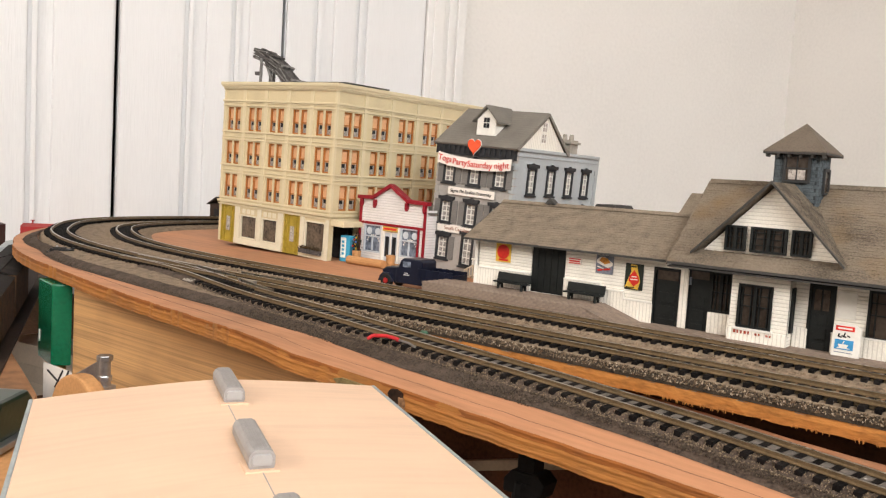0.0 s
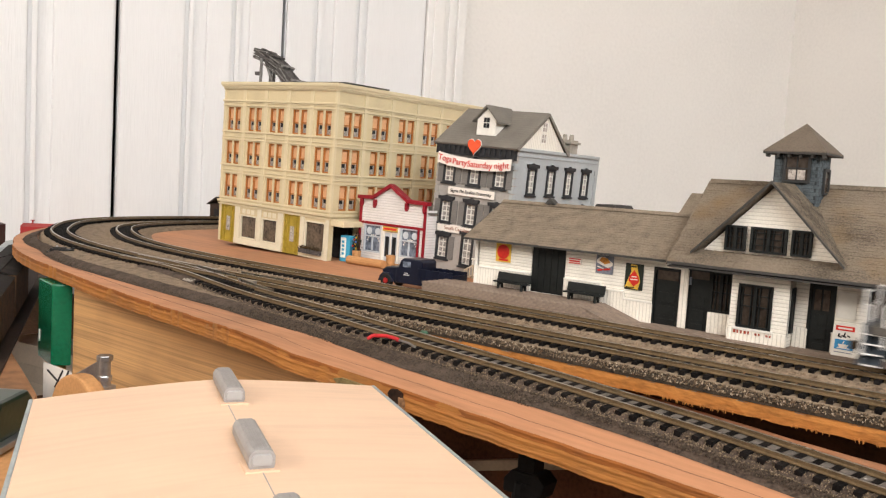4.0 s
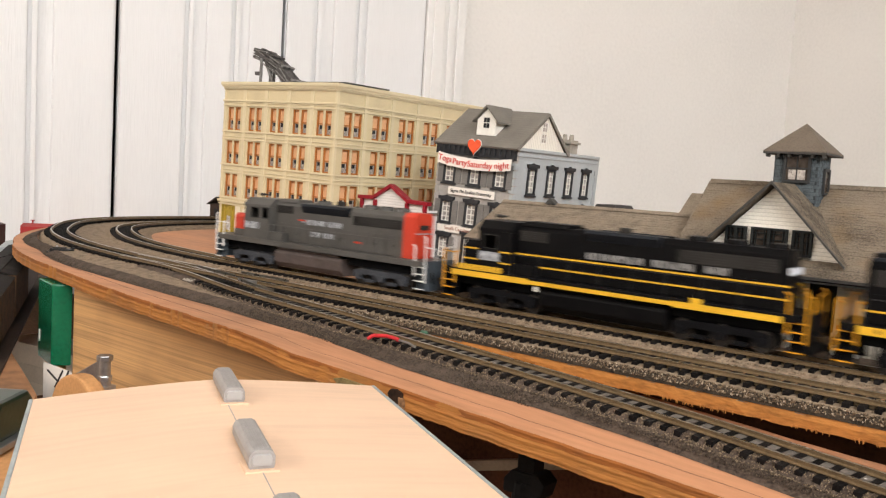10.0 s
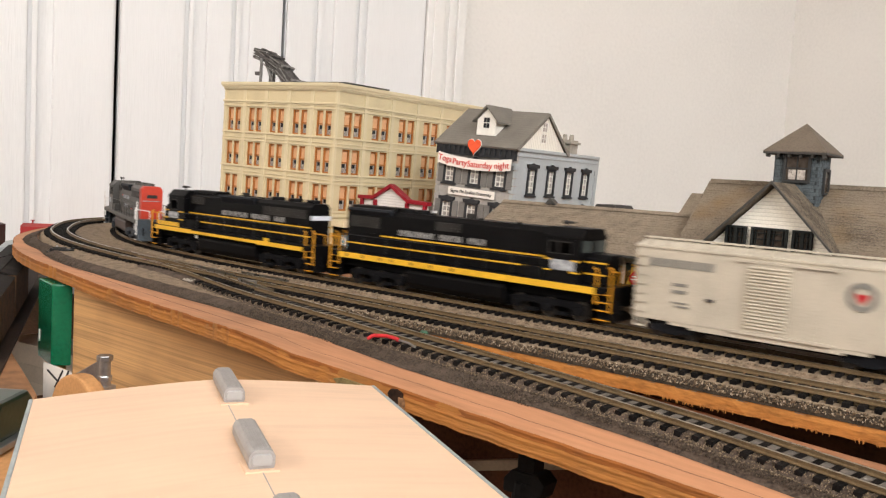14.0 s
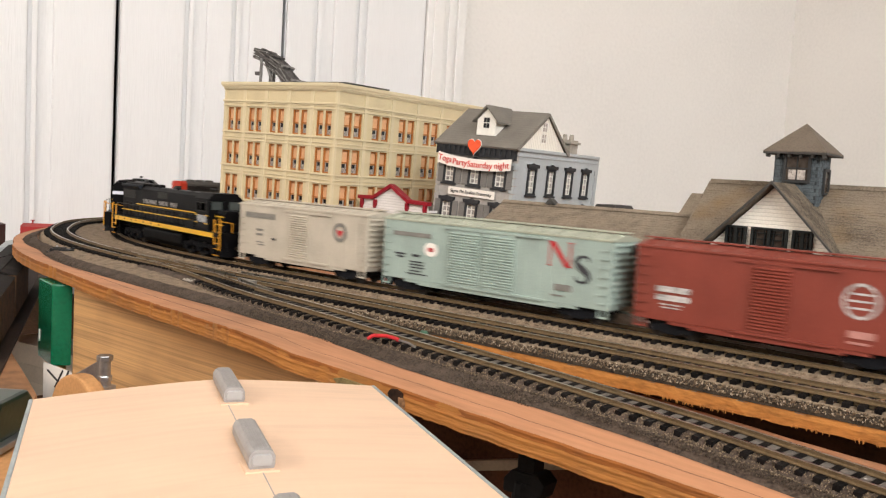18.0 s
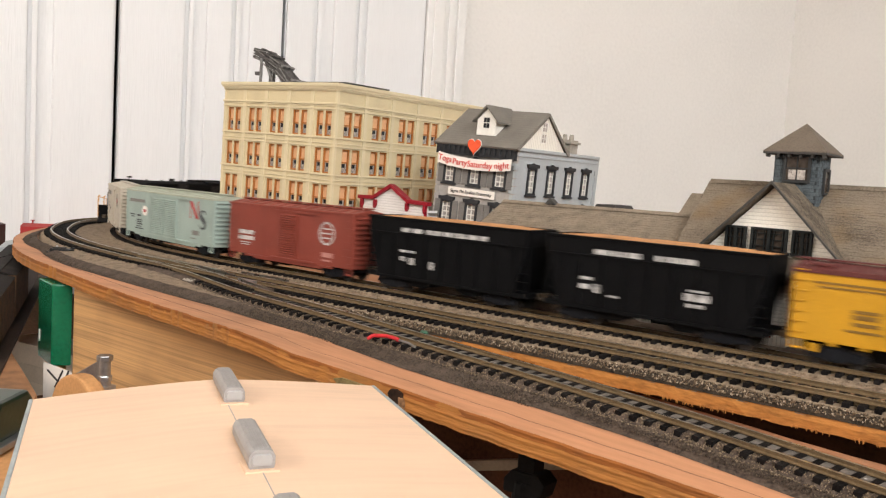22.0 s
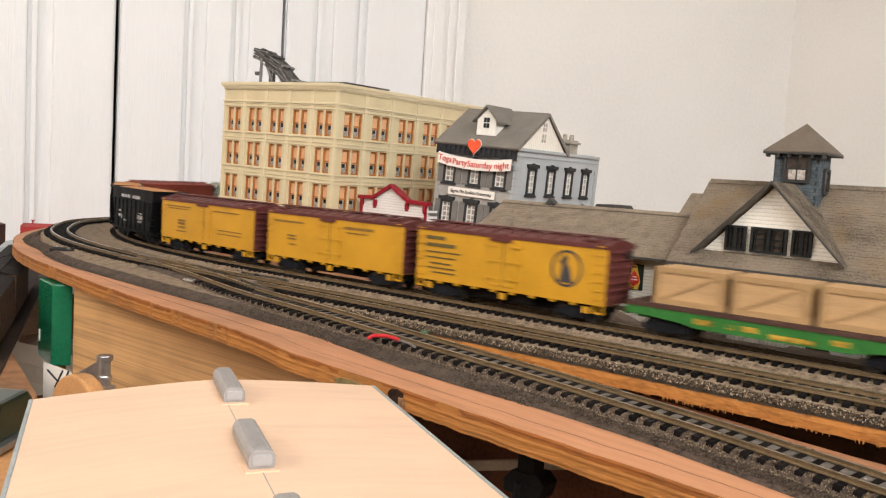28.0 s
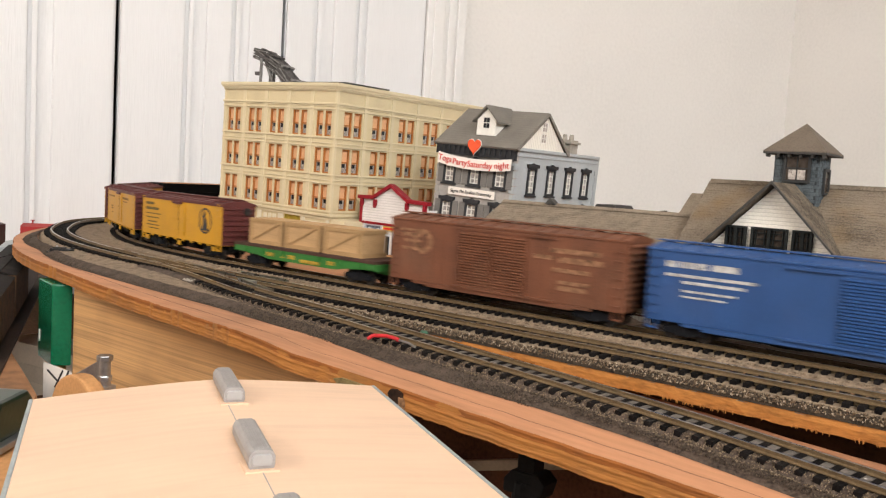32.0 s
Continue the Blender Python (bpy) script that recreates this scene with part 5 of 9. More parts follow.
def depot_window(x0, x1, z0, z1, y, nx=2, m=None):
    w = part("window", ring(x0, x1, z0, z1, 0.0014, y - 0.0012, y + 0.0010).box((x0 + x1) / 2 - 0.0009, (x0 + x1) / 2 + 0.0009, y - 0.001, y + 0.001, z0, z1), DOORD, dp, "dark sash window", at=m)
    s = G()
    for k in range(2 * nx):
        a = x0 + (x1 - x0) * (k + 0.5) / (2 * nx)
        s.box(a - 0.0003, a + 0.0003, y - 0.0005, y + 0.0008, z0 + 0.001, z1 - 0.001)
    for q in (0.5, 0.75) if z1 - z0 > 0.02 else (0.3, 0.55, 0.78):
        zz = z0 + (z1 - z0) * q
        s.box(x0 + 0.001, x1 - 0.001, y - 0.0005, y + 0.0008, zz - 0.0003, zz + 0.0003)
    part("muntins", s, DOORD, w)
    part("pane", G().box(x0 + 0.001, x1 - 0.001, y + 0.0012, y + 0.0015, z0 + 0.001, z1 - 0.001), GLOW, w)
    return w


depot_window(-0.1870, -0.1737, 0.009, 0.0338, YW, 1)
nb = part("notice_panel", ring(-0.1141, -0.1038, 0.0163, 0.0312, 0.0005, YW - 0.0007, YW).box(-0.1136, -0.1043, YW - 0.0003, YW, 0.0168, 0.0307), WHITE, dp, "blank white framed panel")
part("window_panel", G().box(-0.1873, -0.1735, YW - 0.002, YW - 0.0002, DECK, 0.0088), BATTEN, dp)
depot_window(-0.098, -0.066, 0.0065, 0.034, YW)
depot_window(-0.045, -0.02, 0.0065, 0.034, YW)
# bay window
BY0 = 0.4965
by = part("bay", wall(0.0335, 0.0475, 0.0018, [(0.0045, 0.0245, 0.0135, 0.0395)]), CLAP, dp, "clapboard bay window", at=pose(-0.1707, BY0, DECK))
part("bay_side", G().box(0, 0.0018, 0.0018, YW - BY0, 0, 0.0475), CLAP, by)
part("bay_side", wall(0.0102, 0.0475, 0.0018, [(0.003, 0.0082, 0.0135, 0.040)]), CLAP, by, at=pose(0.0335, 0.0005, 0, 0, 0, 90))
part("bay_skirt", G().box(-0.0005, 0.034, -0.001, 0.0, 0, 0.0125), BATTEN, by)
part("bay_sill", G().box(0.003, 0.026, -0.0016, 0.0, 0.0122, 0.0136), WHITE, by)
# black sheet in the bay stands in for the shade behind its window
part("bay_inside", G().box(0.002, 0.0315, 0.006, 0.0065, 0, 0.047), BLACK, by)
depot_window(-0.1707 + 0.0045, -0.1707 + 0.0245, DECK + 0.0135, DECK + 0.0395, BY0)
depot_window(0.003, 0.0082, 0.0135, 0.040, 0, 1, pose(-0.1707 + 0.0335, BY0 + 0.0005, DECK, 0, 0, 90))
RUST = mat("rust_red_lettering", (0.35, 0.07, 0.04), 0.7)
for k in range(11):
    if k not in (5, 8):
        part("lettering", G().box(0.0035 + k * 0.0021, 0.0044 + k * 0.0021 + (0.0004 if k % 3 == 0 else 0), -0.0013, -0.0010, 0.0100, 0.0100 + (0.0018 if k < 5 else 0.0012)), RUST, by)

# roofs: sheets with shingle courses laid row over row
def slope(parent, e0, e1, r0, r1, name="roof_slope", rows=14, cols=26, label="", material=SHING, t=0.0010, chips=True):
    """A shingled slope between the eave e0-e1 and the ridge r0-r1."""
    e0, e1, r0, r1 = map(Vector, (e0, e1, r0, r1))
    n = (e1 - e0).cross(r0 - e0).normalized()
    if n.z < 0:
        n = -n
    g = G()
    base = [e0, e1, r1, r0]
    g.add([*base, *[p - n * t for p in base]], [(0, 1, 2, 3), (7, 6, 5, 4), (0, 4, 5, 1), (1, 5, 6, 2), (2, 6, 7, 3), (3, 7, 4, 0)])
    sl = part(name, g, material, parent, label)
    rnd = random.Random(int(abs(e0.x) * 1e4) + rows)
    g = G()
    for i in range(rows):
        a, b = i / rows, min(1, (i + 1.25) / rows)
        la, lb = e0.lerp(r0, a), e1.lerp(r1, a)
        ua, ub = e0.lerp(r0, b), e1.lerp(r1, b)
        x = 0.0
        while x < 1:
            w = rnd.uniform(0.7, 1.3) / cols
            y = min(1, x + w * 0.97)
            lift = n * (t * (0.16 + rnd.uniform(0, 0.30)))
            drop = (la - ua) * rnd.uniform(-0.12, 0.22)
            p = [la.lerp(lb, x) + drop + lift, la.lerp(lb, y) + drop + lift, ua.lerp(ub, y) + n * 0.0001, ua.lerp(ub, x) + n * 0.0001]
            q = [p[0] - lift, p[1] - lift]
            g.add([*p, *q], [(0, 1, 2, 3), (4, 5, 1, 0), (4, 0, 3), (1, 5, 2)])
            x += w
    tagged(part("shingles", g, material, sl), kind="stuff")
    return sl


EZ, EY, RY1, RZ1 = 0.0385, 0.4965, 0.546, 0.0660
slope(dp, (xa - 0.006, EY, EZ), (-0.199, EY, EZ), (xa - 0.006, RY1, RZ1), (-0.199, RY1, RZ1), rows=19, cols=84, label="grey-brown shingled freight roof")
slope(dp, (xa - 0.006, 0.598, EZ), (-0.199, 0.598, EZ), (xa - 0.006, RY1, RZ1), (-0.199, RY1, RZ1), rows=6, cols=20)
part("ridge_cap", G().prism([(RY1 - 0.003, RZ1 - 0.0006), (RY1, RZ1 + 0.0016), (RY1 + 0.003, RZ1 - 0.0006)], xa - 0.006, -0.199, "x"), SHING, dp)
part("ridge_vent", G().prism([(-0.3336, 0.0665), (-0.3315, 0.0690), (-0.3290, 0.0712), (-0.3262, 0.0690), (-0.3237, 0.0665)], 0.543, 0.549, "y"), FASCIA, dp, "small dark ridge vent", bevel=0.0004)
part("eave_fascia", G().box(xa - 0.006, -0.212, EY - 0.001, EY + 0.0002, EZ - 0.0012, EZ + 0.0002), FASCIA, dp)
part("rake_board", G().prism([(EY, EZ - 0.002), (EY, EZ), (RY1, RZ1), (0.598, EZ), (0.598, EZ - 0.002), (RY1, RZ1 - 0.0026)], xa - 0.0068, xa - 0.006, "x"), FASCIA, dp)
PE, PZ, PR, PRZ, pr0 = 0.4845, 0.0392, 0.562, 0.0905, -0.2138
px0, px1 = -0.2070, 0.105
slope(dp, (px0, PE, PZ), (px1, PE, PZ), (pr0, PR, PRZ), (px1, PR, PRZ), rows=32, cols=150, label="steep grey-brown shingled main roof with moss stains", material=MOSS)
slope(dp, (px0, 0.640, PZ), (px1, 0.640, PZ), (pr0, PR, PRZ), (px1, PR, PRZ), rows=6, cols=24)
part("ridge_cap", G().prism([(PR - 0.003, PRZ - 0.0012), (PR, PRZ + 0.0016), (PR + 0.003, PRZ - 0.0012)], pr0, px1, "x"), SHING, dp)
part("eave_fascia", G().box(px0, px1, PE - 0.0012, PE + 0.0002, PZ - 0.0014, PZ + 0.0002), FASCIA, dp)
part("soffit", G().box(px0, px1, PE, YW, PZ - 0.0032, PZ - 0.0022), FASCIA, dp)
for ya, yb in ((PE, PR), (0.640, PR)):
    part("rake_board", G().add([(px0, ya, PZ), (pr0, yb, PRZ), (pr0, yb, PRZ - 0.0024), (px0, ya, PZ - 0.0020), (px0 - 0.001, ya, PZ), (pr0 - 0.001, yb, PRZ), (pr0 - 0.001, yb, PRZ - 0.0024), (px0 - 0.001, ya, PZ - 0.0020)], [(0, 1, 2, 3), (4, 7, 6, 5), (0, 4, 5, 1), (2, 6, 7, 3), (0, 3, 7, 4), (1, 5, 6, 2)]), SHING, dp)
part("main_gable_wall", G().prism([(YW, PZ), (PR, PRZ - 0.014), (0.618, PZ)], px0 + 0.001, px0 + 0.003, "x"), CLAP, dp)
# rear cross roof showing beside the main one
slope(dp, (-0.256, 0.600, 0.056), (-0.215, 0.600, 0.056), (-0.252, 0.625, 0.0815), (-0.215, 0.625, 0.0815), rows=5, cols=8, label="small rear roof")
# front gable with three windows
gx0, gx1, gm, gz0, gz1, GY = -0.1905, -0.1128, -0.1510, 0.0472, 0.0878, 0.4970
part("gable_wall", G().prism([(gx0, gz0), (gx1, gz0), (gm, gz1)], GY, GY + 0.002, "y"), CLAP, dp, "white clapboard front gable")
for x0, x1 in ((-0.1768, -0.1645), (-0.1618, -0.1411), (-0.1386, -0.1275)):
    depot_window(x0, x1, 0.0490, 0.0640, GY - 0.0017, 1 if x1 - x0 < 0.02 else 2)
sx = 0.0045
for a, s in ((gx0 - sx, -1), (gx1 + sx, 1)):
    zb = gz0 - 0.0012
    slope(dp, (a, GY - 0.007, zb), (a, GY + 0.008, zb), (gm, GY - 0.007, gz1 + 0.0028), (gm, GY + 0.0645, gz1 + 0.0028), name="gable_roof", rows=20, cols=16)
    part("gable_rake", G().prism([(a, zb - 0.0010), (a, zb + 0.0004), (gm, gz1 + 0.0034), (gm, gz1 + 0.0017)], GY - 0.0085, GY - 0.0070, "y"), FASCIA, dp, "grey barge board")
# turret
tw = part("turret", G().box(-0.1642, -0.1387, 0.5345, 0.563, 0.060, 0.1095), TURRETBASE, dp, "blue-grey shingled turret")
g = G()
rnd = random.Random(8)
for i in range(19):
    z = 0.0665 + i * 0.0022
    for k in range(14):
        u = (k + (i % 2) * 0.5) / 14
        if u + 0.070 > 1:
            continue
        for face in (0, 1):
            d = rnd.uniform(0.0003, 0.0007)
            if face == 0:
                g.box(-0.1642 + 0.0255 * u, -0.1642 + 0.0255 * (u + 0.066), 0.5345 - d, 0.5346, z, z + 0.0020)
            else:
                g.box(-0.1388, -0.1387 + d, 0.5345 + 0.0255 * u, 0.5345 + 0.0255 * (u + 0.066), z, z + 0.0020)
tagged(part("shingles", g, BLUESH, tw), kind="stuff")
BLUETRIM = mat("slate_blue_trim", (0.035, 0.036, 0.036), 0.6, var=0.1)
w = part("turret_window", ring(-0.1582, -0.1422, 0.0915, 0.1090, 0.0016, 0.5322, 0.5343), BLUETRIM, tw, "slate-blue turret window")
part("pane", G().box(-0.157, -0.1435, 0.5332, 0.5336, 0.093, 0.108), GLOW, w)
part("blind", G().box(-0.1550, -0.1507, 0.5329, 0.5332, 0.0935, 0.0995).box(-0.1498, -0.1452, 0.5329, 0.5332, 0.0935, 0.0995), CURTAIN, w, "pale blind in the lower sash")
part("muntins", G().box(-0.1506, -0.1499, 0.5326, 0.5332, 0.093, 0.108).box(-0.157, -0.1435, 0.5326, 0.5332, 0.1000, 0.1008), BLUETRIM, w)
w = part("turret_window", ring(0.0110, 0.0235, 0.0850, 0.1010, 0.0016, -0.0020, 0.0002), BLUETRIM, tw, at=pose(-0.1387, 0.5345, 0, 0, 0, 90))
part("pane", G().box(0.0125, 0.0220, -0.0011, -0.0007, 0.0865, 0.0995), GLOW, w)
ez, oh = 0.1100, 0.0058
q = [(-0.1642 - oh, 0.5345 - oh), (-0.1387 + oh, 0.5345 - oh), (-0.1387 + oh, 0.563 + oh), (-0.1642 - oh, 0.563 + oh)]
part("turret_eave", G().prism(q, ez - 0.0012, ez, "z"), FASCIA, tw)
apex = (-0.1512, 0.5488, 0.1280)
for k in range(4):
    a, b = q[k], q[(k + 1) % 4]
    part("turret_roof", G().add([(*a, ez), (*b, ez), apex, (a[0], a[1], ez + 0.0006), (b[0], b[1], ez + 0.0006), (apex[0], apex[1], apex[2] + 0.0008)], [(0, 1, 4, 3), (3, 4, 5), (1, 0, 2)]), TROOF, tw, "plain brown-grey turret roof")
for k in range(6):
    part("eave_bracket", G().box(-0.1685 + k * 0.0066, -0.1670 + k * 0.0066, 0.5295, 0.5345, ez - 0.0032, ez - 0.0012), FASCIA, tw)

# signs on the walls (shapes and bars stand for trademarks)
YEL = mat("sign_yellow", (0.72, 0.45, 0.06), 0.45)
SRED = mat("sign_red", (0.62, 0.03, 0.02), 0.4)
SBLUE = mat("sign_blue", (0.05, 0.28, 0.55), 0.4)
SGREY = mat("sign_grey_blue", (0.17, 0.19, 0.23), 0.5, var=0.3, scale=300)
SBLACK = mat("sign_black", (0.02, 0.025, 0.02), 0.45)
def sign(x0, x1, z0, z1, material, label, y=YW):
    s = thing("tin_sign", label, "sign", pose(x0, y - 0.0002, z0), "depot wall signs")
    part("plate", G().box(0, x1 - x0, -0.0006, 0, 0, z1 - z0), material, s)
    return s, x1 - x0, z1 - z0


s, w, h = sign(-0.3495, -0.3365, 0.0228, 0.0362, YEL, "yellow tin sign with a red disc")
part("disc", G().prism(disc(0.0053, 20, w / 2, h * 0.56), -0.0009, -0.0006, "y"), SRED, s)
part("lettering", G().box(0.003, 0.011, -0.0009, -0.0006, 0.0009, 0.0022), SRED, s)
s, w, h = sign(-0.2883, -0.2783, 0.0278, 0.0322, BANNER, "small white sign with red lettering")
part("lettering", G().box(0.0005, 0.0095, -0.0009, -0.0006, 0.0004, 0.0010).box(0.0008, 0.009, -0.0009, -0.0006, 0.0016, 0.0026).box(0.0005, 0.0095, -0.0009, -0.0006, 0.0033, 0.0040), SRED, s)
s, w, h = sign(-0.2669, -0.2541, 0.0238, 0.0362, SGREY, "grey-blue poster with an orange and white picture")
SORANGE = mat("sign_orange", (0.60, 0.25, 0.05), 0.5, var=0.3, scale=500)
part("picture_ground", G().prism([(0.0006, 0.0072), (0.0090, 0.0042), (0.0124, 0.0060), (0.0124, 0.0078), (0.0070, 0.0112), (0.0030, 0.0112), (0.0006, 0.0090)], -0.0008, -0.0006, "y"), BANNER, s)
part("picture", G().prism([(0.0024, 0.0086), (0.0068, 0.0064), (0.0108, 0.0078), (0.0086, 0.0106), (0.0044, 0.0112)], -0.0010, -0.0008, "y"), SORANGE, s)
part("lettering", G().bar((0.0018, -0.0007, 0.0020), (0.0052, -0.0007, 0.0027), 0.0007, 6).bar((0.0060, -0.0007, 0.0028), (0.0108, -0.0007, 0.0036), 0.0007, 6), SRED, s)
part("lettering", G().bar((0.0012, -0.0007, 0.0046), (0.0060, -0.0007, 0.0034), 0.0004, 6), BANNER, s)
s, w, h = sign(-0.2449, -0.2322, 0.0158, 0.0330, SBLACK, "black tin sign with a red diamond on yellow")
part("ground", G().prism([(0.0003, 0.0012), (0.0096, 0.0005), (0.0110, 0.0060), (0.0088, 0.0130), (0.0080, 0.0166), (0.0036, 0.0166), (0.0044, 0.0120)], -0.0008, -0.0006, "y"), YEL, s)
part("diamond", G().prism([(0.0068, 0.0022), (0.0104, 0.0055), (0.0098, 0.0088), (0.0066, 0.0130), (0.0034, 0.0090), (0.0030, 0.0058)], -0.0011, -0.0008, "y"), SRED, s)
part("lettering", G().box(0.0042, 0.0092, -0.0013, -0.0011, 0.0066, 0.0072).box(0.0050, 0.0084, -0.0013, -0.0011, 0.0084, 0.0090), BANNER, s)
part("heading", G().box(0.0040, 0.0078, -0.0010, -0.0008, 0.0148, 0.0158).box(0.0012, 0.0070, -0.0010, -0.0008, 0.0012, 0.0018), SBLACK, s)
s, w, h = sign(-0.2030, -0.1995, 0.024, 0.029, SGREY, "small dark wall lamp plate")
kb = thing("sign_board", "white standing sign board with red and blue panels", "sign", pose(-0.1133, 0.5005, -0.0040, -4, 0, 0))
part("board", G().prism([(0, 0), (0.0145, 0), (0.0145, 0.0160), (0.0136, 0.0172), (0.0108, 0.0186), (0.0037, 0.0186), (0.0009, 0.0172), (0, 0.0160)], -0.0016, 0, "y"), WHITE, kb, bevel=0.0002)
part("red_panel", G().box(0.0014, 0.0112, -0.0019, -0.0016, 0.0143, 0.0170), SRED, kb)
part("red_panel_lettering", G().box(0.0026, 0.0100, -0.0021, -0.0019, 0.0152, 0.0161), BANNER, kb)
part("blue_panel", G().box(0.0016, 0.0112, -0.0019, -0.0016, 0.0038, 0.0093), SBLUE, kb)
part("cup", G().prism([(0.0042, 0.0048), (0.0080, 0.0048), (0.0088, 0.0068), (0.0034, 0.0068)], -0.0021, -0.0019, "y").box(0.0030, 0.0096, -0.0021, -0.0019, 0.0044, 0.0049), BANNER, kb)
part("steam", G().bar((0.0058, -0.0020, 0.0072), (0.0064, -0.0020, 0.0086), 0.0003, 5), BANNER, kb)
part("script", G().bar((0.0036, -0.0017, 0.0126), (0.0030, -0.0017, 0.0108), 0.0004, 5).bar((0.0030, -0.0017, 0.0108), (0.0050, -0.0017, 0.0106), 0.0004, 5).bar((0.0048, -0.0017, 0.0116), (0.0072, -0.0017, 0.0108), 0.0004, 5).bar((0.0066, -0.0017, 0.0134), (0.0058, -0.0017, 0.0108), 0.0004, 5).bar((0.0076, -0.0017, 0.0118), (0.0092, -0.0017, 0.0112), 0.0004, 5), INK, kb)
part("small_print", G().box(0.0016, 0.0110, -0.0018, -0.0016, 0.0020, 0.0024), SGREY, kb)
# benches on the platform
for bx in (-0.3430, -0.2847):
    be = thing("bench", "dark green model bench on the platform", "bench", pose(bx, 0.4995, P0), "platform benches")
    part("seat", G().box(0, 0.0285, -0.0045, 0.0015, 0.0045, 0.0056), DOORD, be, bevel=0.0003)
    part("backrest", G().prism([(0.001, 0.0056), (0.0022, 0.0056), (0.0034, 0.0115), (0.0022, 0.0115)], 0, 0.0285, "x"), DOORD, be, bevel=0.0003)
    for x in (0.0035, 0.0235):
        part("leg", G().prism([(-0.0042, 0), (-0.003, 0), (-0.002, 0.0035), (0, 0.0035), (0.001, 0), (0.002, 0), (0.0015, 0.0045), (-0.004, 0.0045)], x, x + 0.0015, "x"), DOORD, be)
# platform: brick courses on a core
pf = thing("platform", "grey-brown brick station platform with a ramp at one end", "platform", kind="structure")
YF, AP = 0.4735, -0.0043
part("apron", G().prism([(-0.2540, DECK), (-0.2300, AP), (0.105, AP), (0.105, DECK)], YF + 0.0011, 0.5890, "y"), BRICKP, pf, "flat tan paving before the depot doors")
part("core", G().prism([(-0.392, DECK), (-0.215, DECK), (-0.258, P0 - 0.0004), (-0.392, P0 - 0.0004)], YF + 0.0006, YW - 0.0002, "y"), BRICKP, pf)
BR = G().box(0, 0.0048, 0, 0.0008, 0, 0.00138).mesh("brick", BRICKP, 0.0001)
TB = G().box(0, 0.0046, 0, 0.0030, 0, 0.0006).mesh("brick", BRICKP, 0.0002)
for i in range(9):
    z = DECK + 0.0002 + i * 0.00153
    x = -0.392 + (0.0025 if i % 2 else 0)
    while x < -0.219 - (z + 0.0015 - DECK) * 43 / 14 and x < -0.2:
        part("brick", BR, None, pf, at=(x, YF, z))
        x += 0.0050
fill = G()
for j in range(10):
    x = -0.392 + (0.0025 if j % 2 else 0)
    while x < -0.263:
        if j < 3:
            part("brick", TB, None, pf, at=(x, YF + j * 0.00325, P0 - 0.0006))
        else:
            fill.box(x, x + 0.0046, YF + j * 0.00325, YF + j * 0.00325 + 0.0029, P0 - 0.0006, P0)
        x += 0.0050
    k = 0
    while k * 0.005 < 0.043:
        t = k * 0.005 / 0.043
        m = Matrix.Translation((-0.2585 + 0.043 * t, YF + j * 0.00325, P0 - 0.0006 - 0.0140 * t)) @ pose(0, 0, 0, 0, 18, 0)
        fill.box(0, 0.0046, 0, 0.0029, 0, 0.0006, m)
        k += 1
for j in range(10):
    x = -0.226 + (0.0025 if j % 2 else 0)
    while x < 0.02:
        fill.box(x, x + 0.0046, YF + 0.0015 + j * 0.00325, YF + 0.0044 + j * 0.00325, AP - 0.0002, AP + 0.0003)
        x += 0.0050
tagged(part("paving", fill, BRICKP, pf), kind="stuff")

# white picket railing at the end of the platform
rl = thing("railing", "cream picket railing at the platform end", "railing", pose(-0.3915, 0.524, 0))
PICK = mat("cream_picket", (0.68, 0.57, 0.42), 0.6)
tops = [0.0100 + 0.0045 * min(1, k / 3) for k in range(9)]
for k, z in enumerate(tops):
    part("picket", G().box(k * 0.0026, k * 0.0026 + (0.0012 if k in (0, 3, 8) else 0.0007), 0, 0.0008, P0 if k else 0.0005, z), PICK, rl)
g = G()
for k in range(8):
    a, b = tops[k], tops[k + 1]
    for dz in (0.0, -0.0075):
        g.prism([(k * 0.0026, max(a + dz, P0) - 0.0004), ((k + 1) * 0.0026, max(b + dz, P0) - 0.0004), ((k + 1) * 0.0026, max(b + dz, P0) + 0.0006), (k * 0.0026, max(a + dz, P0) + 0.0006)], -0.0002, 0.0010, "y")
part("handrail", g, PICK, rl)

# the dark blue truck parked by the platform
NAVY = mat("navy_truck_paint", (0.0045, 0.007, 0.020), 0.35, var=0.2, scale=100, spec=0.35)
TRED = mat("red_wheel", (0.35, 0.02, 0.02), 0.4)
tk = thing("pickup_truck", "dark navy model stake truck with red wheels", "truck", pose(-0.4265, 0.5105, DECK, 0, 0, 3))
part("cab", G().prism([(-0.016, 0.005), (0.0105, 0.005), (0.0105, 0.0235), (0.0085, 0.0255), (-0.0085, 0.0255), (-0.0110, 0.0235), (-0.0135, 0.0180), (-0.016, 0.0175)], -0.0095, 0.0095, "y"), NAVY, tk, bevel=0.0008)
part("hood", G().prism([(-0.0320, 0.005), (-0.013, 0.005), (-0.013, 0.0178), (-0.027, 0.0168), (-0.0312, 0.0145)], -0.0076, 0.0076, "y"), NAVY, tk, bevel=0.0012)
for y in (-0.0098, 0.0062):
    part("fender", G().prism([(-0.033, 0.005), (-0.0325, 0.009), (-0.029, 0.012), (-0.023, 0.012), (-0.019, 0.008), (-0.016, 0.005)], y, y + 0.0036, "y"), NAVY, tk, bevel=0.0006)
part("bed_floor", G().box(0.0065, 0.040, -0.0105, 0.0105, 0.0065, 0.0085), NAVY, tk)
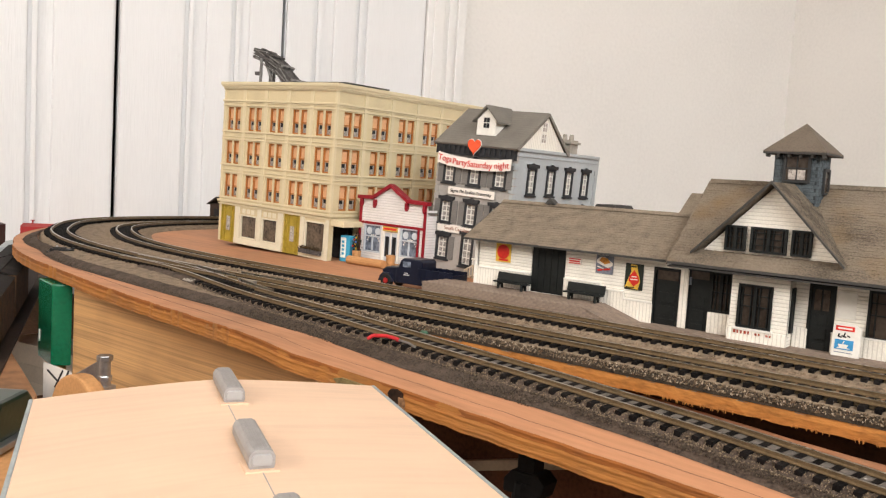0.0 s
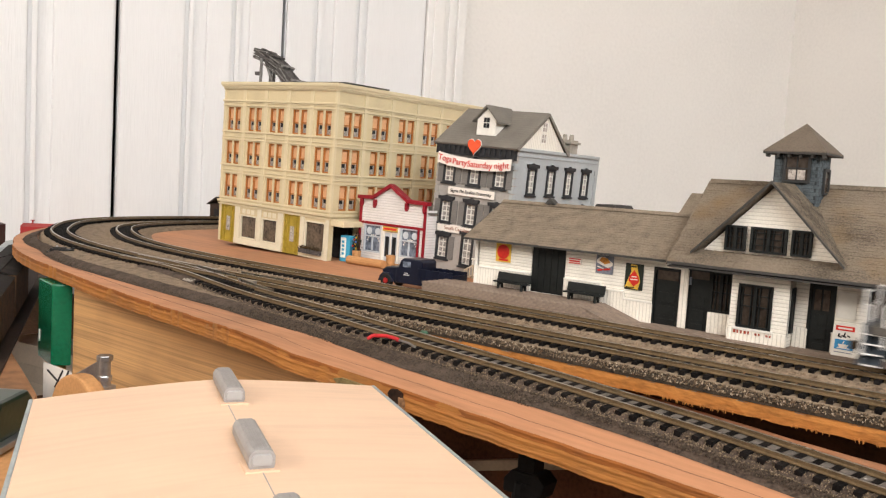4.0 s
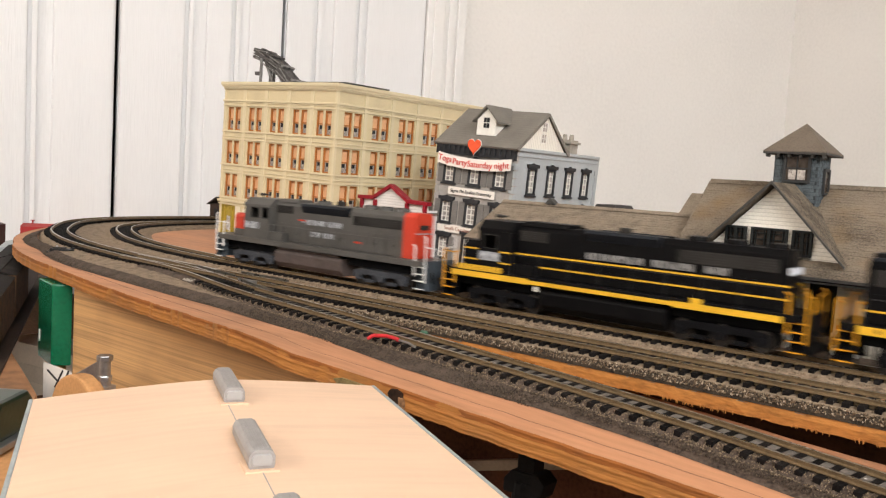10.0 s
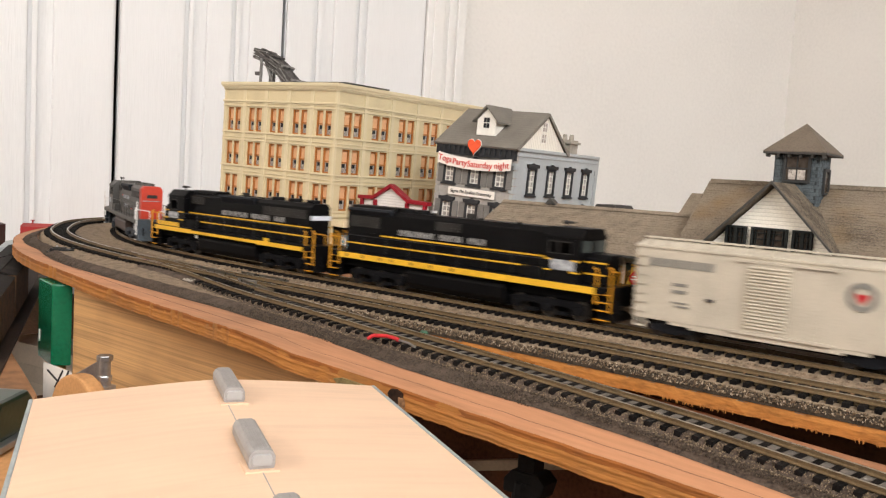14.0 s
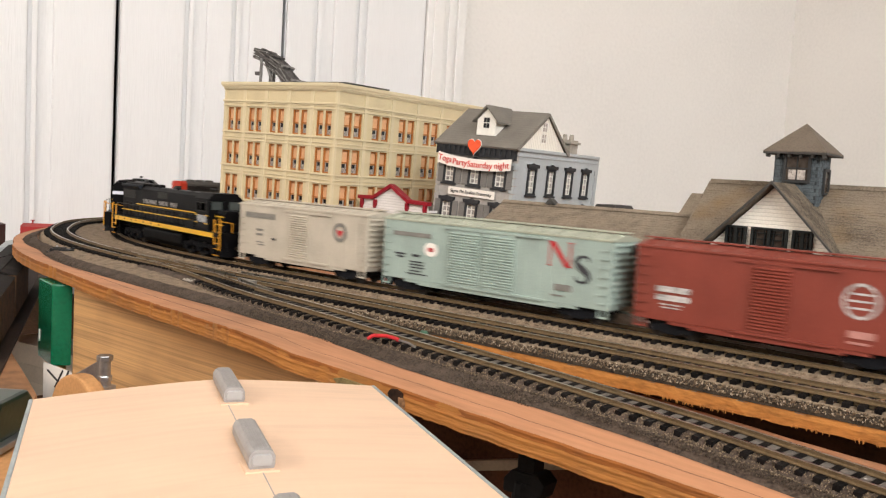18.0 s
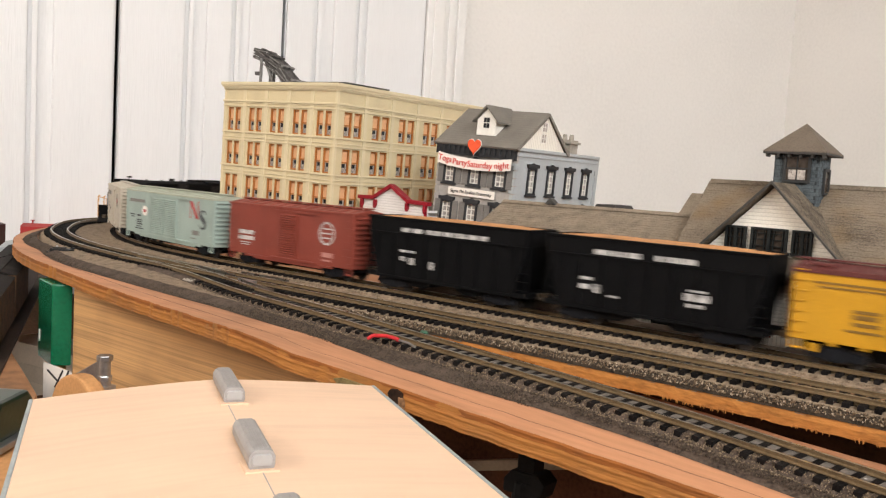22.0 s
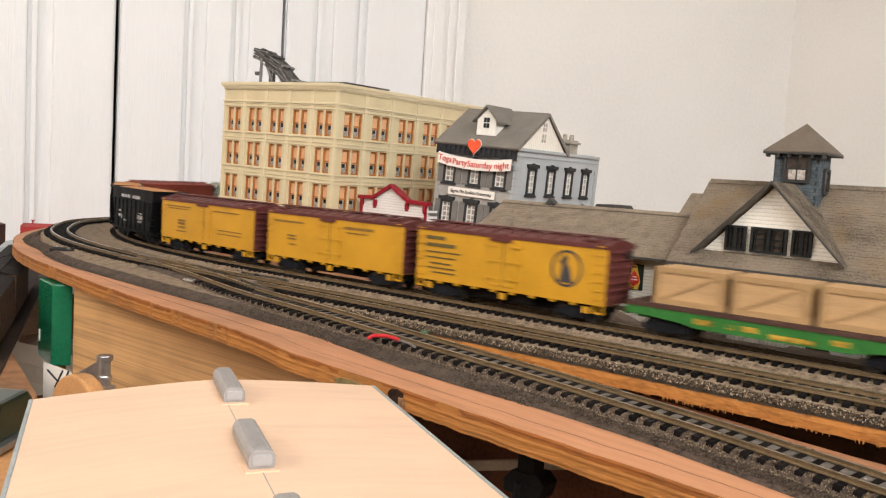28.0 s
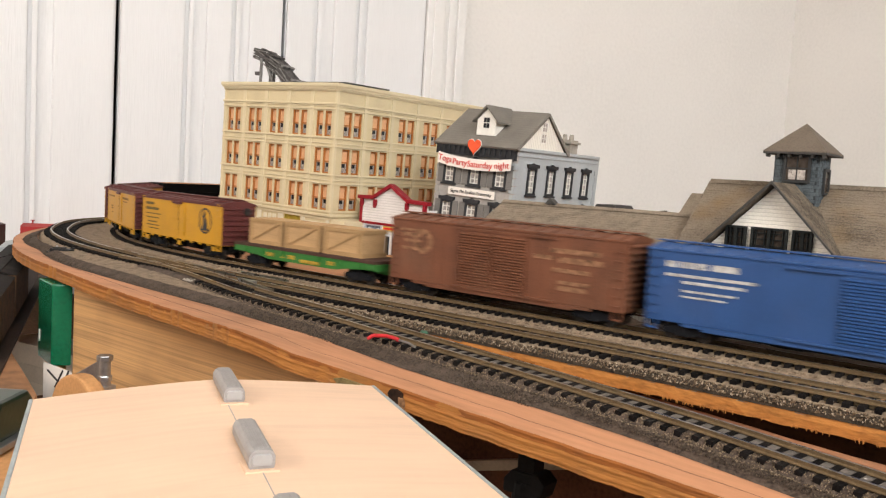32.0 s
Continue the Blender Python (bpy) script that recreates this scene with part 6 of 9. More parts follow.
for y in (-0.0105, 0.0095):
    part("bed_side", G().box(0.0065, 0.040, y, y + 0.001, 0.0082, 0.0185), NAVY, tk, bevel=0.0002)
    for k in range(6):
        part("stake", G().box(0.0075 + k * 0.0061, 0.0090 + k * 0.0061, y - 0.0003, y + 0.0013, 0.0082, 0.0188), NAVY, tk)
part("tailgate", G().box(0.039, 0.040, -0.0095, 0.0095, 0.0085, 0.0165).box(0.0065, 0.0075, -0.0095, 0.0095, 0.0085, 0.0185), NAVY, tk)
part("windscreen", G().prism([(-0.0134, 0.0186), (-0.0112, 0.0232), (-0.0115, 0.0233), (-0.0137, 0.0187)], -0.0075, 0.0075, "y"), SHOPGLASS, tk)
part("side_window", G().box(-0.0085, -0.0010, -0.0098, -0.0094, 0.0185, 0.0230), SHOPGLASS, tk)
part("bumper", G().box(-0.0345, -0.0333, -0.0085, 0.0085, 0.0045, 0.0062), DARKMETAL, tk, bevel=0.0003)
part("door_lettering", G().box(-0.0070, -0.0035, -0.0098, -0.0095, 0.0135, 0.0139).box(-0.0075, -0.002, -0.0098, -0.0095, 0.0120, 0.0126), BANNER, tk)
for x in (-0.0255, 0.0285):
    for y in (-0.0100, 0.0062):
        wh = part("wheel", G().cyl(0.0056, y, y + 0.0038, 18, axis="y", c=(x, 0.0056)), BLACK, tk, "black tyre", bevel=0.0005)
        part("rim", G().cyl(0.0023, y - 0.0003, y, 14, axis="y", c=(x, 0.0056)), TRED, wh, "red wheel disc")

# ---- the train: three locomotives and nine cars; each faces its way of travel along +x, the viewer sees its +y side ----
BLUESTEEL = mat("blue_grey_truck_plastic", (0.010, 0.011, 0.014), 0.6, var=0.25, spec=0.10)
BRASS = mat("coupler_metal", (0.10, 0.075, 0.05), 0.5, 0.6)
TW = 0.0086
WHEELM = {}


def wheelset(r):
    if r not in WHEELM:
        g = G()
        for y in (-TW, TW - 0.0026):
            g.cyl(r, y, y + 0.0026, 18, axis="y")
        g.cyl(0.0012, -TW, TW, 8, axis="y")
        WHEELM[r] = g.mesh("wheelset", STEELWHEEL)
    return WHEELM[r]


def freight_truck():
    g = G()
    for y in (-0.0122, 0.0100):
        g.prism([(-0.0135, 0.0040), (-0.0135, 0.0072), (-0.0070, 0.0085), (-0.0035, 0.0108), (0.0035, 0.0108), (0.0070, 0.0085), (0.0135, 0.0072), (0.0135, 0.0040), (0.0075, 0.0040), (0.0035, 0.0022), (-0.0035, 0.0022), (-0.0075, 0.0040)], y, y + 0.0022, "y")
        g.box(-0.0115, -0.0080, y - 0.0006, y + 0.0028, 0.0034, 0.0066).box(0.0080, 0.0115, y - 0.0006, y + 0.0028, 0.0034, 0.0066).box(-0.002, 0.002, y - 0.0006, y + 0.0028, 0.003, 0.0085)
    g.box(-0.0035, 0.0035, -0.0100, 0.0100, 0.0060, 0.0095)
    return g.mesh("truck", BLUESTEEL, 0.0004)


def loco_truck():
    g = G()
    for y in (-0.0128, 0.0104):
        g.prism([(-0.026, 0.0055), (-0.026, 0.0105), (-0.018, 0.0118), (0.018, 0.0118), (0.026, 0.0105), (0.026, 0.0055), (0.020, 0.0050), (0.016, 0.0078), (0.005, 0.0078), (0.003, 0.0050), (-0.003, 0.0050), (-0.005, 0.0078), (-0.016, 0.0078), (-0.020, 0.0050)], y, y + 0.0024, "y")
        for x in (-0.022, 0, 0.022):
            g.box(x - 0.0028, x + 0.0028, y - 0.0008, y + 0.0032, 0.0040, 0.0085)
        for x in (-0.011, 0.011):
            g.cyl(0.0016, y - 0.001, y + 0.003, 8, axis="y", c=(x, 0.0095))
            g.box(x - 0.004, x + 0.004, y - 0.0004, y + 0.0026, 0.0025, 0.0048)
    g.box(-0.020, 0.020, -0.0104, 0.0104, 0.0075, 0.0110).box(-0.027, 0.027, -0.0056, 0.0056, 0.0026, 0.0140)
    return g.mesh("truck", BLUESTEEL, 0.0004)


FTRUCK, LTRUCK = freight_truck(), loco_truck()
GREYTRUCK = loco_truck()
GREYTRUCK.materials[0] = mat("grey_blue_truck_plastic", (0.042, 0.046, 0.054), 0.6, var=0.25)
BLACKTRUCK = loco_truck()
BLACKTRUCK.materials[0] = mat("black_truck_plastic", (0.006, 0.006, 0.007), 0.6, var=0.25, spec=0.06)
COUPLER = G().box(-0.0010, 0.0062, -0.0012, 0.0012, 0.0095, 0.0120).box(0.0045, 0.0078, -0.0022, 0.0022, 0.0088, 0.0128).mesh("coupler", BRASS, 0.0004)
TRAIN = []  # (thing, distance of its middle behind the train's front, half its truck spacing, its trucks)


def running_gear(car, half, loco=False, length=0.14):
    trucks = []
    for s in (1, -1):
        t = part("truck", {"grey": GREYTRUCK, "black": BLACKTRUCK}[loco] if loco else FTRUCK, None, car, "truck side frames", at=pose(s * half, 0, 0))
        r = 0.0060 if loco else 0.0049
        for x in ((-0.022, 0, 0.022) if loco else (-0.0098, 0.0098)):
            part("wheelset", wheelset(r), None, t, "steel wheels", at=pose(x, 0, r))
        trucks.append((t, s * half))
    for s in (1, -1):
        part("coupler", COUPLER, None, car, at=pose(s * (length / 2 - 0.0005), 0, 0, 0, 0, 0 if s > 0 else 180))
    return trucks


def add_car(name, label, category, start, length, inset, loco=False):
    car = thing(name, label, category, group="the train")
    half = length / 2 - inset
    tr = running_gear(car, half, loco, length)
    TRAIN.append((car, start + length / 2, half, tr))
    return car


def both(fn):
    """Calls fn for each side of a car with a turn that carries +y side coordinates there."""
    for s in (0, 180):
        fn(pose(0, 0, 0, 0, 0, s))


def bars(parent, material, rects, y, name="lettering"):
    """Unreadable lettering as bars on the viewer's side: (x from the front end, z, width, height)."""
    for x, z, w, h in rects:
        part(name, G().box(x - w, x, y, y + 0.00012, z, z + h), material, parent)


HALFW = 0.0165
CARUNDER = mat("car_underframe_black", (0.010, 0.009, 0.009), 0.75, var=0.3, spec=0.06)


def boxcar(name, label, start, L, paint, roofpaint, zb=0.0100, zt=0.0510, doorx=(0.012, -0.012), doors=1, ribs=10, reefer=False, endpaint=None, fascia=None):
    car = add_car(name, label, "boxcar" if not reefer else "refrigerator car", start, L, 0.0225)
    h = L / 2
    part("body", G().box(-h + 0.0008, h - 0.0008, -HALFW, HALFW, zb, zt), paint, car, bevel=0.0005)
    rz = 0.0028
    part("roof", G().prism([(-HALFW - 0.0006, zt - 0.0012), (HALFW + 0.0006, zt - 0.0012), (HALFW + 0.0006, zt + 0.0002), (0.004, zt + rz), (-0.004, zt + rz), (-HALFW - 0.0006, zt + 0.0002)], -h, h, "x"), roofpaint, car, bevel=0.0003)
    n = int(L / 0.011)
    w = HALFW + 0.0003
    rib = G().prism([(-w, zt + 0.0001), (-0.0045, zt + rz - 0.0003), (0.0045, zt + rz - 0.0003), (w, zt + 0.0001), (w, zt + 0.0009), (0.0045, zt + rz + 0.0005), (-0.0045, zt + rz + 0.0005), (-w, zt + 0.0009)], -0.0005, 0.0005, "x").mesh("roof_rib", roofpaint)
    for k in range(n):
        part("roof_rib", rib, None, car, at=(-h + (k + 0.5) * L / n, 0, 0))
    rb = part("running_board", G().box(-h - 0.001, h + 0.001, -0.0034, -0.0012, zt + rz + 0.0009, zt + rz + 0.0016).box(-h - 0.001, h + 0.001, -0.0010, 0.0010, zt + rz + 0.0009, zt + rz + 0.0016).box(-h - 0.001, h + 0.001, 0.0012, 0.0034, zt + rz + 0.0009, zt + rz + 0.0016), roofpaint, car)
    for k in range(8):
        x = -h + 0.004 + k * (L - 0.008) / 7
        part("saddle", G().box(x - 0.0006, x + 0.0006, -0.003, 0.003, zt + rz - 0.0002, zt + rz + 0.0009), roofpaint, rb)
    ep = endpaint or paint
    for s in (1, -1):
        e = part("end", G().box(s * (h - 0.0009) - 0.0004, s * (h - 0.0009) + 0.0004, -HALFW + 0.0006, HALFW - 0.0006, zb + 0.0005, zt), ep, car)
        for k in range(ribs):
            z = zb + 0.003 + k * (zt - zb - 0.004) / ribs
            g = G().prism([(s * (h - 0.0006), z), (s * (h + 0.0009), z + 0.0010), (s * (h + 0.0009), z + 0.0016), (s * (h - 0.0006), z + 0.0026)], -HALFW + 0.0022, HALFW - 0.0022, "y")
            part("end_rib", g, ep, e)
    part("underframe", G().box(-h + 0.036, h - 0.036, -0.0045, 0.0045, 0.0042, zb).box(-h + 0.004, h - 0.004, -0.0060, 0.0060, 0.0070, zb).box(-0.016, 0.010, -0.011, -0.004, 0.0055, zb).box(-0.02, -0.006, 0.004, 0.0115, 0.0058, zb).cyl(0.0032, 0.006, 0.022, 10, axis="x", c=(0.0065, 0.0072)), CARUNDER, car)

    def side(m):
        for x in (-h + 0.0022, h - 0.0072):
            g = G()
            for k in range(7):
                z = zb + 0.0035 + k * 0.0052
                g.box(x, x + 0.0050, HALFW + 0.0006, HALFW + 0.0011, z, z + 0.0006)
                g.box(x, x + 0.0005, HALFW - 0.0002, HALFW + 0.0011, z, z + 0.0006).box(x + 0.0045, x + 0.0050, HALFW - 0.0002, HALFW + 0.0011, z, z + 0.0006)
            part("ladder", g, paint, car, at=m)
        for x in (-h + 0.0012, h - 0.0082):
            part("stirrup", G().box(x + 0.0004, x + 0.0012, HALFW - 0.0012, HALFW, zb - 0.0040, zb).box(x + 0.0058, x + 0.0066, HALFW - 0.0012, HALFW, zb - 0.0040, zb).box(x + 0.0004, x + 0.0066, HALFW - 0.0014, HALFW + 0.0002, zb - 0.0048, zb - 0.0038), paint, car, at=m)
        if reefer:
            for k in range(8):
                x = -h + 0.020 + k * (L - 0.043) / 7
                part("sill_tab", G().box(x, x + 0.0032, HALFW - 0.0012, HALFW + 0.0001, zb - 0.0014, zb + 0.0002), paint, car, at=m)
        else:
            part("side_sill", G().box(-h + 0.022, h - 0.022, HALFW - 0.0012, HALFW + 0.0001, zb - 0.0016, zb).box(-h + 0.034, h - 0.034, HALFW - 0.0012, HALFW + 0.0001, zb - 0.0028, zb - 0.0014), paint, car, at=m)
        for k in range(doors):
            a, b = (max(doorx), min(doorx)) if doors == 1 else ((0.030, 0.004) if k == 0 else (0.003, -0.023))
            a, b = (a, b)
            if reefer:
                d = part("door", G().box(b, a, HALFW, HALFW + 0.0008, zb + 0.003, zt - 0.003), paint, car, at=m, bevel=0.0002)
                part("door_gap", G().box((a + b) / 2 - 0.0002, (a + b) / 2 + 0.0002, HALFW + 0.0008, HALFW + 0.001, zb + 0.003, zt - 0.003), DARKMETAL, d)
                for z in (zb + 0.007, (zb + zt) / 2, zt - 0.008):
                    part("hinge", G().box(b - 0.003, b + 0.007, HALFW + 0.0008, HALFW + 0.0015, z, z + 0.0012), paint, d)
                    part("hinge", G().box(a - 0.007, a + 0.003, HALFW + 0.0008, HALFW + 0.0015, z, z + 0.0012), paint, d)
            else:
                d = part("door", G().box(b, a, HALFW, HALFW + 0.0010, zb + 0.0015, zt - 0.0035), paint, car, at=m, bevel=0.0002)
                g = G()
                nr = 19
                for j in range(nr):
                    z = zb + 0.003 + j * (zt - zb - 0.008) / nr
                    g.prism([(HALFW + 0.001, z), (HALFW + 0.0018, z + 0.0005), (HALFW + 0.0018, z + 0.0009), (HALFW + 0.001, z + 0.0014)], b + 0.001, a - 0.001, "x")
                part("door_ribs", g, paint, d)
        if not reefer:
            for z0, z1 in ((zt - 0.0036, zt - 0.0022), (zb, zb + 0.0014)):
                part("door_track", G().box(-0.034 if doors == 1 else -0.045, 0.016 if doors == 1 else 0.034, HALFW, HALFW + 0.0015, z0, z1), paint, car, at=m)
            x = -h + 0.0105
            while x < h - 0.009:
                part("panel_seam", G().box(x, x + 0.0003, HALFW, HALFW + 0.00015, zb + 0.001, zt - 0.002), paint, car, at=m)
                x += 0.0095
    both(side)
    if reefer:
        part("fascia", G().box(-h, h, HALFW, HALFW + 0.0007, zt - 0.0022, zt).box(-h, h, -HALFW - 0.0007, -HALFW, zt - 0.0022, zt), roofpaint, car)
        part("door_hood", G().box(-0.006, 0.010, HALFW + 0.0007, HALFW + 0.0026, zt - 0.0042, zt - 0.0022), roofpaint, car)
        for x in (-h + 0.014, h - 0.014):
            for y in (-0.0095, 0.0095):
                part("ice_hatch", G().box(x - 0.005, x + 0.005, y - 0.0042, y + 0.0042, zt + 0.0012, zt + 0.0030), roofpaint, car, bevel=0.0004)
    part("brake_wheel", G().cyl(0.0034, -0.0006, 0.0, 14, axis="x", c=(0, 0)), DARKMETAL, car, at=pose(-h - 0.0012, -0.007, zt - 0.006))
    return car


def paintm(name, c, rough=0.45, var=0.10, dirt=0.10, spec=0.3):
    return mat(name, c, rough, var=var, scale=45, grain=1100, bump=0.08, dirt=dirt, spec=spec)


# locomotives; u runs back from the end that leads, in metres
def shell_side(u0, u1, z0, z1, holes, h, y):
    """One cab side with its window openings, y its outer face."""
    t = 0.0007
    g = wall(u1 - u0, z1 - z0, t, [(u1 - b, u1 - a, c - z0, d - z0) for a, b, c, d in holes])
    return g, pose(h - u1, y - t if y > 0 else y, z0)


def loco(label, start, L, paint, p, gear="black", stripes=None, rails=None, ends=None):
    car = add_car("locomotive", label, "locomotive", start, L, p["inset"], gear)
    h = L / 2
    B = lambda g, u0, u1, y0, y1, z0, z1: g.box(h - u1, h - u0, y0, y1, z0, z1)
    P = lambda pts, u0, u1: G().prism(pts, h - u1, h - u0, "x")
    FZ0, FZ1, HT, HY = 0.0193, 0.0234, 0.0552, 0.0098
    low = ends or paint
    part("frame", B(G(), 0.0045, L - 0.0045, -0.0170, 0.0170, FZ0, FZ1), paint, car, bevel=0.0004)
    part("centre_sill", B(G(), 0.004, L - 0.004, -0.0075, 0.0075, 0.0125, FZ0), UNDERBLACK, car)
    for e in (0, 1):
        u0, u1 = (0.0008, 0.0034) if e == 0 else (L - 0.0034, L - 0.0008)
        part("pilot", B(G(), u0, u1, -0.0160, 0.0160, 0.0085, FZ1 + 0.0004), low, car, bevel=0.0004)
        s = 1 if e == 0 else -1
        x = s * (h - 0.0008)
        part("snow_plough", G().prism([(x, 0.0095), (x + s * 0.0022, 0.0035), (x - s * 0.0010, 0.0035), (x - s * 0.0022, 0.0095)], -0.0150, 0.0150, "y"), low, car)
        part("end_platform", B(G(), 0.0034 if e == 0 else L - 0.0150, 0.0150 if e == 0 else L - 0.0034, -0.0150, 0.0150, FZ0 + 0.001, FZ1 + 0.0002), paint, car)
        for y in (-0.0105, 0.0105):
            part("brake_hose", G().bar((s * (h + 0.0006), y, 0.0160), (s * (h + 0.0022), y, 0.0085), 0.0006, 6), UNDERBLACK, car)
    t0, t1 = p["tank"]
    part("fuel_tank", P([(-0.0135, 0.0165), (-0.0148, 0.0145), (-0.0142, 0.0072), (-0.0105, 0.0032), (0.0105, 0.0032), (0.0142, 0.0072), (0.0148, 0.0145), (0.0135, 0.0165)], t0, t1), TANKGREY if stripes is None else paint, car, bevel=0.0007)
    for s in (1, -1):
        part("air_tank", G().cyl(0.0019, h - t1 + 0.004, h - t0 - 0.004, 10, axis="x", c=(s * 0.0128, 0.0184)), TANKGREY if stripes is None else paint, car, "air reservoir over the fuel tank")
    # long hood with doors, panels and grilles
    a, b = p["hood"]
    part("long_hood", P([(-HY, FZ1), (HY, FZ1), (HY, HT - 0.0030), (HY - 0.0028, HT), (-HY + 0.0028, HT), (-HY, HT - 0.0030)], a, b), paint, car, bevel=0.0004)
    for s in (1, -1):
        y0, y1 = sorted((s * HY, s * (HY + 0.0004)))
        u = a + 0.004
        while u < b - 0.010:
            part("hood_door", B(G(), u, u + 0.0082, y0, y1, FZ1 + 0.0010, 0.0382), paint, car)
            if int(u * 1000) % 2:
                part("door_latch", B(G(), u + 0.0070, u + 0.0076, *sorted((s * (HY + 0.0004), s * (HY + 0.0008))), 0.0300, 0.0318), DARKMETAL, car)
            u += 0.0091
        for u0, u1, z0, z1 in p["grilles"]:
            g = B(G(), u0, u1, *sorted((s * HY, s * (HY + 0.00035))), z0, z1)
            n = int((z1 - z0) / 0.0012)
            for k in range(n):
                z = z0 + (k + 0.3) * (z1 - z0) / n
                B(g, u0 + 0.0006, u1 - 0.0006, *sorted((s * HY, s * (HY + 0.0007))), z, z + 0.0005)
            part("grille", g, DARKMETAL, car, "dark louvred grille")
        for u0, u1, z0, z1 in p["flares"]:
            part("intake_flare", P([(s * (HY - 0.001), z0), (s * (HY + 0.0034), z1 - 0.0016), (s * (HY + 0.0026), z1), (s * (HY - 0.003), z1)], u0, u1), FLAREDARK, car, "dark flared air intake", bevel=0.0003)
    for u0, u1, z in p["humps"]:
        part("roof_hump", P([(-0.0088, HT - 0.0006), (0.0088, HT - 0.0006), (0.0072, z), (-0.0072, z)], u0, u1), paint, car, bevel=0.0008)
    for u in p["fans"]:
        fn = part("roof_fan", G().cyl(0.0064, HT - 0.0003, HT + 0.0024, 20, c=(h - u, 0), r2=0.0060), paint, car, "roof cooling fan")
        part("fan_grid", G().cyl(0.0048, HT + 0.0024, HT + 0.0027, 16, c=(h - u, 0)), DARKMETAL, fn)
    for u in p["stacks"]:
        part("exhaust", B(G(), u, u + 0.006, -0.0022, 0.0022, HT - 0.0002, HT + 0.0034), DARKMETAL, car, bevel=0.0004)
    for u in p["eyes"]:
        part("lifting_eye", B(G(), u, u + 0.0022, 0.0052, 0.0066, HT - 0.0006, HT + 0.0014), paint, car)
    # cab: a shell with windows on both sides
    c0, c1 = p["cab"]
    cab = part("cab", B(G(), c0, c0 + 0.0008, -0.0155, 0.0155, FZ1, 0.0500), paint, car, "cab with side windows")
    part("cab_rear", B(G(), c1 - 0.0008, c1, -0.0155, 0.0155, FZ1, 0.0500), paint, cab)
    part("cab_roof", P([(-0.0164, 0.0492), (0.0164, 0.0492), (0.0164, 0.0512), (0.0112, 0.0562), (-0.0112, 0.0562), (-0.0164, 0.0512)], c0 - 0.0012, c1 + 0.0006), paint, cab, bevel=0.0005)
    for s in (1, -1):
        g, m = shell_side(c0, c1, FZ1, 0.0493, p["windows"], h, s * 0.0162)
        part("cab_side", g, paint, cab, at=m)
        for u0, u1, z0, z1 in p["windows"]:
            y = s * 0.0163
            part("window_frame", ring(h - u1 - 0.0004, h - u0 + 0.0004, z0 - 0.0004, z1 + 0.0004, 0.0006, *sorted((y, y - s * 0.0004))), DARKMETAL, cab)
    fu = c0 if p["nose"][0] < c0 else c1
    d = -0.0004 if fu == c0 else 0.0004
    for y in (-0.0085, 0.0085):
        part("windscreen", B(G(), *sorted((fu, fu + d)), y - 0.0050, y + 0.0050, 0.0420, 0.0490), CABGLASS, cab, "dark windscreen")
    part("seat", B(G(), c0 + 0.009, c0 + 0.013, 0.004, 0.010, FZ1, 0.0400), BLUEGREY, cab)
    n0, n1 = p["nose"]
    part("nose", P([(-0.0092, FZ1), (0.0092, FZ1), (0.0092, 0.0392), (0.0068, 0.0418), (-0.0068, 0.0418), (-0.0092, 0.0392)], n0, n1), paint, car, bevel=0.0009)
    for uu in p["lights"]:
        for y in (-0.0016, 0.0016):
            part("headlight", G().cyl(0.0013, -0.0004, 0.0004, 10, axis="x"), WHITE, car, "pale headlight", at=pose(h - uu[0], y, uu[1]))
    part("horn", G().bar((h - c0 - 0.008, 0.004, 0.0560), (h - c0 - 0.008, 0.004, 0.0588), 0.0005).cyl(0.0005, 0, 0.0075, 8, axis="x", c=(0.004, 0.0590), r2=0.0013, m=pose(h - c0 - 0.012, 0, 0)).cyl(0.0005, 0, 0.0060, 8, axis="x", c=(0.002, 0.0590), r2=0.0011, m=pose(h - c0 - 0.012, 0, 0)).box(h - c0 - 0.0085, h - c0 - 0.0075, 0.0015, 0.0045, 0.0585, 0.0592), DARKMETAL, car)
    for s in (1, -1):
        part("battery_box", B(G(), *p["battery"], *sorted((s * 0.0100, s * 0.0158)), FZ1, FZ1 + 0.0070), paint, car, bevel=0.0003)
        # walkway handrail on its stanchions
        y = s * 0.0164
        g = G()
        k0, k1 = a + 0.002, b - 0.002
        for k in range(9):
            u = k0 + k * (k1 - k0) / 8
            g.bar((h - u, y, FZ1 - 0.001), (h - u, y, 0.0362), 0.00030, 5)
        g.bar((h - k0, y, 0.0362), (h - k1, y, 0.0362), 0.00032, 5)
        part("handrail", g, paint if stripes is None else BLACK, car)
        for u0, u1, sgn in ((0.0012, 0.0106, 1), (L - 0.0106, L - 0.0012, -1)):
            y = s * 0.0163
            out, inn = (u0, u1) if sgn > 0 else (u1, u0)
            for u, zt, zb in ((out, 0.0400 if stripes is None else 0.0345, 0.0090), (inn, 0.0335, 0.0130)):
                g = G().bar((h - u, y, zb), (h - u, y, zt), 0.00062, 6)
                g.bar((h - u, y, zt), (h - u - sgn * 0.0020, y - s * 0.0004, zt + 0.0010), 0.0006, 6)
                part("grab_rail", g, rails or paint, car, "bright end handrail")
            for z in (0.0046, 0.0100, 0.0148, 0.0196):
                st = part("step", B(G(), u0, u1, *sorted((s * 0.0118, y)), z - 0.0006, z), low, car)
                part("step_edge", B(G(), u0 + 0.0006, u1 - 0.0006, *sorted((y, y + s * 0.0004)), z - 0.0005, z + 0.0002), rails or paint, st)
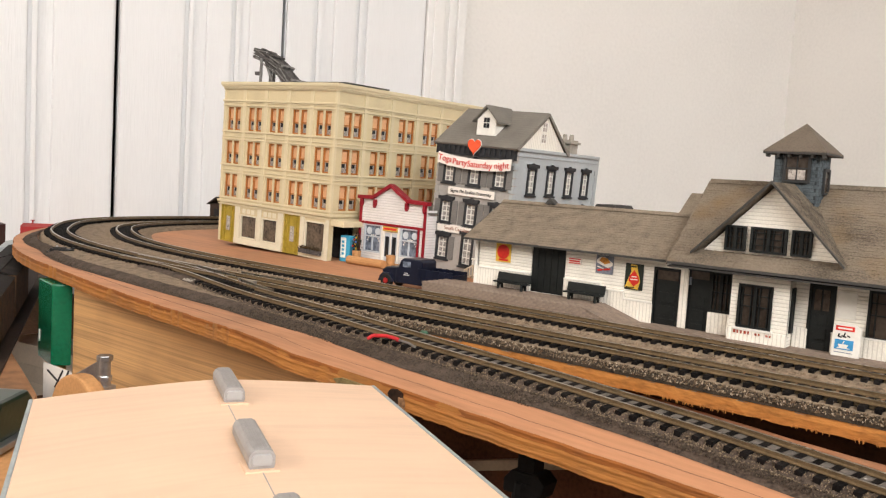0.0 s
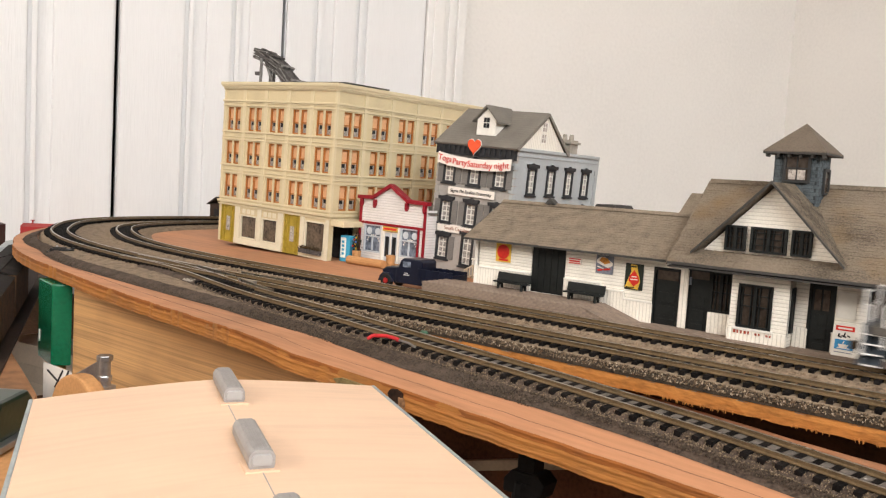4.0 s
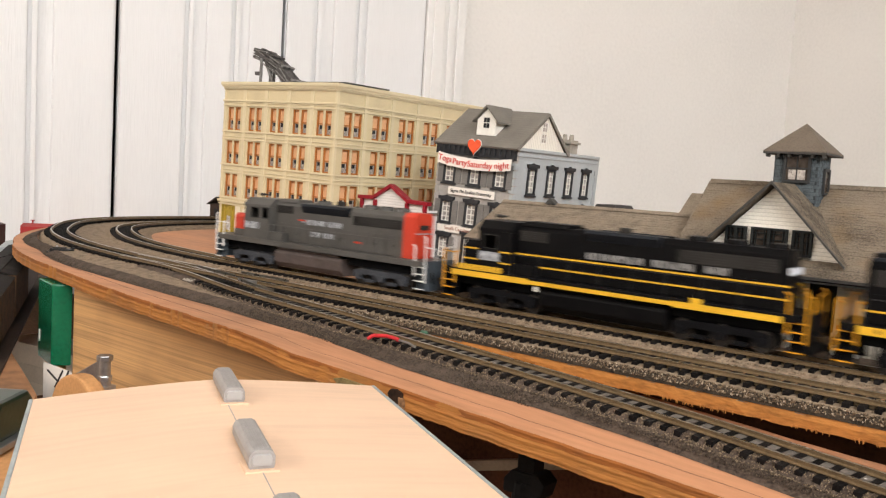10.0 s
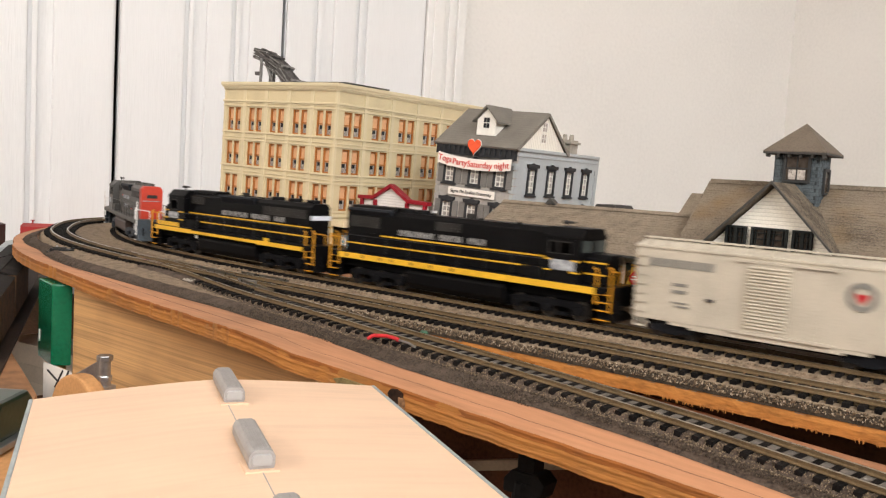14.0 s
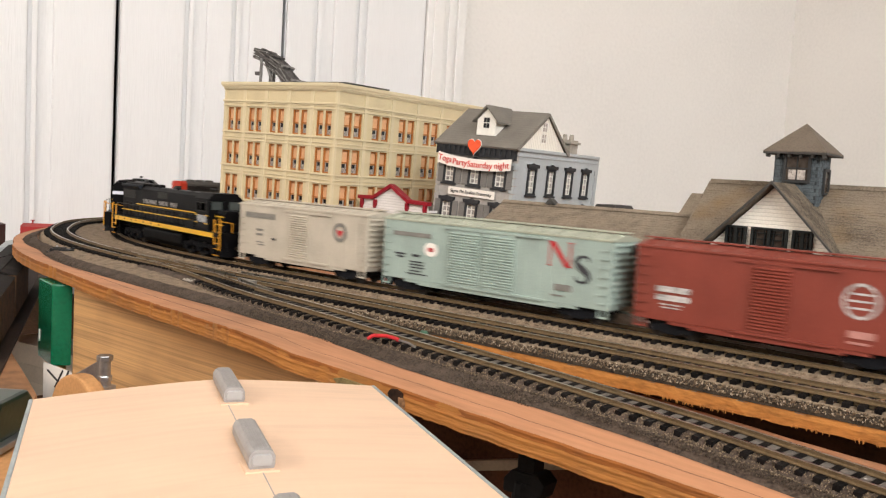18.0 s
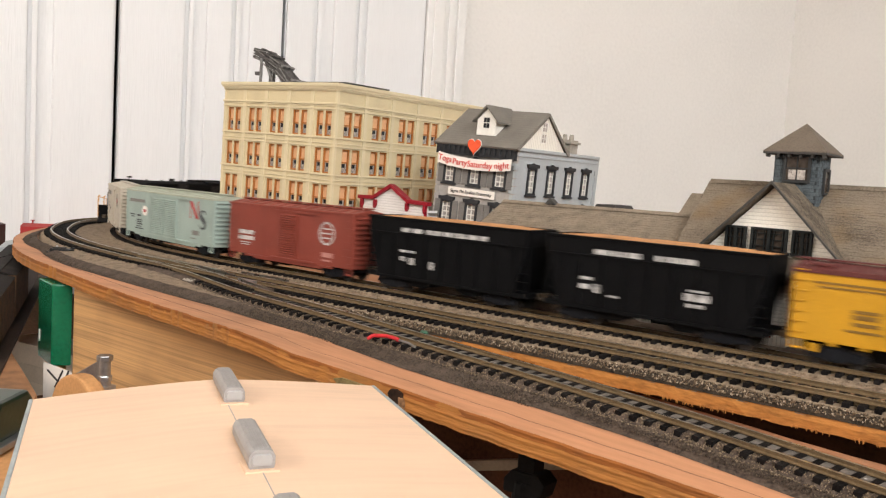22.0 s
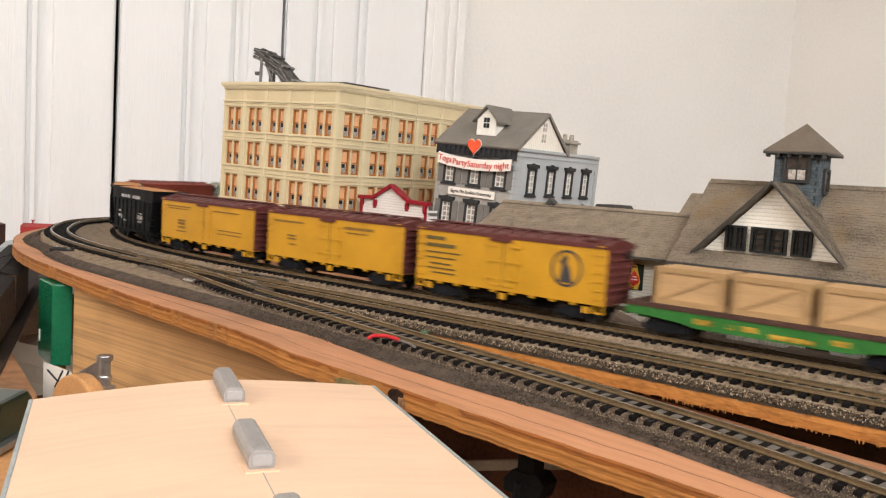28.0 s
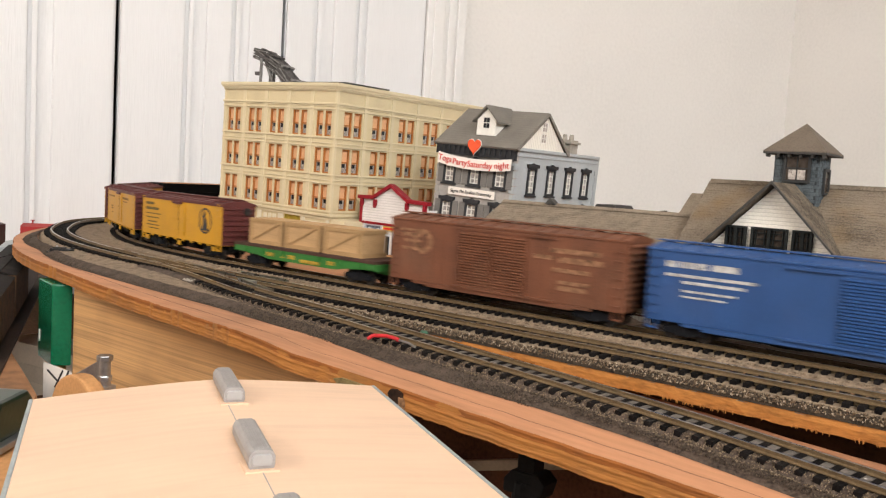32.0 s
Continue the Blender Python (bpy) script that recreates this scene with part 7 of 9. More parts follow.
            part("step_well", B(G(), u0 + 0.0004, u1 - 0.0002, *sorted((s * 0.0108, s * 0.0118)), 0.0046, FZ0), low, car)
    for e in (0, 1):
        u = 0.0014 if e == 0 else L - 0.0014
        g = G()
        for s in (1, -1):
            g.bar((h - u, s * 0.0156, 0.0335), (h - u, s * 0.0045, 0.0320), 0.00045, 6).bar((h - u, s * 0.0045, 0.0320), (h - u, s * 0.0045, FZ1), 0.00045, 6)
        part("end_rail", g, rails or paint, car, "end handrail")
    # stripes: (from, to, foot, height, y)
    for u0, u1, z, hgt, y in p.get("stripes", ()):
        for s in (1, -1):
            part("stripe", B(G(), u0, u1, *sorted((s * y, s * (y + 0.0003))), z, z + hgt), stripes, car, "yellow stripe")
    return car


def uplates(car, L, material, rects, y, name="lettering", label=""):
    """Plates on the viewer's side: (from, to, foot, top) with distances from the leading end."""
    for u0, u1, z0, z1 in rects:
        part(name, G().box(L / 2 - u1, L / 2 - u0, y, y + 0.0002, z0, z1), material, car, label)


def letter_bars(car, L, material, u0, u1, z0, z1, n, y, gaps=()):
    """A word that cannot be read: a bar a letter."""
    w = (u1 - u0) / n
    for k in range(n):
        if k not in gaps:
            part("lettering", G().box(L / 2 - u0 - (k + 0.80) * w, L / 2 - u0 - k * w, y, y + 0.00015, z0, z1), material, car)


TANKGREY = mat("brown_grey_tank", (0.085, 0.066, 0.060), 0.5, var=0.2)
BLUEGREY = mat("blue_grey_pilot", (0.050, 0.062, 0.074), 0.5, var=0.2)
CABGLASS = glass("cab_glass", (0.05, 0.06, 0.058), 0.12)
UNDERBLACK = mat("underframe_black", (0.008, 0.008, 0.009), 0.7, var=0.2, spec=0.06)
FLAREDARK = mat("dark_intake", (0.016, 0.018, 0.022), 0.6, var=0.2, spec=0.1)
LGREY = paintm("lark_dark_grey", (0.074, 0.070, 0.064), 0.5, var=0.14, dirt=0.25)
SCARLET = paintm("scarlet_paint", (0.50, 0.042, 0.018), 0.45)
LBLACK = paintm("satin_black", (0.0040, 0.0038, 0.0042), 0.42, dirt=0.0, spec=0.08)
LYEL = paintm("loco_yellow", (0.70, 0.40, 0.025), 0.4, dirt=0.05)
RAILYEL = paintm("handrail_orange_yellow", (0.60, 0.27, 0.015), 0.45, dirt=0.0)
CABPALE = mat("pale_blue_white", (0.62, 0.64, 0.70), 0.5)
DIMWHITE = mat("dim_white_lettering", (0.20, 0.195, 0.19), 0.6, var=0.4, scale=400)
DULLWHITE = mat("dull_white_lettering", (0.30, 0.31, 0.33), 0.6, var=0.35, scale=400)
SILVER = mat("silver_handrail", (0.72, 0.71, 0.69), 0.45)
L1, L2, L3 = 0.233, 0.234, 0.235
l1 = loco("dark grey diesel locomotive with scarlet nose and hood end", 0.0, L1, LGREY, dict(
    inset=0.0455, tank=(0.0745, 0.150), hood=(0.0675, 0.2055), cab=(0.0375, 0.0680), nose=(0.0170, 0.0378),
    windows=((0.0455, 0.0550, 0.0405, 0.0485), (0.0590, 0.0665, 0.0405, 0.0488)), battery=(0.0680, 0.0840),
    grilles=((0.0705, 0.0890, 0.0460, 0.0520), (0.1560, 0.2040, 0.0430, 0.0495)), flares=((0.1010, 0.1520, 0.0462, 0.0548),),
    humps=((0.0700, 0.0930, 0.0572),), fans=(0.1640, 0.1790, 0.1940, 0.1140), stacks=(0.1300,), eyes=(0.0960, 0.1540, 0.2000),
    lights=((0.0166, 0.0350), (0.0362, 0.0535))), "grey", None, SILVER, BLUEGREY)
h1 = L1 / 2
part("hood_end", G().prism([(-0.0101, 0.0234), (0.0101, 0.0234), (0.0101, 0.0527), (0.0073, 0.0556), (-0.0073, 0.0556), (-0.0101, 0.0527)], h1 - 0.2160, h1 - 0.2050, "x"), SCARLET, l1, "scarlet hood end", bevel=0.0005)
part("number_light", G().box(h1 - 0.2168, h1 - 0.2160, -0.0050, 0.0050, 0.0440, 0.0472), DARKMETAL, l1)
part("end_door", G().box(h1 - 0.2163, h1 - 0.2160, -0.0040, 0.0040, 0.0250, 0.0400), SCARLET, l1)
part("end_stripe", G().box(h1 - 0.2164, h1 - 0.2160, -0.0085, 0.0090, 0.0408, 0.0415), DULLWHITE, l1)
part("nose_front", G().prism([(-0.0095, 0.0236), (0.0095, 0.0236), (0.0095, 0.0393), (0.0070, 0.0420), (-0.0070, 0.0420), (-0.0095, 0.0393)], h1 - 0.0285, h1 - 0.0164, "x"), SCARLET, l1, "scarlet nose front", bevel=0.0008)
part("nose_flank", G().box(h1 - 0.0295, h1 - 0.0160, 0.0088, 0.0097, 0.0232, 0.0290).box(h1 - 0.0295, h1 - 0.0160, -0.0097, -0.0088, 0.0232, 0.0290), LGREY, l1)
uplates(l1, L1, DULLWHITE, [(0.0380, 0.0560, 0.0315, 0.0368)], 0.0163, "number_panel", "grey number panel")
letter_bars(l1, L1, DULLWHITE, 0.1055, 0.1455, 0.0388, 0.0428, 15, HALFW - 0.0061, (8,))
letter_bars(l1, L1, DULLWHITE, 0.1110, 0.1370, 0.0300, 0.0338, 9, HALFW - 0.0061, (4,))
uplates(l1, L1, SCARLET, [(0.0965, 0.1040, 0.0412, 0.0424), (0.1580, 0.1660, 0.0294, 0.0308)], 0.0104, "badge", "small red badge")
uplates(l1, L1, DULLWHITE, [(0.1000, 0.1030, 0.0400, 0.0412)], 0.0104, "badge")
FR, HD2 = 0.0173, 0.0104
black = dict(inset=0.0460, tank=(0.0755, 0.1585), battery=(0.0560, 0.0720), lights=((0.0112, 0.0340),))
l2 = loco("black diesel locomotive with yellow stripes and orange-yellow end rails", 0.247, L2, LBLACK, dict(
    black, hood=(0.0530, 0.2205), cab=(0.0285, 0.0535), nose=(0.0110, 0.0290), windows=((0.0325, 0.0425, 0.0385, 0.0470),),
    grilles=((0.0560, 0.0760, 0.0450, 0.0515), (0.1600, 0.2150, 0.0430, 0.0500)), flares=((0.1030, 0.1500, 0.0480, 0.0556),),
    humps=((0.0560, 0.0900, 0.0574),), fans=(0.1675, 0.1895, 0.2115), stacks=(0.1200,), eyes=(0.0980, 0.1530, 0.2170),
    stripes=((0.0085, 0.0680, 0.0188, 0.0036, FR), (0.0680, 0.1625, 0.0192, 0.0024, FR), (0.1625, 0.2210, 0.0186, 0.0034, FR), (0.1726, 0.1790, 0.0220, 0.0030, FR),
             (0.0535, 0.2215, 0.0362, 0.0010, HD2), (0.0535, 0.2215, 0.0292, 0.0010, HD2), (0.0455, 0.0535, 0.0362, 0.0010, 0.0163), (0.0455, 0.0535, 0.0292, 0.0010, 0.0163), (0.0118, 0.0290, 0.0362, 0.0010, 0.0093), (0.0118, 0.0290, 0.0292, 0.0010, 0.0093))), "black", LYEL, RAILYEL)
letter_bars(l2, L2, LYEL, 0.0140, 0.0490, 0.0232, 0.0268, 11, 0.0174, ())
uplates(l2, L2, DULLWHITE, [(0.0292, 0.0455, 0.0305, 0.0362)], 0.0164, "number_panel", "pale number panel")
uplates(l2, L2, CABPALE, [(0.2205, 0.2220, 0.0425, 0.0460)], 0.0098, "number_board", "pale number board")
part("number_board", G().box(L2 / 2 - 0.2216, L2 / 2 - 0.2206, -0.0098, 0.0100, 0.0425, 0.0460), CABPALE, l2, "pale number board")
uplates(l2, L2, WHITE, [(0.0715, 0.0750, 0.0150, 0.0180)], 0.0150, "filler_cap", "pale filler cap")
for u0, u1, n in ((0.1040, 0.1410, 12), (0.1460, 0.1710, 8), (0.1765, 0.1903, 5)):
    letter_bars(l2, L2, DIMWHITE, u0, u1, 0.0385, 0.0425, n, 0.0105)
l3 = loco("black diesel locomotive with yellow stripes, running long hood first", 0.492, L3, LBLACK, dict(
    black, hood=(0.0115, 0.1885), cab=(0.1880, 0.2120), nose=(0.2100, 0.2270), windows=((0.1905, 0.1960, 0.0405, 0.0475), (0.1975, 0.2060, 0.0405, 0.0475)), battery=(0.1700, 0.1860),
    grilles=((0.0150, 0.0440, 0.0420, 0.0500), (0.0960, 0.1180, 0.0455, 0.0515)), flares=((0.0140, 0.0560, 0.0500, 0.0560),),
    humps=((0.0130, 0.0580, 0.0580),), fans=(0.0620, 0.0760), stacks=(0.1150,), eyes=(0.0900, 0.1300, 0.1600), lights=((0.0110, 0.0500),),
    stripes=((0.0110, 0.2240, 0.0190, 0.0040, FR), (0.0465, 0.1885, 0.0366, 0.0010, HD2), (0.0115, 0.1885, 0.0294, 0.0010, HD2), (0.1880, 0.1925, 0.0362, 0.0010, 0.0163), (0.1880, 0.1925, 0.0296, 0.0010, 0.0163), (0.2060, 0.2120, 0.0362, 0.0010, 0.0163), (0.2060, 0.2120, 0.0292, 0.0010, 0.0163), (0.2120, 0.2265, 0.0362, 0.0010, 0.0093), (0.2120, 0.2265, 0.0292, 0.0010, 0.0093))), "black", LYEL, RAILYEL)
uplates(l3, L3, DULLWHITE, [(0.1925, 0.2090, 0.0305, 0.0368)], 0.0164, "number_panel", "pale number panel")
for u0, u1, n in ((0.0635, 0.0958, 11), (0.1002, 0.1205, 7), (0.1248, 0.1392, 5)):
    letter_bars(l3, L3, DIMWHITE, u0, u1, 0.0390, 0.0430, n, 0.0105)
for u in (0.020, 0.036, 0.053, 0.064, 0.082, 0.100, 0.118):
    part("jacking_bolt", G().cyl(0.0012, 0.0170, 0.0178, 8, axis="y", c=(L3 / 2 - u, 0.0212)), mat("dirty_bolt", (0.20, 0.11, 0.02), 0.6), l3)

# freight cars
PGREY = paintm("pale_grey_car", (0.47, 0.42, 0.34), 0.5)
MINT = paintm("mint_green_car", (0.31, 0.385, 0.345), 0.5, dirt=0.08)
MINTROOF = paintm("mint_roof", (0.36, 0.38, 0.30), 0.5)
OXIDE = paintm("oxide_red_car", (0.205, 0.041, 0.026), 0.5)
CARBLACK = paintm("hopper_black", (0.0045, 0.0045, 0.005), 0.5, dirt=0.0, spec=0.06)
REEFY = paintm("reefer_yellow", (0.52, 0.265, 0.014), 0.45, dirt=0.06)
REEFBR = paintm("reefer_maroon", (0.10, 0.025, 0.022), 0.5)
RUSTB = paintm("rust_brown_car", (0.150, 0.056, 0.028), 0.55, var=0.22, dirt=0.3)
CARBLUE = paintm("deep_blue_car", (0.022, 0.068, 0.20), 0.45)
CGREEN = paintm("flatcar_green", (0.026, 0.15, 0.026), 0.45)
CINK = mat("charcoal_lettering", (0.045, 0.045, 0.05), 0.6)
DGREY = mat("grey_lettering", (0.20, 0.19, 0.17), 0.6)
CWHITE = mat("car_white_lettering", (0.46, 0.445, 0.43), 0.6, var=0.3, scale=400)
CRED = mat("car_red", (0.44, 0.03, 0.035), 0.5)
S = HALFW + 0.0003


def roundel(parent, x, z, r, material, y=S, hole=0.78, sx=1.0):
    g = G()
    n = 28
    for q, yy in ((r, y), (r * hole, y), (r, y + 0.0002), (r * hole, y + 0.0002)):
        g.v += [(x + sx * q * math.cos(2 * math.pi * k / n), yy, z + q * math.sin(2 * math.pi * k / n)) for k in range(n)]
    for k in range(n):
        j = (k + 1) % n
        g.f += [(k, j, n + j, n + k), (2 * n + k, 2 * n + j, 3 * n + j, 3 * n + k), (k, j, 2 * n + j, 2 * n + k), (n + k, n + j, 3 * n + j, 3 * n + k)]
    return part("roundel", g, material, parent)


c = boxcar("boxcar", "pale grey steel boxcar with dark lettering bars and a round emblem", 0.740, 0.146, PGREY, PGREY, doorx=(0.010, -0.012))
bars(c, DGREY, [(0.064 - k * 0.0046, 0.0400, 0.0037, 0.0046) for k in range(8)], S)
bars(c, DGREY, [(0.050, 0.0300, 0.008, 0.0018), (0.050, 0.0262, 0.008, 0.0018), (0.050, 0.0205, 0.009, 0.0010), (0.048, 0.0185, 0.008, 0.0010)], S)
roundel(c, -0.045, 0.0365, 0.0072, DGREY, hole=0.62)
part("emblem_heart", G().prism([(-0.0450, 0.0325), (-0.0420, 0.0365), (-0.0425, 0.0385), (-0.0450, 0.0375), (-0.0475, 0.0385), (-0.0480, 0.0365)], S, S + 0.0003, "y"), CRED, c, "red heart emblem")
part("placard", G().box(0.0265, 0.0305, S, S + 0.0006, 0.0240, 0.0255), CINK, c)
c = boxcar("boxcar", "mint green double-door boxcar with large red and black initials", 0.901, 0.180, MINT, MINTROOF, doors=2, zt=0.0515)
bars(c, DGREY, [(0.080, 0.0400, 0.034, 0.0030)], S)
part("placard", G().prism(disc(0.0048, 16, 0.0455, 0.0325, 1.25), S, S + 0.0002, "y"), BANNER, c, "white oval placard")
part("placard_mark", G().box(0.0430, 0.0480, S + 0.0002, S + 0.0004, 0.0312, 0.0338), CRED, c)
bars(c, CINK, [(0.078, 0.0270, 0.010, 0.0012), (0.076, 0.0250, 0.007, 0.0010), (0.062, 0.0265, 0.007, 0.0016), (0.0635, 0.0225, 0.012, 0.0009), (0.0635, 0.0205, 0.012, 0.0009), (0.0635, 0.0185, 0.013, 0.0009), (0.0635, 0.0162, 0.010, 0.0008), (0.066, 0.0142, 0.018, 0.0008)], S)
# large initials from strokes, the first red and the second black
def stroke(car, pts, widths, material):
    """A pen stroke of uneven width along (x, z) points on the viewer's side."""
    g = G()
    L, R = [], []
    for k, (x, z) in enumerate(pts):
        a, b = Vector(pts[max(0, k - 1)]), Vector(pts[min(len(pts) - 1, k + 1)])
        n = (b - a).normalized()
        L.append((x - n.y * widths[k], z + n.x * widths[k]))
        R.append((x + n.y * widths[k], z - n.x * widths[k]))
    for k in range(len(pts) - 1):
        g.prism([L[k], L[k + 1], R[k + 1], R[k]], S, S + 0.0002, "y")
    return part("initial_stroke", g, material, car)


for u in (-0.0478, -0.0618):
    stroke(c, [(u, 0.0475), (u, 0.0325)], [0.0005] * 2, CRED)
    part("initial_serif", G().box(u - 0.0018, u + 0.0018, S, S + 0.0002, 0.0325, 0.0330).box(u - 0.0018, u + 0.0018, S, S + 0.0002, 0.0470, 0.0475), CRED, c)
part("initial_stroke", G().prism([(-0.0470, 0.0475), (-0.0508, 0.0475), (-0.0622, 0.0325), (-0.0586, 0.0325)], S, S + 0.0002, "y"), CRED, c)
sx0, sz0 = -0.0706, 0.0325
pts = [(sx0 - 0.0042, sz0 + 0.0048), (sx0 - 0.0034, sz0 + 0.0070), (sx0 - 0.0006, sz0 + 0.0079), (sx0 + 0.0028, sz0 + 0.0068), (sx0 + 0.0044, sz0 + 0.0045), (sx0 + 0.0030, sz0 + 0.0022), (sx0, sz0), (sx0 - 0.0032, sz0 - 0.0022), (sx0 - 0.0046, sz0 - 0.0047), (sx0 - 0.0030, sz0 - 0.0070), (sx0 + 0.0004, sz0 - 0.0080), (sx0 + 0.0036, sz0 - 0.0070), (sx0 + 0.0046, sz0 - 0.0046)]
stroke(c, pts, [0.0004, 0.0006, 0.0007, 0.0011, 0.0015, 0.0019, 0.0022, 0.0019, 0.0015, 0.0011, 0.0007, 0.0006, 0.0004], CINK)
bars(c, DGREY, [(-0.052, 0.0180, 0.012, 0.0040), (-0.050, 0.0145, 0.009, 0.0010)], S)
c = boxcar("boxcar", "oxide red steel boxcar with a white barred roundel", 1.095, 0.146, OXIDE, OXIDE, doorx=(0.008, -0.012))
bars(c, CWHITE, [(0.0595, 0.0262, 0.0195, 0.0032), (0.0595, 0.0215, 0.0195, 0.0032), (0.0565, 0.0190, 0.013, 0.0008), (0.0555, 0.0173, 0.010, 0.0007)], S)
roundel(c, -0.0445, 0.0345, 0.0088, CWHITE, hole=0.84, sx=0.95)
bars(c, CWHITE, [(-0.0395, 0.0375, 0.010, 0.0010), (-0.0385, 0.0340, 0.012, 0.0010), (-0.0395, 0.0305, 0.010, 0.0010)], S, "emblem_bar")
bars(c, mat("pale_red_lettering", (0.42, 0.20, 0.17), 0.6), [(-0.040, 0.0165, 0.012, 0.0035), (-0.040, 0.0135, 0.010, 0.0012)], S)


def hopper(start, L, words):
    car = add_car("hopper_car", "black open hopper car heaped level with an orange-brown load", "hopper car", start, L, 0.0225)
    h, zt, zb = L / 2, 0.0515, 0.0105
    sides = G()
    for s in (1, -1):
        y0, y1 = (HALFW - 0.0010, HALFW) if s > 0 else (-HALFW, -HALFW + 0.0010)
        sides.prism([(-h, zt), (h, zt), (h - 0.001, zt - 0.0095), (h - 0.009, zb + 0.004), (h - 0.009, zb), (-h + 0.009, zb), (-h + 0.009, zb + 0.004), (-h + 0.001, zt - 0.0095)], y0, y1, "y")
    part("body", sides, CARBLACK, car)
    part("slope_sheet", G().prism([(h, zt), (h - 0.001, zt), (h - 0.001, zt - 0.0105), (h - 0.0105, zb + 0.002), (h - 0.0095, zb + 0.002), (h, zt - 0.0095)], -HALFW + 0.001, HALFW - 0.001, "y"), CARBLACK, car)
    part("slope_sheet", G().prism([(-h, zt), (-h + 0.001, zt), (-h + 0.001, zt - 0.0105), (-h + 0.0105, zb + 0.002), (-h + 0.0095, zb + 0.002), (-h, zt - 0.0095)], -HALFW + 0.001, HALFW - 0.001, "y"), CARBLACK, car)
    part("top_rim", ringxy(-h - 0.0004, h + 0.0004, HALFW + 0.0008, 0.0018, zt - 0.0004, zt + 0.0010), CARBLACK, car, bevel=0.0003)
    g = G()
    nx, ny = 34, 8
    rnd = random.Random(int(start * 100))
    for j in range(ny + 1):
        for i in range(nx + 1):
            u, v = i / nx, j / ny
            g.v.append((-h + 0.002 + (L - 0.004) * u, -HALFW + 0.0012 + (2 * HALFW - 0.0024) * v, zt + 0.0002 + 0.0016 * (math.sin(math.pi * v) ** 0.5) * min(1, 6 * u, 6 * (1 - u)) + rnd.uniform(-0.0003, 0.0003)))
    for j in range(ny):
        for i in range(nx):
            k = j * (nx + 1) + i
            g.f.append((k, k + 1, k + nx + 2, k + nx + 1))
    part("load", g, mat("orange_load", (0.45, 0.22, 0.09), 0.85, var=0.2, scale=90, grain=900, bump=0.5), car, "level orange-brown load")
    for s in (1, -1):
        y0, y1 = (HALFW, HALFW + 0.0009) if s > 0 else (-HALFW - 0.0009, -HALFW)
        for k in range(9):
            x = -h + 0.010 + k * (L - 0.020) / 8
            part("side_post", G().box(x - 0.0005, x + 0.0005, y0, y1, zb + (0.001 if 0 < k < 8 else 0.012), zt - 0.0110), CARBLACK, car)
        part("side_rail", G().box(-h + 0.001, h - 0.001, y0, y1, zt - 0.0108, zt - 0.0098), CARBLACK, car)
        part("side_rail", G().box(-h + 0.010, h - 0.010, y0, y1, zb - 0.001, zb + 0.0008), CARBLACK, car)
    for x in (-0.022, 0.022):
        part("outlet", G().prism([(x - 0.016, zb + 0.001), (x + 0.016, zb + 0.001), (x + 0.006, 0.0050), (x - 0.006, 0.0050)], -0.0135, 0.0135, "y"), CARBLACK, car, bevel=0.0004)
    for s in (1, -1):
        for y in (-0.014, 0.014):
            part("end_post", G().bar((s * (h - 0.001), y, 0.0105), (s * (h - 0.001), y, zt - 0.008), 0.0006, 5), CARBLACK, car)
        for k in range(5):
            part("rung", G().bar((s * (h - 0.001), 0.0155, 0.014 + k * 0.0055), (s * (h - 0.008), 0.0155, 0.014 + k * 0.0055), 0.0004, 5), CARBLACK, car)
        part("end_sill", G().box(*sorted((s * (h - 0.0225), s * h)), -HALFW, HALFW, 0.0095, 0.0122), CARBLACK, car)
    bars(car, CWHITE, words, S)
    return car


def ringxy(x0, x1, yh, w, z0, z1):
    return G().box(x0, x1, -yh, -yh + w, z0, z1).box(x0, x1, yh - w, yh, z0, z1).box(x0, x0 + w, -yh + w, yh - w, z0, z1).box(x1 - w, x1, -yh + w, yh - w, z0, z1)


hopper(1.255, 0.136, [(0.036, 0.0425, 0.007, 0.0030), (0.026, 0.0425, 0.008, 0.0030), (0.014, 0.0425, 0.004, 0.0030), (0.009, 0.0425, 0.008, 0.0030), (-0.001, 0.0425, 0.006, 0.0030), (-0.009, 0.0425, 0.010, 0.0030), (-0.021, 0.0425, 0.008, 0.0030), (-0.031, 0.0425, 0.006, 0.0030), (0.037, 0.0285, 0.006, 0.0016), (0.029, 0.0285, 0.005, 0.0016), (0.036, 0.0225, 0.004, 0.0030), (0.030, 0.0205, 0.006, 0.0045), (0.010, 0.0190, 0.0035, 0.0050)])
hopper(1.404, 0.134, [(0.034, 0.0425, 0.009, 0.0030), (0.023, 0.0425, 0.003, 0.0030), (0.018, 0.0425, 0.003, 0.0030), (0.013, 0.0425, 0.008, 0.0030), (-0.004, 0.0425, 0.003, 0.0030), (-0.009, 0.0425, 0.010, 0.0030), (-0.020, 0.0425, 0.007, 0.0030), (0.043, 0.0270, 0.008, 0.0018), (0.043, 0.0215, 0.007, 0.0030), (0.033, 0.0200, 0.005, 0.0050), (0.024, 0.0185, 0.007, 0.0012), (-0.024, 0.0280, 0.010, 0.0012), (-0.022, 0.0230, 0.014, 0.0040), (-0.024, 0.0195, 0.009, 0.0020)])
RINK2 = mat("grey_brown_lettering", (0.12, 0.085, 0.03), 0.6)
RINK = mat("brown_lettering", (0.21, 0.115, 0.025), 0.6)
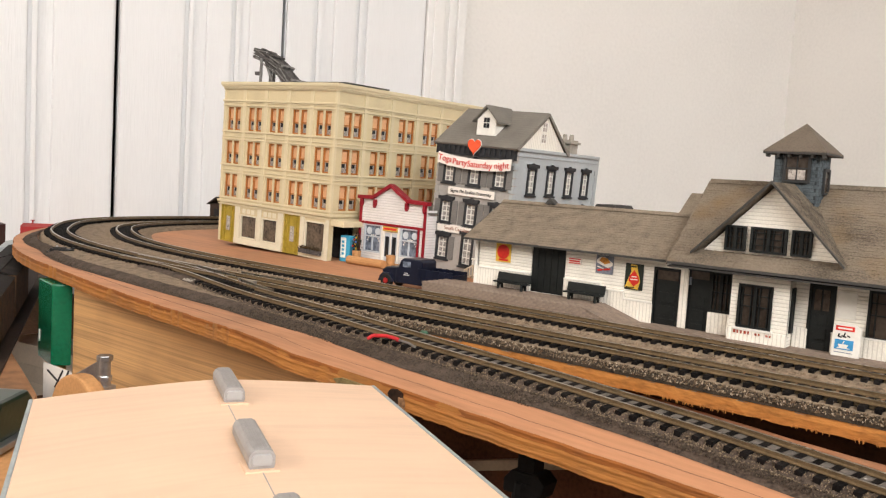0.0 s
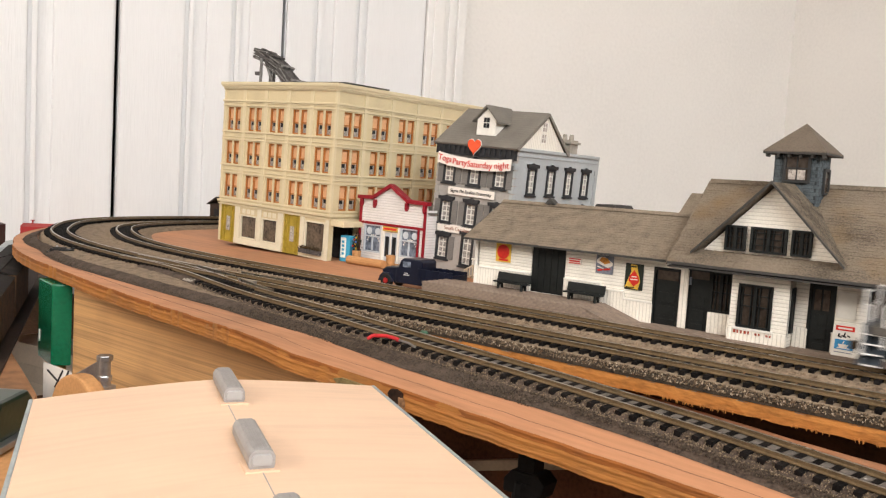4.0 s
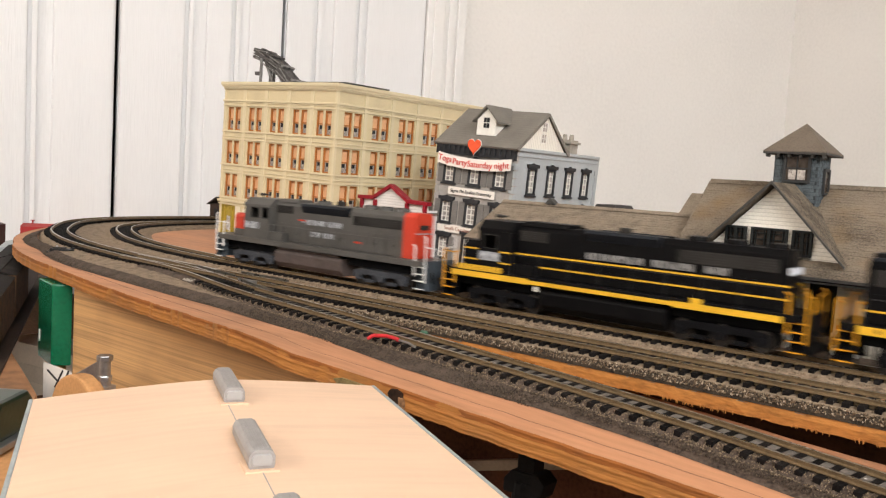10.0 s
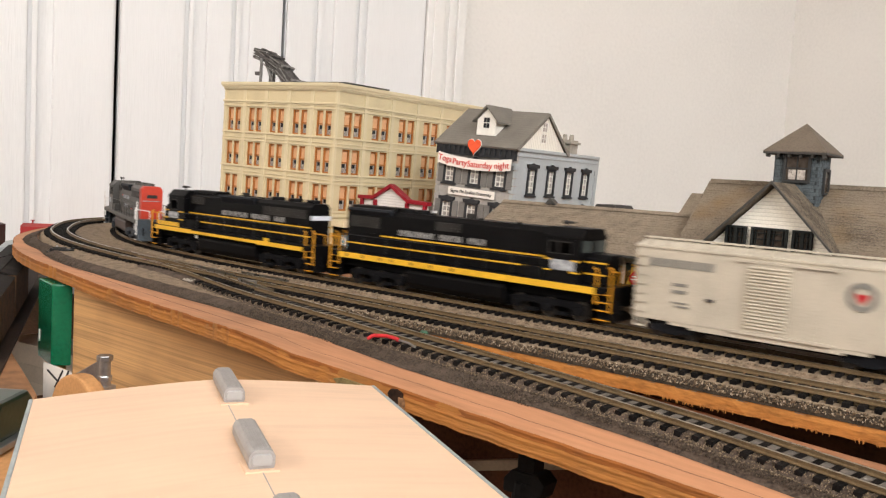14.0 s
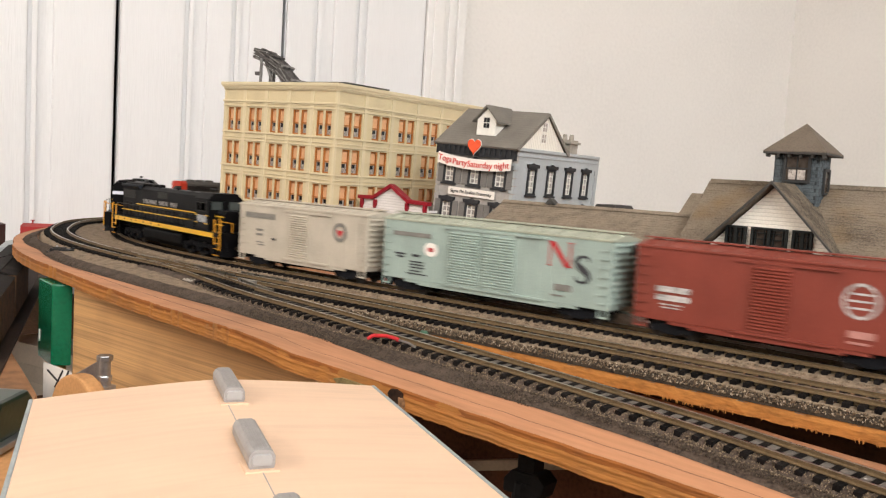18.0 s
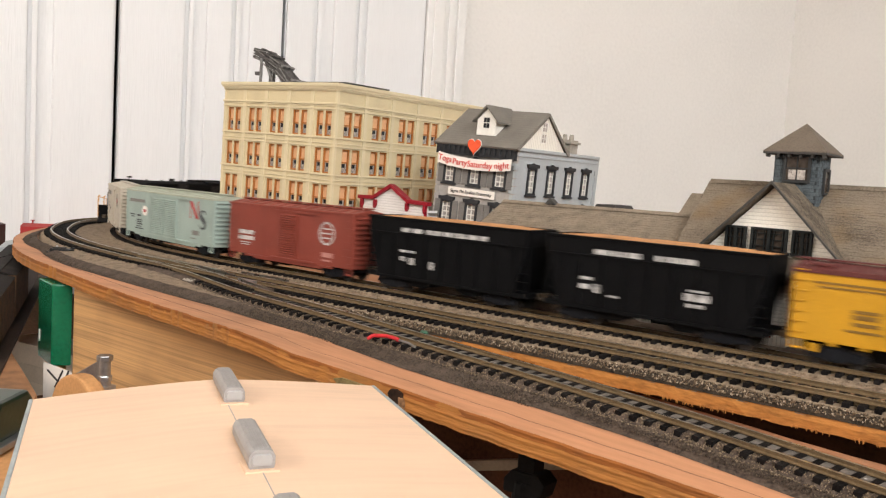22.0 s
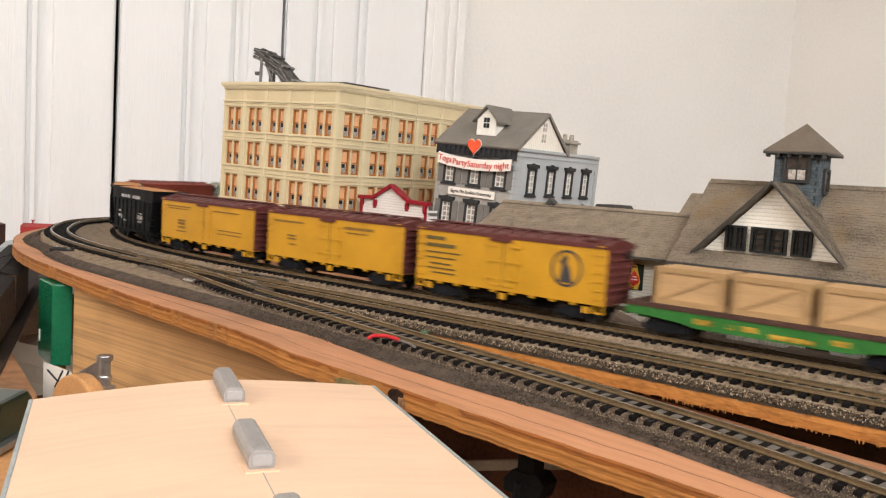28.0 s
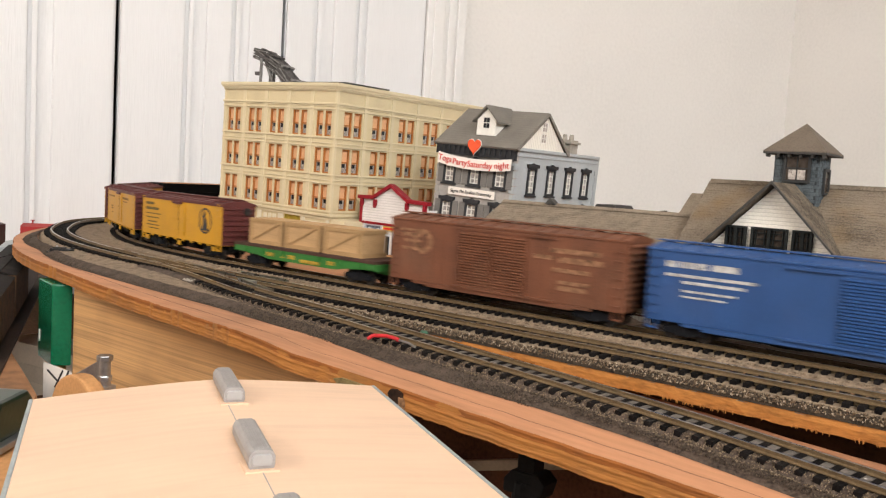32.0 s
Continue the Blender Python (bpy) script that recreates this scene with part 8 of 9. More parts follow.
for k, (st, words) in enumerate(((1.548, [(0.062, 0.0410, 0.040, 0.0011), (0.060, 0.0390, 0.034, 0.0009), (0.043, 0.0285, 0.012, 0.0016), (0.043, 0.0255, 0.011, 0.0022), (0.043, 0.0222, 0.012, 0.0018), (0.046, 0.0190, 0.017, 0.0012), (-0.012, 0.0405, 0.040, 0.0011), (-0.020, 0.0250, 0.036, 0.0009), (-0.020, 0.0220, 0.036, 0.0009)]),
                                 (1.705, [(0.064, 0.0395, 0.034, 0.0016), (0.048, 0.0290, 0.010, 0.0014), (0.048, 0.0265, 0.010, 0.0014), (-0.014, 0.0395, 0.030, 0.0020), (-0.016, 0.0365, 0.022, 0.0010), (0.046, 0.0225, 0.009, 0.0010)]),
                                 (1.862, [(0.064, 0.0400, 0.016, 0.0024), (0.064, 0.0352, 0.025, 0.0024), (0.064, 0.0312, 0.030, 0.0010), (0.064, 0.0275, 0.026, 0.0010), (0.060, 0.0235, 0.018, 0.0012), (0.062, 0.0205, 0.024, 0.0010), (0.058, 0.0175, 0.020, 0.0010)]))):
    c = boxcar("refrigerator_car", "yellow reefer with maroon roof and ends" + (" and round black emblem" if k == 2 else ""), st, 0.1455, REEFY, REEFBR, zb=0.0122, zt=0.0480, reefer=True, endpaint=REEFBR, doorx=(0.010, -0.010), ribs=7)
    bars(c, RINK if k < 2 else RINK2, words, S)
    for x in (-0.06, 0.0, 0.06):
        part("bolster_step", G().box(x - 0.002, x + 0.002, HALFW - 0.001, HALFW + 0.0002, 0.0070, 0.0110), REEFY, c)
    if k == 2:
        roundel(c, -0.0455, 0.0320, 0.0112, CINK, hole=0.87, sx=0.95)
        part("emblem_shape", G().prism([(-0.0405, 0.0235), (-0.0500, 0.0235), (-0.0488, 0.0280), (-0.0478, 0.0325), (-0.0455, 0.0350), (-0.0462, 0.0385), (-0.0440, 0.0405), (-0.0425, 0.0375), (-0.0405, 0.0355), (-0.0425, 0.0340), (-0.0420, 0.0290)], S, S + 0.0002, "y"), CINK, c, "dark emblem shape")
# flat car with three crates
fc = add_car("flatcar", "green flat car with a brown deck and yellow lettering bars", "flatcar", 2.021, 0.160, 0.0225)
h = 0.080
part("side_sill", G().prism([(-h, 0.0165), (h, 0.0165), (h, 0.0125), (h - 0.030, 0.0105), (h - 0.042, 0.0085), (-h + 0.042, 0.0085), (-h + 0.030, 0.0105), (-h, 0.0125)], HALFW - 0.001, HALFW + 0.0004, "y"), CGREEN, fc, "green fish-belly side sill")
part("side_sill", G().prism([(-h, 0.0165), (h, 0.0165), (h, 0.0125), (h - 0.030, 0.0105), (h - 0.042, 0.0085), (-h + 0.042, 0.0085), (-h + 0.030, 0.0105), (-h, 0.0125)], -HALFW - 0.0004, -HALFW + 0.001, "y"), CGREEN, fc)
part("centre_sill", G().box(-h, h, -0.004, 0.004, 0.0085, 0.0165).box(-h, -h + 0.002, -HALFW, HALFW, 0.0115, 0.0165).box(h - 0.002, h, -HALFW, HALFW, 0.0115, 0.0165), CGREEN, fc)
DECKW = mat("brown_car_deck", (0.07, 0.035, 0.026), 0.7, var=0.25, scale=80)
for k in range(40):
    part("deck_board", G().box(-h + k * 0.004, -h + k * 0.004 + 0.0038, -HALFW - 0.001, HALFW + 0.001, 0.0166, 0.0190), DECKW, fc)
bars(fc, mat("dim_yellow_lettering", (0.36, 0.23, 0.03), 0.6, var=0.4, scale=400), [(0.040, 0.0110, 0.010, 0.0030), (0.022, 0.0110, 0.004, 0.0030), (0.014, 0.0110, 0.008, 0.0030), (0.0, 0.0095, 0.022, 0.0026), (-0.030, 0.0112, 0.008, 0.0028)], HALFW + 0.0005)
for x in (-0.065, -0.045, -0.02, 0.02, 0.045, 0.065):
    part("stake_pocket", G().box(x - 0.0012, x + 0.0012, HALFW + 0.0004, HALFW + 0.0014, 0.0120, 0.0165), CGREEN, fc)
CRATE2 = mat("crate_batten_wood", (0.36, 0.225, 0.105), 0.7, var=0.12, scale=60, grain=800)
CRATE = mat("tan_crate_wood", (0.45, 0.285, 0.14), 0.7, var=0.12, scale=60, grain=800, stretch=(0.5, 1, 2), bump=0.25)
for k in range(3):
    x = 0.0455 - k * 0.0437
    cr = part("crate", G().box(-0.0192, 0.0192, -0.0135, 0.0135, 0.0, 0.0205), CRATE, fc, "tan wooden crate with a diagonal brace", at=pose(x, 0, 0.0191), bevel=0.0002)
    for z0, z1 in ((0, 0.003), (0.0175, 0.0205)):
        for y in (0.0135, -0.0143):
            part("batten", G().box(-0.0198, 0.0198, y, y + 0.0008, z0, z1), CRATE2, cr)
        for xx in (0.0195, -0.0203):
            part("batten", G().box(xx, xx + 0.0008, -0.0134, 0.0134, z0, z1), CRATE2, cr)
    for xx in (-0.0198, 0.0165):
        part("batten", G().box(xx, xx + 0.0033, 0.0135, 0.0143, 0.003, 0.0175), CRATE2, cr)
    part("brace", G().prism([(0.0165, 0.003), (0.0140, 0.003), (-0.0165, 0.0175), (-0.0140, 0.0175)], 0.0135, 0.0147, "y"), CRATE2, cr)
c = boxcar("boxcar", "rust brown double-door boxcar with faded cream lettering bars", 2.193, 0.182, RUSTB, RUSTB, doors=2, zt=0.0520)
FADED = mat("faded_cream_lettering", (0.225, 0.115, 0.062), 0.7, var=0.5, scale=300)
roundel(c, 0.0610, 0.0375, 0.0085, FADED, hole=0.55)
bars(c, FADED, [(0.082, 0.0440, 0.026, 0.0016), (0.080, 0.0400, 0.018, 0.0030), (0.078, 0.0360, 0.015, 0.0025), (0.080, 0.0310, 0.018, 0.0022), (-0.040, 0.0405, 0.034, 0.0030), (-0.028, 0.0360, 0.014, 0.0026), (-0.046, 0.0350, 0.030, 0.0034), (-0.042, 0.0290, 0.026, 0.0026), (-0.046, 0.0220, 0.022, 0.0022), (-0.046, 0.0180, 0.020, 0.0030)], S)
c = boxcar("boxcar", "deep blue boxcar with white lettering bars", 2.387, 0.182, CARBLUE, CARBLUE, doorx=(-0.010, -0.034), zt=0.0500)
bars(c, CWHITE, [(0.080, 0.0405, 0.006, 0.0034), (0.072, 0.0405, 0.004, 0.0034), (0.067, 0.0405, 0.004, 0.0034), (0.062, 0.0405, 0.005, 0.0034), (0.054, 0.0405, 0.014, 0.0034), (0.080, 0.0355, 0.050, 0.0016), (0.070, 0.0320, 0.034, 0.0016), (0.070, 0.0275, 0.030, 0.0012), (0.070, 0.0245, 0.024, 0.0010)], S)

# ---- things round the layout: foreground car, riser, box, lower yard ----
ROOFW = mat("cream_painted_wood", (0.725, 0.513, 0.360), 0.55, var=0.05, scale=14, grain=110, bump=0.22, stretch=(3, 0.25, 1), dirt=0.14)
GREYV = mat("grey_plastic_vent", (0.30, 0.285, 0.275), 0.5, var=0.08, scale=90)
# vent grey made paler, with the glare on the end faces put into it
VENTEND = mat("vent_end_with_glare", (0.36, 0.355, 0.35), 0.35, var=0.06, spec=0.5)
GREYE = mat("grey_edge_paint", (0.30, 0.33, 0.33), 0.5, var=0.1)
AX = -29.2
wc = thing("wooden_car", "large wooden model car with a cream roof and grey roof vents", "model car", pose(-0.2555, 0.1905, -0.004, 0, 0, AX))
LW = 0.0615
prof = []
for k in range(13):
    y = -LW + 2 * LW * k / 12
    prof.append((y, 0.0048 * (1 - (abs(y) / LW) ** 1.35)))
roof = prof + [(LW, -0.0022), (-LW, -0.0022)]
part("roof", G().prism(roof, 0.0, 0.34, "x"), ROOFW, wc, "cream wooden roof", smooth=False)
part("roof_edge", G().box(0, 0.34, LW, LW + 0.0014, -0.0042, 0.0002).box(0, 0.34, -LW - 0.0014, -LW, -0.0042, 0.0002), GREYE, wc, "thin grey eave strip", bevel=0.0004)
part("body", G().box(0.006, 0.334, -LW + 0.006, LW - 0.006, -0.105, -0.0022), ROOFW, wc, bevel=0.001)
part("seam", G().box(0.0, 0.34, -0.0002, 0.0001, 0.0046, 0.00485), GREYV, wc)
for k, x in enumerate((0.0005, 0.066, 0.126, 0.190, 0.254)):
    v = part("roof_vent", G().prism([(-0.0032, 0), (0.0032, 0), (0.0036, 0.0012), (0.0036, 0.0034), (0.0030, 0.0046), (0.0018, 0.0053), (-0.0018, 0.0053), (-0.0030, 0.0046), (-0.0036, 0.0034), (-0.0036, 0.0012)], 0.008, 0.0378, "x"), GREYV, wc, "grey ribbed roof vent", at=pose(x - 0.005, 0.0022 if k == 0 else 0.0, 0.0050), bevel=0.0004)
    for y in (-0.0020, -0.0007, 0.0007, 0.0020):
        part("rib", G().box(0.0095, 0.0362, y - 0.0002, y + 0.0002, 0.0048, 0.0056 - abs(y) * 0.12), GREYV, v)
    part("vent_base", G().box(0.030, 0.0396, -0.0046, 0.0046, -0.0006, 0.0002), ROOFW, v)
    part("vent_end", G().prism([(-0.0024, 0.0010), (0.0024, 0.0010), (0.0027, 0.0016), (0.0027, 0.0034), (0.0021, 0.0042), (-0.0021, 0.0042), (-0.0027, 0.0034), (-0.0027, 0.0016)], 0.0374, 0.0383, "x"), VENTEND, v, "rounded vent end, its grey made paler for the glare on it", bevel=0.0003)
for s in (1, -1):
    part("wheel_truck", G().box(0.17 + s * 0.11 - 0.03, 0.17 + s * 0.11 + 0.03, -0.035, 0.035, -0.128, -0.105), DARKMETAL, wc, bevel=0.002)

LOW = -0.132
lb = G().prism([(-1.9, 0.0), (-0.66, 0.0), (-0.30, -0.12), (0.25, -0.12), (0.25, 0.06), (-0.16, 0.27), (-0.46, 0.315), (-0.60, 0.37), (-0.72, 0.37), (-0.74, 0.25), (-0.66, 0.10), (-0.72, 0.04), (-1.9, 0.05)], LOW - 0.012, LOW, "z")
# plywood colour darkened for the shade under the layout
LOWPLY = mat("shaded_lower_plywood", (0.17, 0.078, 0.036), 0.75, var=0.25, scale=9, grain=80, stretch=(0.4, 2, 1), dirt=0.4)
tagged(part("lower_board", lb, LOWPLY, None, "plywood lower deck under the layout, its brown darkened for the shade there"), category="board", kind="structure")
tagged(part("riser_board", G().box(-0.637, -0.315, 0.336, 0.354, LOW, DECK - 0.0098), PINE, None, "pale pine riser plank under the deck", bevel=0.0008), category="board", kind="structure")
tagged(part("riser_board", G().box(0.30, 1.2, 0.45, 0.468, -0.2, DECK - 0.0098), PINE, None, "pine riser plank under the deck", bevel=0.0008), category="board", kind="structure")
for x, y in ((-1.0, 0.80), (-1.0, 1.1), (-0.3, 1.15), (0.6, 1.15), (1.6, 1.1), (1.6, 0.5), (0.20, -0.05), (-1.7, 0.2), (-1.7, 0.6), (-0.40, -0.02)):
    tagged(part("post", G().box(x - 0.03, x + 0.03, y - 0.03, y + 0.03, FLOOR, LOW - 0.0121 if y < 0.56 and x < 0.65 else DECK - 0.0098), PINE, None, "pine post that carries the layout boards"), category="post", kind="structure")
# green box standing against the riser
gb = thing("green_box", "glossy dark green upright box by the riser", "box", pose(-0.6585, 0.330, LOW, 0, 0, 0))
GBZ = 0.0442
GREENG = mat("glossy_green", (0.004, 0.125, 0.056), 0.22, var=0.15, scale=30, bump=0.02, spec=0.5)
part("case", G().prism([(-0.0331, 0.0041), (0.0087, -0.0050), (0.0177, 0.0071), (-0.0240, 0.0162)], GBZ, 0.1105, "z"), GREENG, gb, bevel=0.0015)
part("slot", G().box(-0.0275, -0.0255, 0.0020, 0.0032, 0.058, 0.068), WHITE, gb, "pale slot")
part("foot", G().box(-0.018, 0.004, 0.003, 0.010, 0.0, GBZ), PINE, gb)
# paper with a marker cross, bracket and a round wooden block
pc = thing("paper_tag", "white paper tag with black marker strokes", "paper", pose(-0.620, 0.315, LOW, 0, 0, 0))
part("sheet", G().box(-0.0217, 0.0215, 0, 0.0006, 0.0, 0.0505), BANNER, pc)
part("stroke", G().bar((-0.0142, -0.0003, 0.0454), (0.0101, -0.0003, 0.0369), 0.0008, 6).bar((0.0095, -0.0003, 0.0495), (-0.0020, -0.0003, 0.0344), 0.0008, 6).bar((0.0181, -0.0003, 0.0505), (0.0149, -0.0003, 0.0457), 0.0008, 6), INK, pc)
ORW = mat("orange_wood_end", (0.52, 0.27, 0.11), 0.6, var=0.15, scale=40)
wb = thing("wooden_disc", "orange-brown round wooden block", "block", pose(-0.5384, 0.285, LOW))
part("disc", G().cyl(0.0322, 0, 0.012, 40, axis="y", c=(0, 0.0320)), ORW, wb, bevel=0.002)
STEEL = mat("galvanised_steel", (0.42, 0.42, 0.42), 0.35, 0.9, var=0.12, scale=60)
cl = thing("steel_bracket", "galvanised steel bracket and bolt", "bracket", pose(-0.5367, 0.300, LOW))
part("arm", G().prism([(-0.040, 0.0535), (0.000, 0.0733), (0.000, 0.050), (-0.040, 0.034)], 0.003, 0.006, "y"), STEEL, cl, bevel=0.0006)
part("bolt", G().cyl(0.0042, 0.056, 0.076, 12, c=(0.008, 0.002)).cyl(0.0055, 0.074, 0.078, 6, c=(0.008, 0.002)).cyl(0.0052, 0.060, 0.064, 6, c=(0.008, 0.002)).box(0.003, 0.013, -0.002, 0.008, 0.0, 0.057), STEEL, cl, bevel=0.0005)
# switch machine at the edge, red and green wire markers
sw = thing("switch_machine", "black switch motor beside the curve", "switch machine", pose(-0.7420, 0.3795, DECK + 0.0006, 0, 0, 35))
part("case", G().box(-0.0105, 0.0095, -0.0034, 0.0034, 0, 0.0052), BLACK, sw, bevel=0.0008)
part("cover", G().box(-0.0080, 0.0030, -0.0026, 0.0026, 0.0052, 0.0064), DARKMETAL, sw, bevel=0.0005)
for x in (-0.0122, 0.0108):
    part("lug", G().box(x - 0.0018, x + 0.0018, -0.0022, 0.0022, 0, 0.0020), BLACK, sw, bevel=0.0004)
part("throw_bar", G().bar((0.006, 0.002, 0.0050), (0.0135, 0.0215, 0.0066), 0.0008, 6), BLACK, sw)
part("terminal", G().cyl(0.0009, 0.0064, 0.0076, 8, c=(-0.005, 0)), STEEL, sw)
wr = thing("red_wire", "short red wire lying on the ballast", "wire", pose(-0.288, 0.3215, -0.0015))
RW = mat("red_insulation", (0.44, 0.018, 0.022), 0.45)
pts = [(-0.0085, -0.0052, -0.0035), (-0.0066, -0.0030, -0.0016), (0.0, 0.0, -0.0011), (0.0065, 0.0010, -0.0017), (0.0080, 0.0011, -0.0022)]
g = G()
for a, b in zip(pts, pts[1:]):
    g.bar(a, b, 0.0010, 8)
part("wire", g, RW, wr)
part("bare_end", G().bar((0.0078, 0.0011, -0.0021), (0.015, 0.0002, -0.0023), 0.0006, 6).bar((0.015, 0.0002, -0.0023), (0.0209, -0.001, -0.0032), 0.0006, 6), mat("dull_wire", (0.16, 0.15, 0.14), 0.6), wr, "bare grey wire end")
part("blob", G().cyl(0.0032, -0.0025, 0.0004, 10, c=(-0.0088, 0.0243), r2=0.0018), mat("green_putty", (0.05, 0.12, 0.075), 0.6), wr, at=pose(0.006, 0.010, -0.003))
# turnout parts where the branch leaves: frog, guard rails, points
tn = thing("turnout", "turnout frog and guard rails where the branch leaves the outer track", "turnout")
for pts in ([(-0.60, 0.4035), (-0.545, 0.398), (-0.50, 0.390)], [(-0.485, 0.3815), (-0.455, 0.372), (-0.43, 0.3665)], [(-0.52, 0.4085), (-0.49, 0.4085), (-0.46, 0.409)]):
    ln = [(p.x, p.y, 0.0) for p in smooth_line(pts, 0.006)]
    part("guard_rail", sweep(G(), ln, [(-0.0006, -0.0024), (-0.0006, 0.0), (0.0006, 0.0), (0.0006, -0.0024)]), RAILTOP, tn)
part("frog", G().prism([(-0.492, 0.3832), (-0.470, 0.3788), (-0.470, 0.3842)], -0.0024, -0.0001, "z"), STEEL, tn)
for k in range(26):
    x = -0.60 + k * STEP
    part("long_tie", G().box(x - 0.0014, x + 0.0014, 0.377 - 0.0008 * k * (0.2 + k / 26), 0.3772, -0.0046, -0.0016), TIE, tn)
# rail joiner blobs and pale scenic scraps near the turnout
for x, y, s in ((-0.5175, 0.3597, 0.006), (-0.5116, 0.380, 0.008), (-0.494, 0.364, 0.006)):
    rn = random.Random(int(x * -1000))
    g = G()
    for k in range(24):
        g.add(TETRA, TF, Matrix.Translation((rn.gauss(0, s * 0.5), rn.gauss(0, s * 0.25), 0)) @ Matrix.Diagonal((0.0012, 0.0010, 0.0009, 1)))
    tagged(part("plaster_scraps", g, mat("pale_plaster", (0.30, 0.265, 0.225), 0.9), None, "pale plaster crumbs by the turnout", at=(x, y, -0.0035)), category="debris", kind="stuff")
# joints and holes: knot in the deck edge
kn = thing("knot_hole", "dark knot hole in the front edge of the deck", "knot", pose(-0.2455, 0.2826, ramp_z(-0.2455) + DECK - 0.0042))
# solid dark shape on the edge, coloured for the shade in the hole
part("hollow", G().prism([(-0.0048, 0.0010), (-0.0030, 0.0032), (0.0006, 0.0036), (0.0038, 0.0024), (0.0044, -0.0006), (0.0036, -0.0040), (0.0030, -0.0064), (0.0012, -0.0050), (-0.0008, -0.0030), (-0.0034, -0.0016)], -0.0006, 0.0035, "y"), mat("hole_shade_brown", (0.022, 0.010, 0.005), 0.9, var=0.4, scale=300), kn, bevel=0.0005)
part("lining", G().prism([(0.0022, 0.0006), (0.0046, 0.0002), (0.0056, -0.0030), (0.0050, -0.0072), (0.0030, -0.0078), (0.0026, -0.0036)], -0.0010, 0.003, "y"), mat("torn_knot_wood", (0.20, 0.105, 0.05), 0.85, var=0.4, scale=200), kn, "torn brown wood beside the hole", bevel=0.0004)
part("plug", G().prism([(-0.040, 0.0008), (-0.034, 0.0022), (-0.016, 0.0012), (-0.009, -0.0002), (-0.011, -0.0030), (-0.020, -0.0034), (-0.034, -0.0030)], -0.0010, 0.003, "y"), mat("green_grey_knot", (0.17, 0.13, 0.055), 0.7, var=0.35, scale=120), kn, "greenish grey knot in the wood")
# grey carton and a brown panel under the yard
ct = thing("carton", "pale grey carton under the lower yard", "carton", pose(-0.880, 0.420, LOW, 0, 0, 8))
part("case", G().box(-0.055, 0.085, 0, 0.05, -0.05, 0.0095), mat("grey_card", (0.66, 0.58, 0.48), 0.8, var=0.06), ct, bevel=0.001)
part("flap", G().box(-0.050, 0.080, -0.0012, -0.0002, -0.03, -0.012), mat("grey_card_flap", (0.58, 0.51, 0.42), 0.8, var=0.06), ct)
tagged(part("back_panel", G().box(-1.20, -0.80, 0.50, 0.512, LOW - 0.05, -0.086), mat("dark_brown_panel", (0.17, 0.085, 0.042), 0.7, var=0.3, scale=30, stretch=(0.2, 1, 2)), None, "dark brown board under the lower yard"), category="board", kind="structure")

# ---- the lower yard beside the loop ----
YARD = -0.080
tagged(part("yard_board", G().prism([(-0.52, 0.15), (-0.525, 0.245), (-0.554, 0.268), (-0.60, 0.283), (-0.666, 0.304), (-0.72, 0.322), (-0.80, 0.366), (-0.92, 0.436), (-1.16, 0.575), (-1.45, 0.95), (-1.62, 0.78), (-1.30, 0.38), (-0.95, 0.15)], YARD - 0.014, YARD - 0.002, "z"), mat("brown_yard_plywood", (0.33, 0.165, 0.080), 0.75, var=0.25, scale=14, grain=90, dirt=0.35), None, "brown plywood board of the lower yard"), category="board", kind="structure")


def yard_car(name, label, x, y, rz, L, body, roof, zt):
    c = thing(name, label, name.replace("_", " "), pose(x, y, YARD, 0, 0, rz), "cars of the lower yard")
    z0 = 0.010
    part("body", G().box(-L / 2, L / 2, -HALFW, HALFW, z0, zt - 0.003), body, c, bevel=0.0006)
    part("roof", G().prism([(-HALFW - 0.0006, zt - 0.003), (HALFW + 0.0006, zt - 0.003), (0.004, zt), (-0.004, zt)], -L / 2 - 0.0005, L / 2 + 0.0005, "x"), roof, c, bevel=0.0004)
    part("running_board", G().box(-L / 2, L / 2, -0.0032, 0.0032, zt + 0.0003, zt + 0.0012), roof, c)
    for s in (1, -1):
        t = part("truck", FTRUCK, None, c, at=pose(s * (L / 2 - 0.022), 0, 0))
        for q in (-0.0098, 0.0098):
            part("wheelset", wheelset(0.0049), None, t, at=pose(q, 0, 0.0049))
    for s in (1, -1):
        for k in range(6):
            part("end_rib", G().box(*sorted((s * L / 2, s * (L / 2 + 0.0008))), -HALFW + 0.002, HALFW - 0.002, z0 + 0.003 + k * 0.0055, z0 + 0.005 + k * 0.0055), body, c)
    part("end_lettering", G().box(-L / 2 - 0.0012, -L / 2 - 0.0008, -0.012, 0.006, 0.034, 0.0365).box(-L / 2 - 0.0012, -L / 2 - 0.0008, -0.012, 0.002, 0.0295, 0.0315), CWHITE, c)
    return c


WINE = paintm("wine_red_car", (0.055, 0.012, 0.010), 0.5, var=0.3, dirt=0.5)
DIRTROOF = paintm("grimy_black_roof", (0.014, 0.012, 0.011), 0.7, var=0.35, dirt=0.25, spec=0.08)
GRIME = mat("grimy_brown_car", (0.075, 0.040, 0.022), 0.75, var=0.5, scale=70, grain=700, dirt=0.5, spec=0.1)
yard_car("boxcar", "dark red boxcar with a black roof on the lower track", -0.716, 0.3016, 150.5, 0.128, GRIME, DIRTROOF, 0.0520)
yard_car("boxcar", "weathered brown boxcar with a black roof on the lower track", -0.838, 0.3706, 150.5, 0.127, GRIME, DIRTROOF, 0.0520)
yard_car("boxcar", "black boxcar further along the lower track", -0.963, 0.441, 150.5, 0.145, WINE, DIRTROOF, 0.0520)
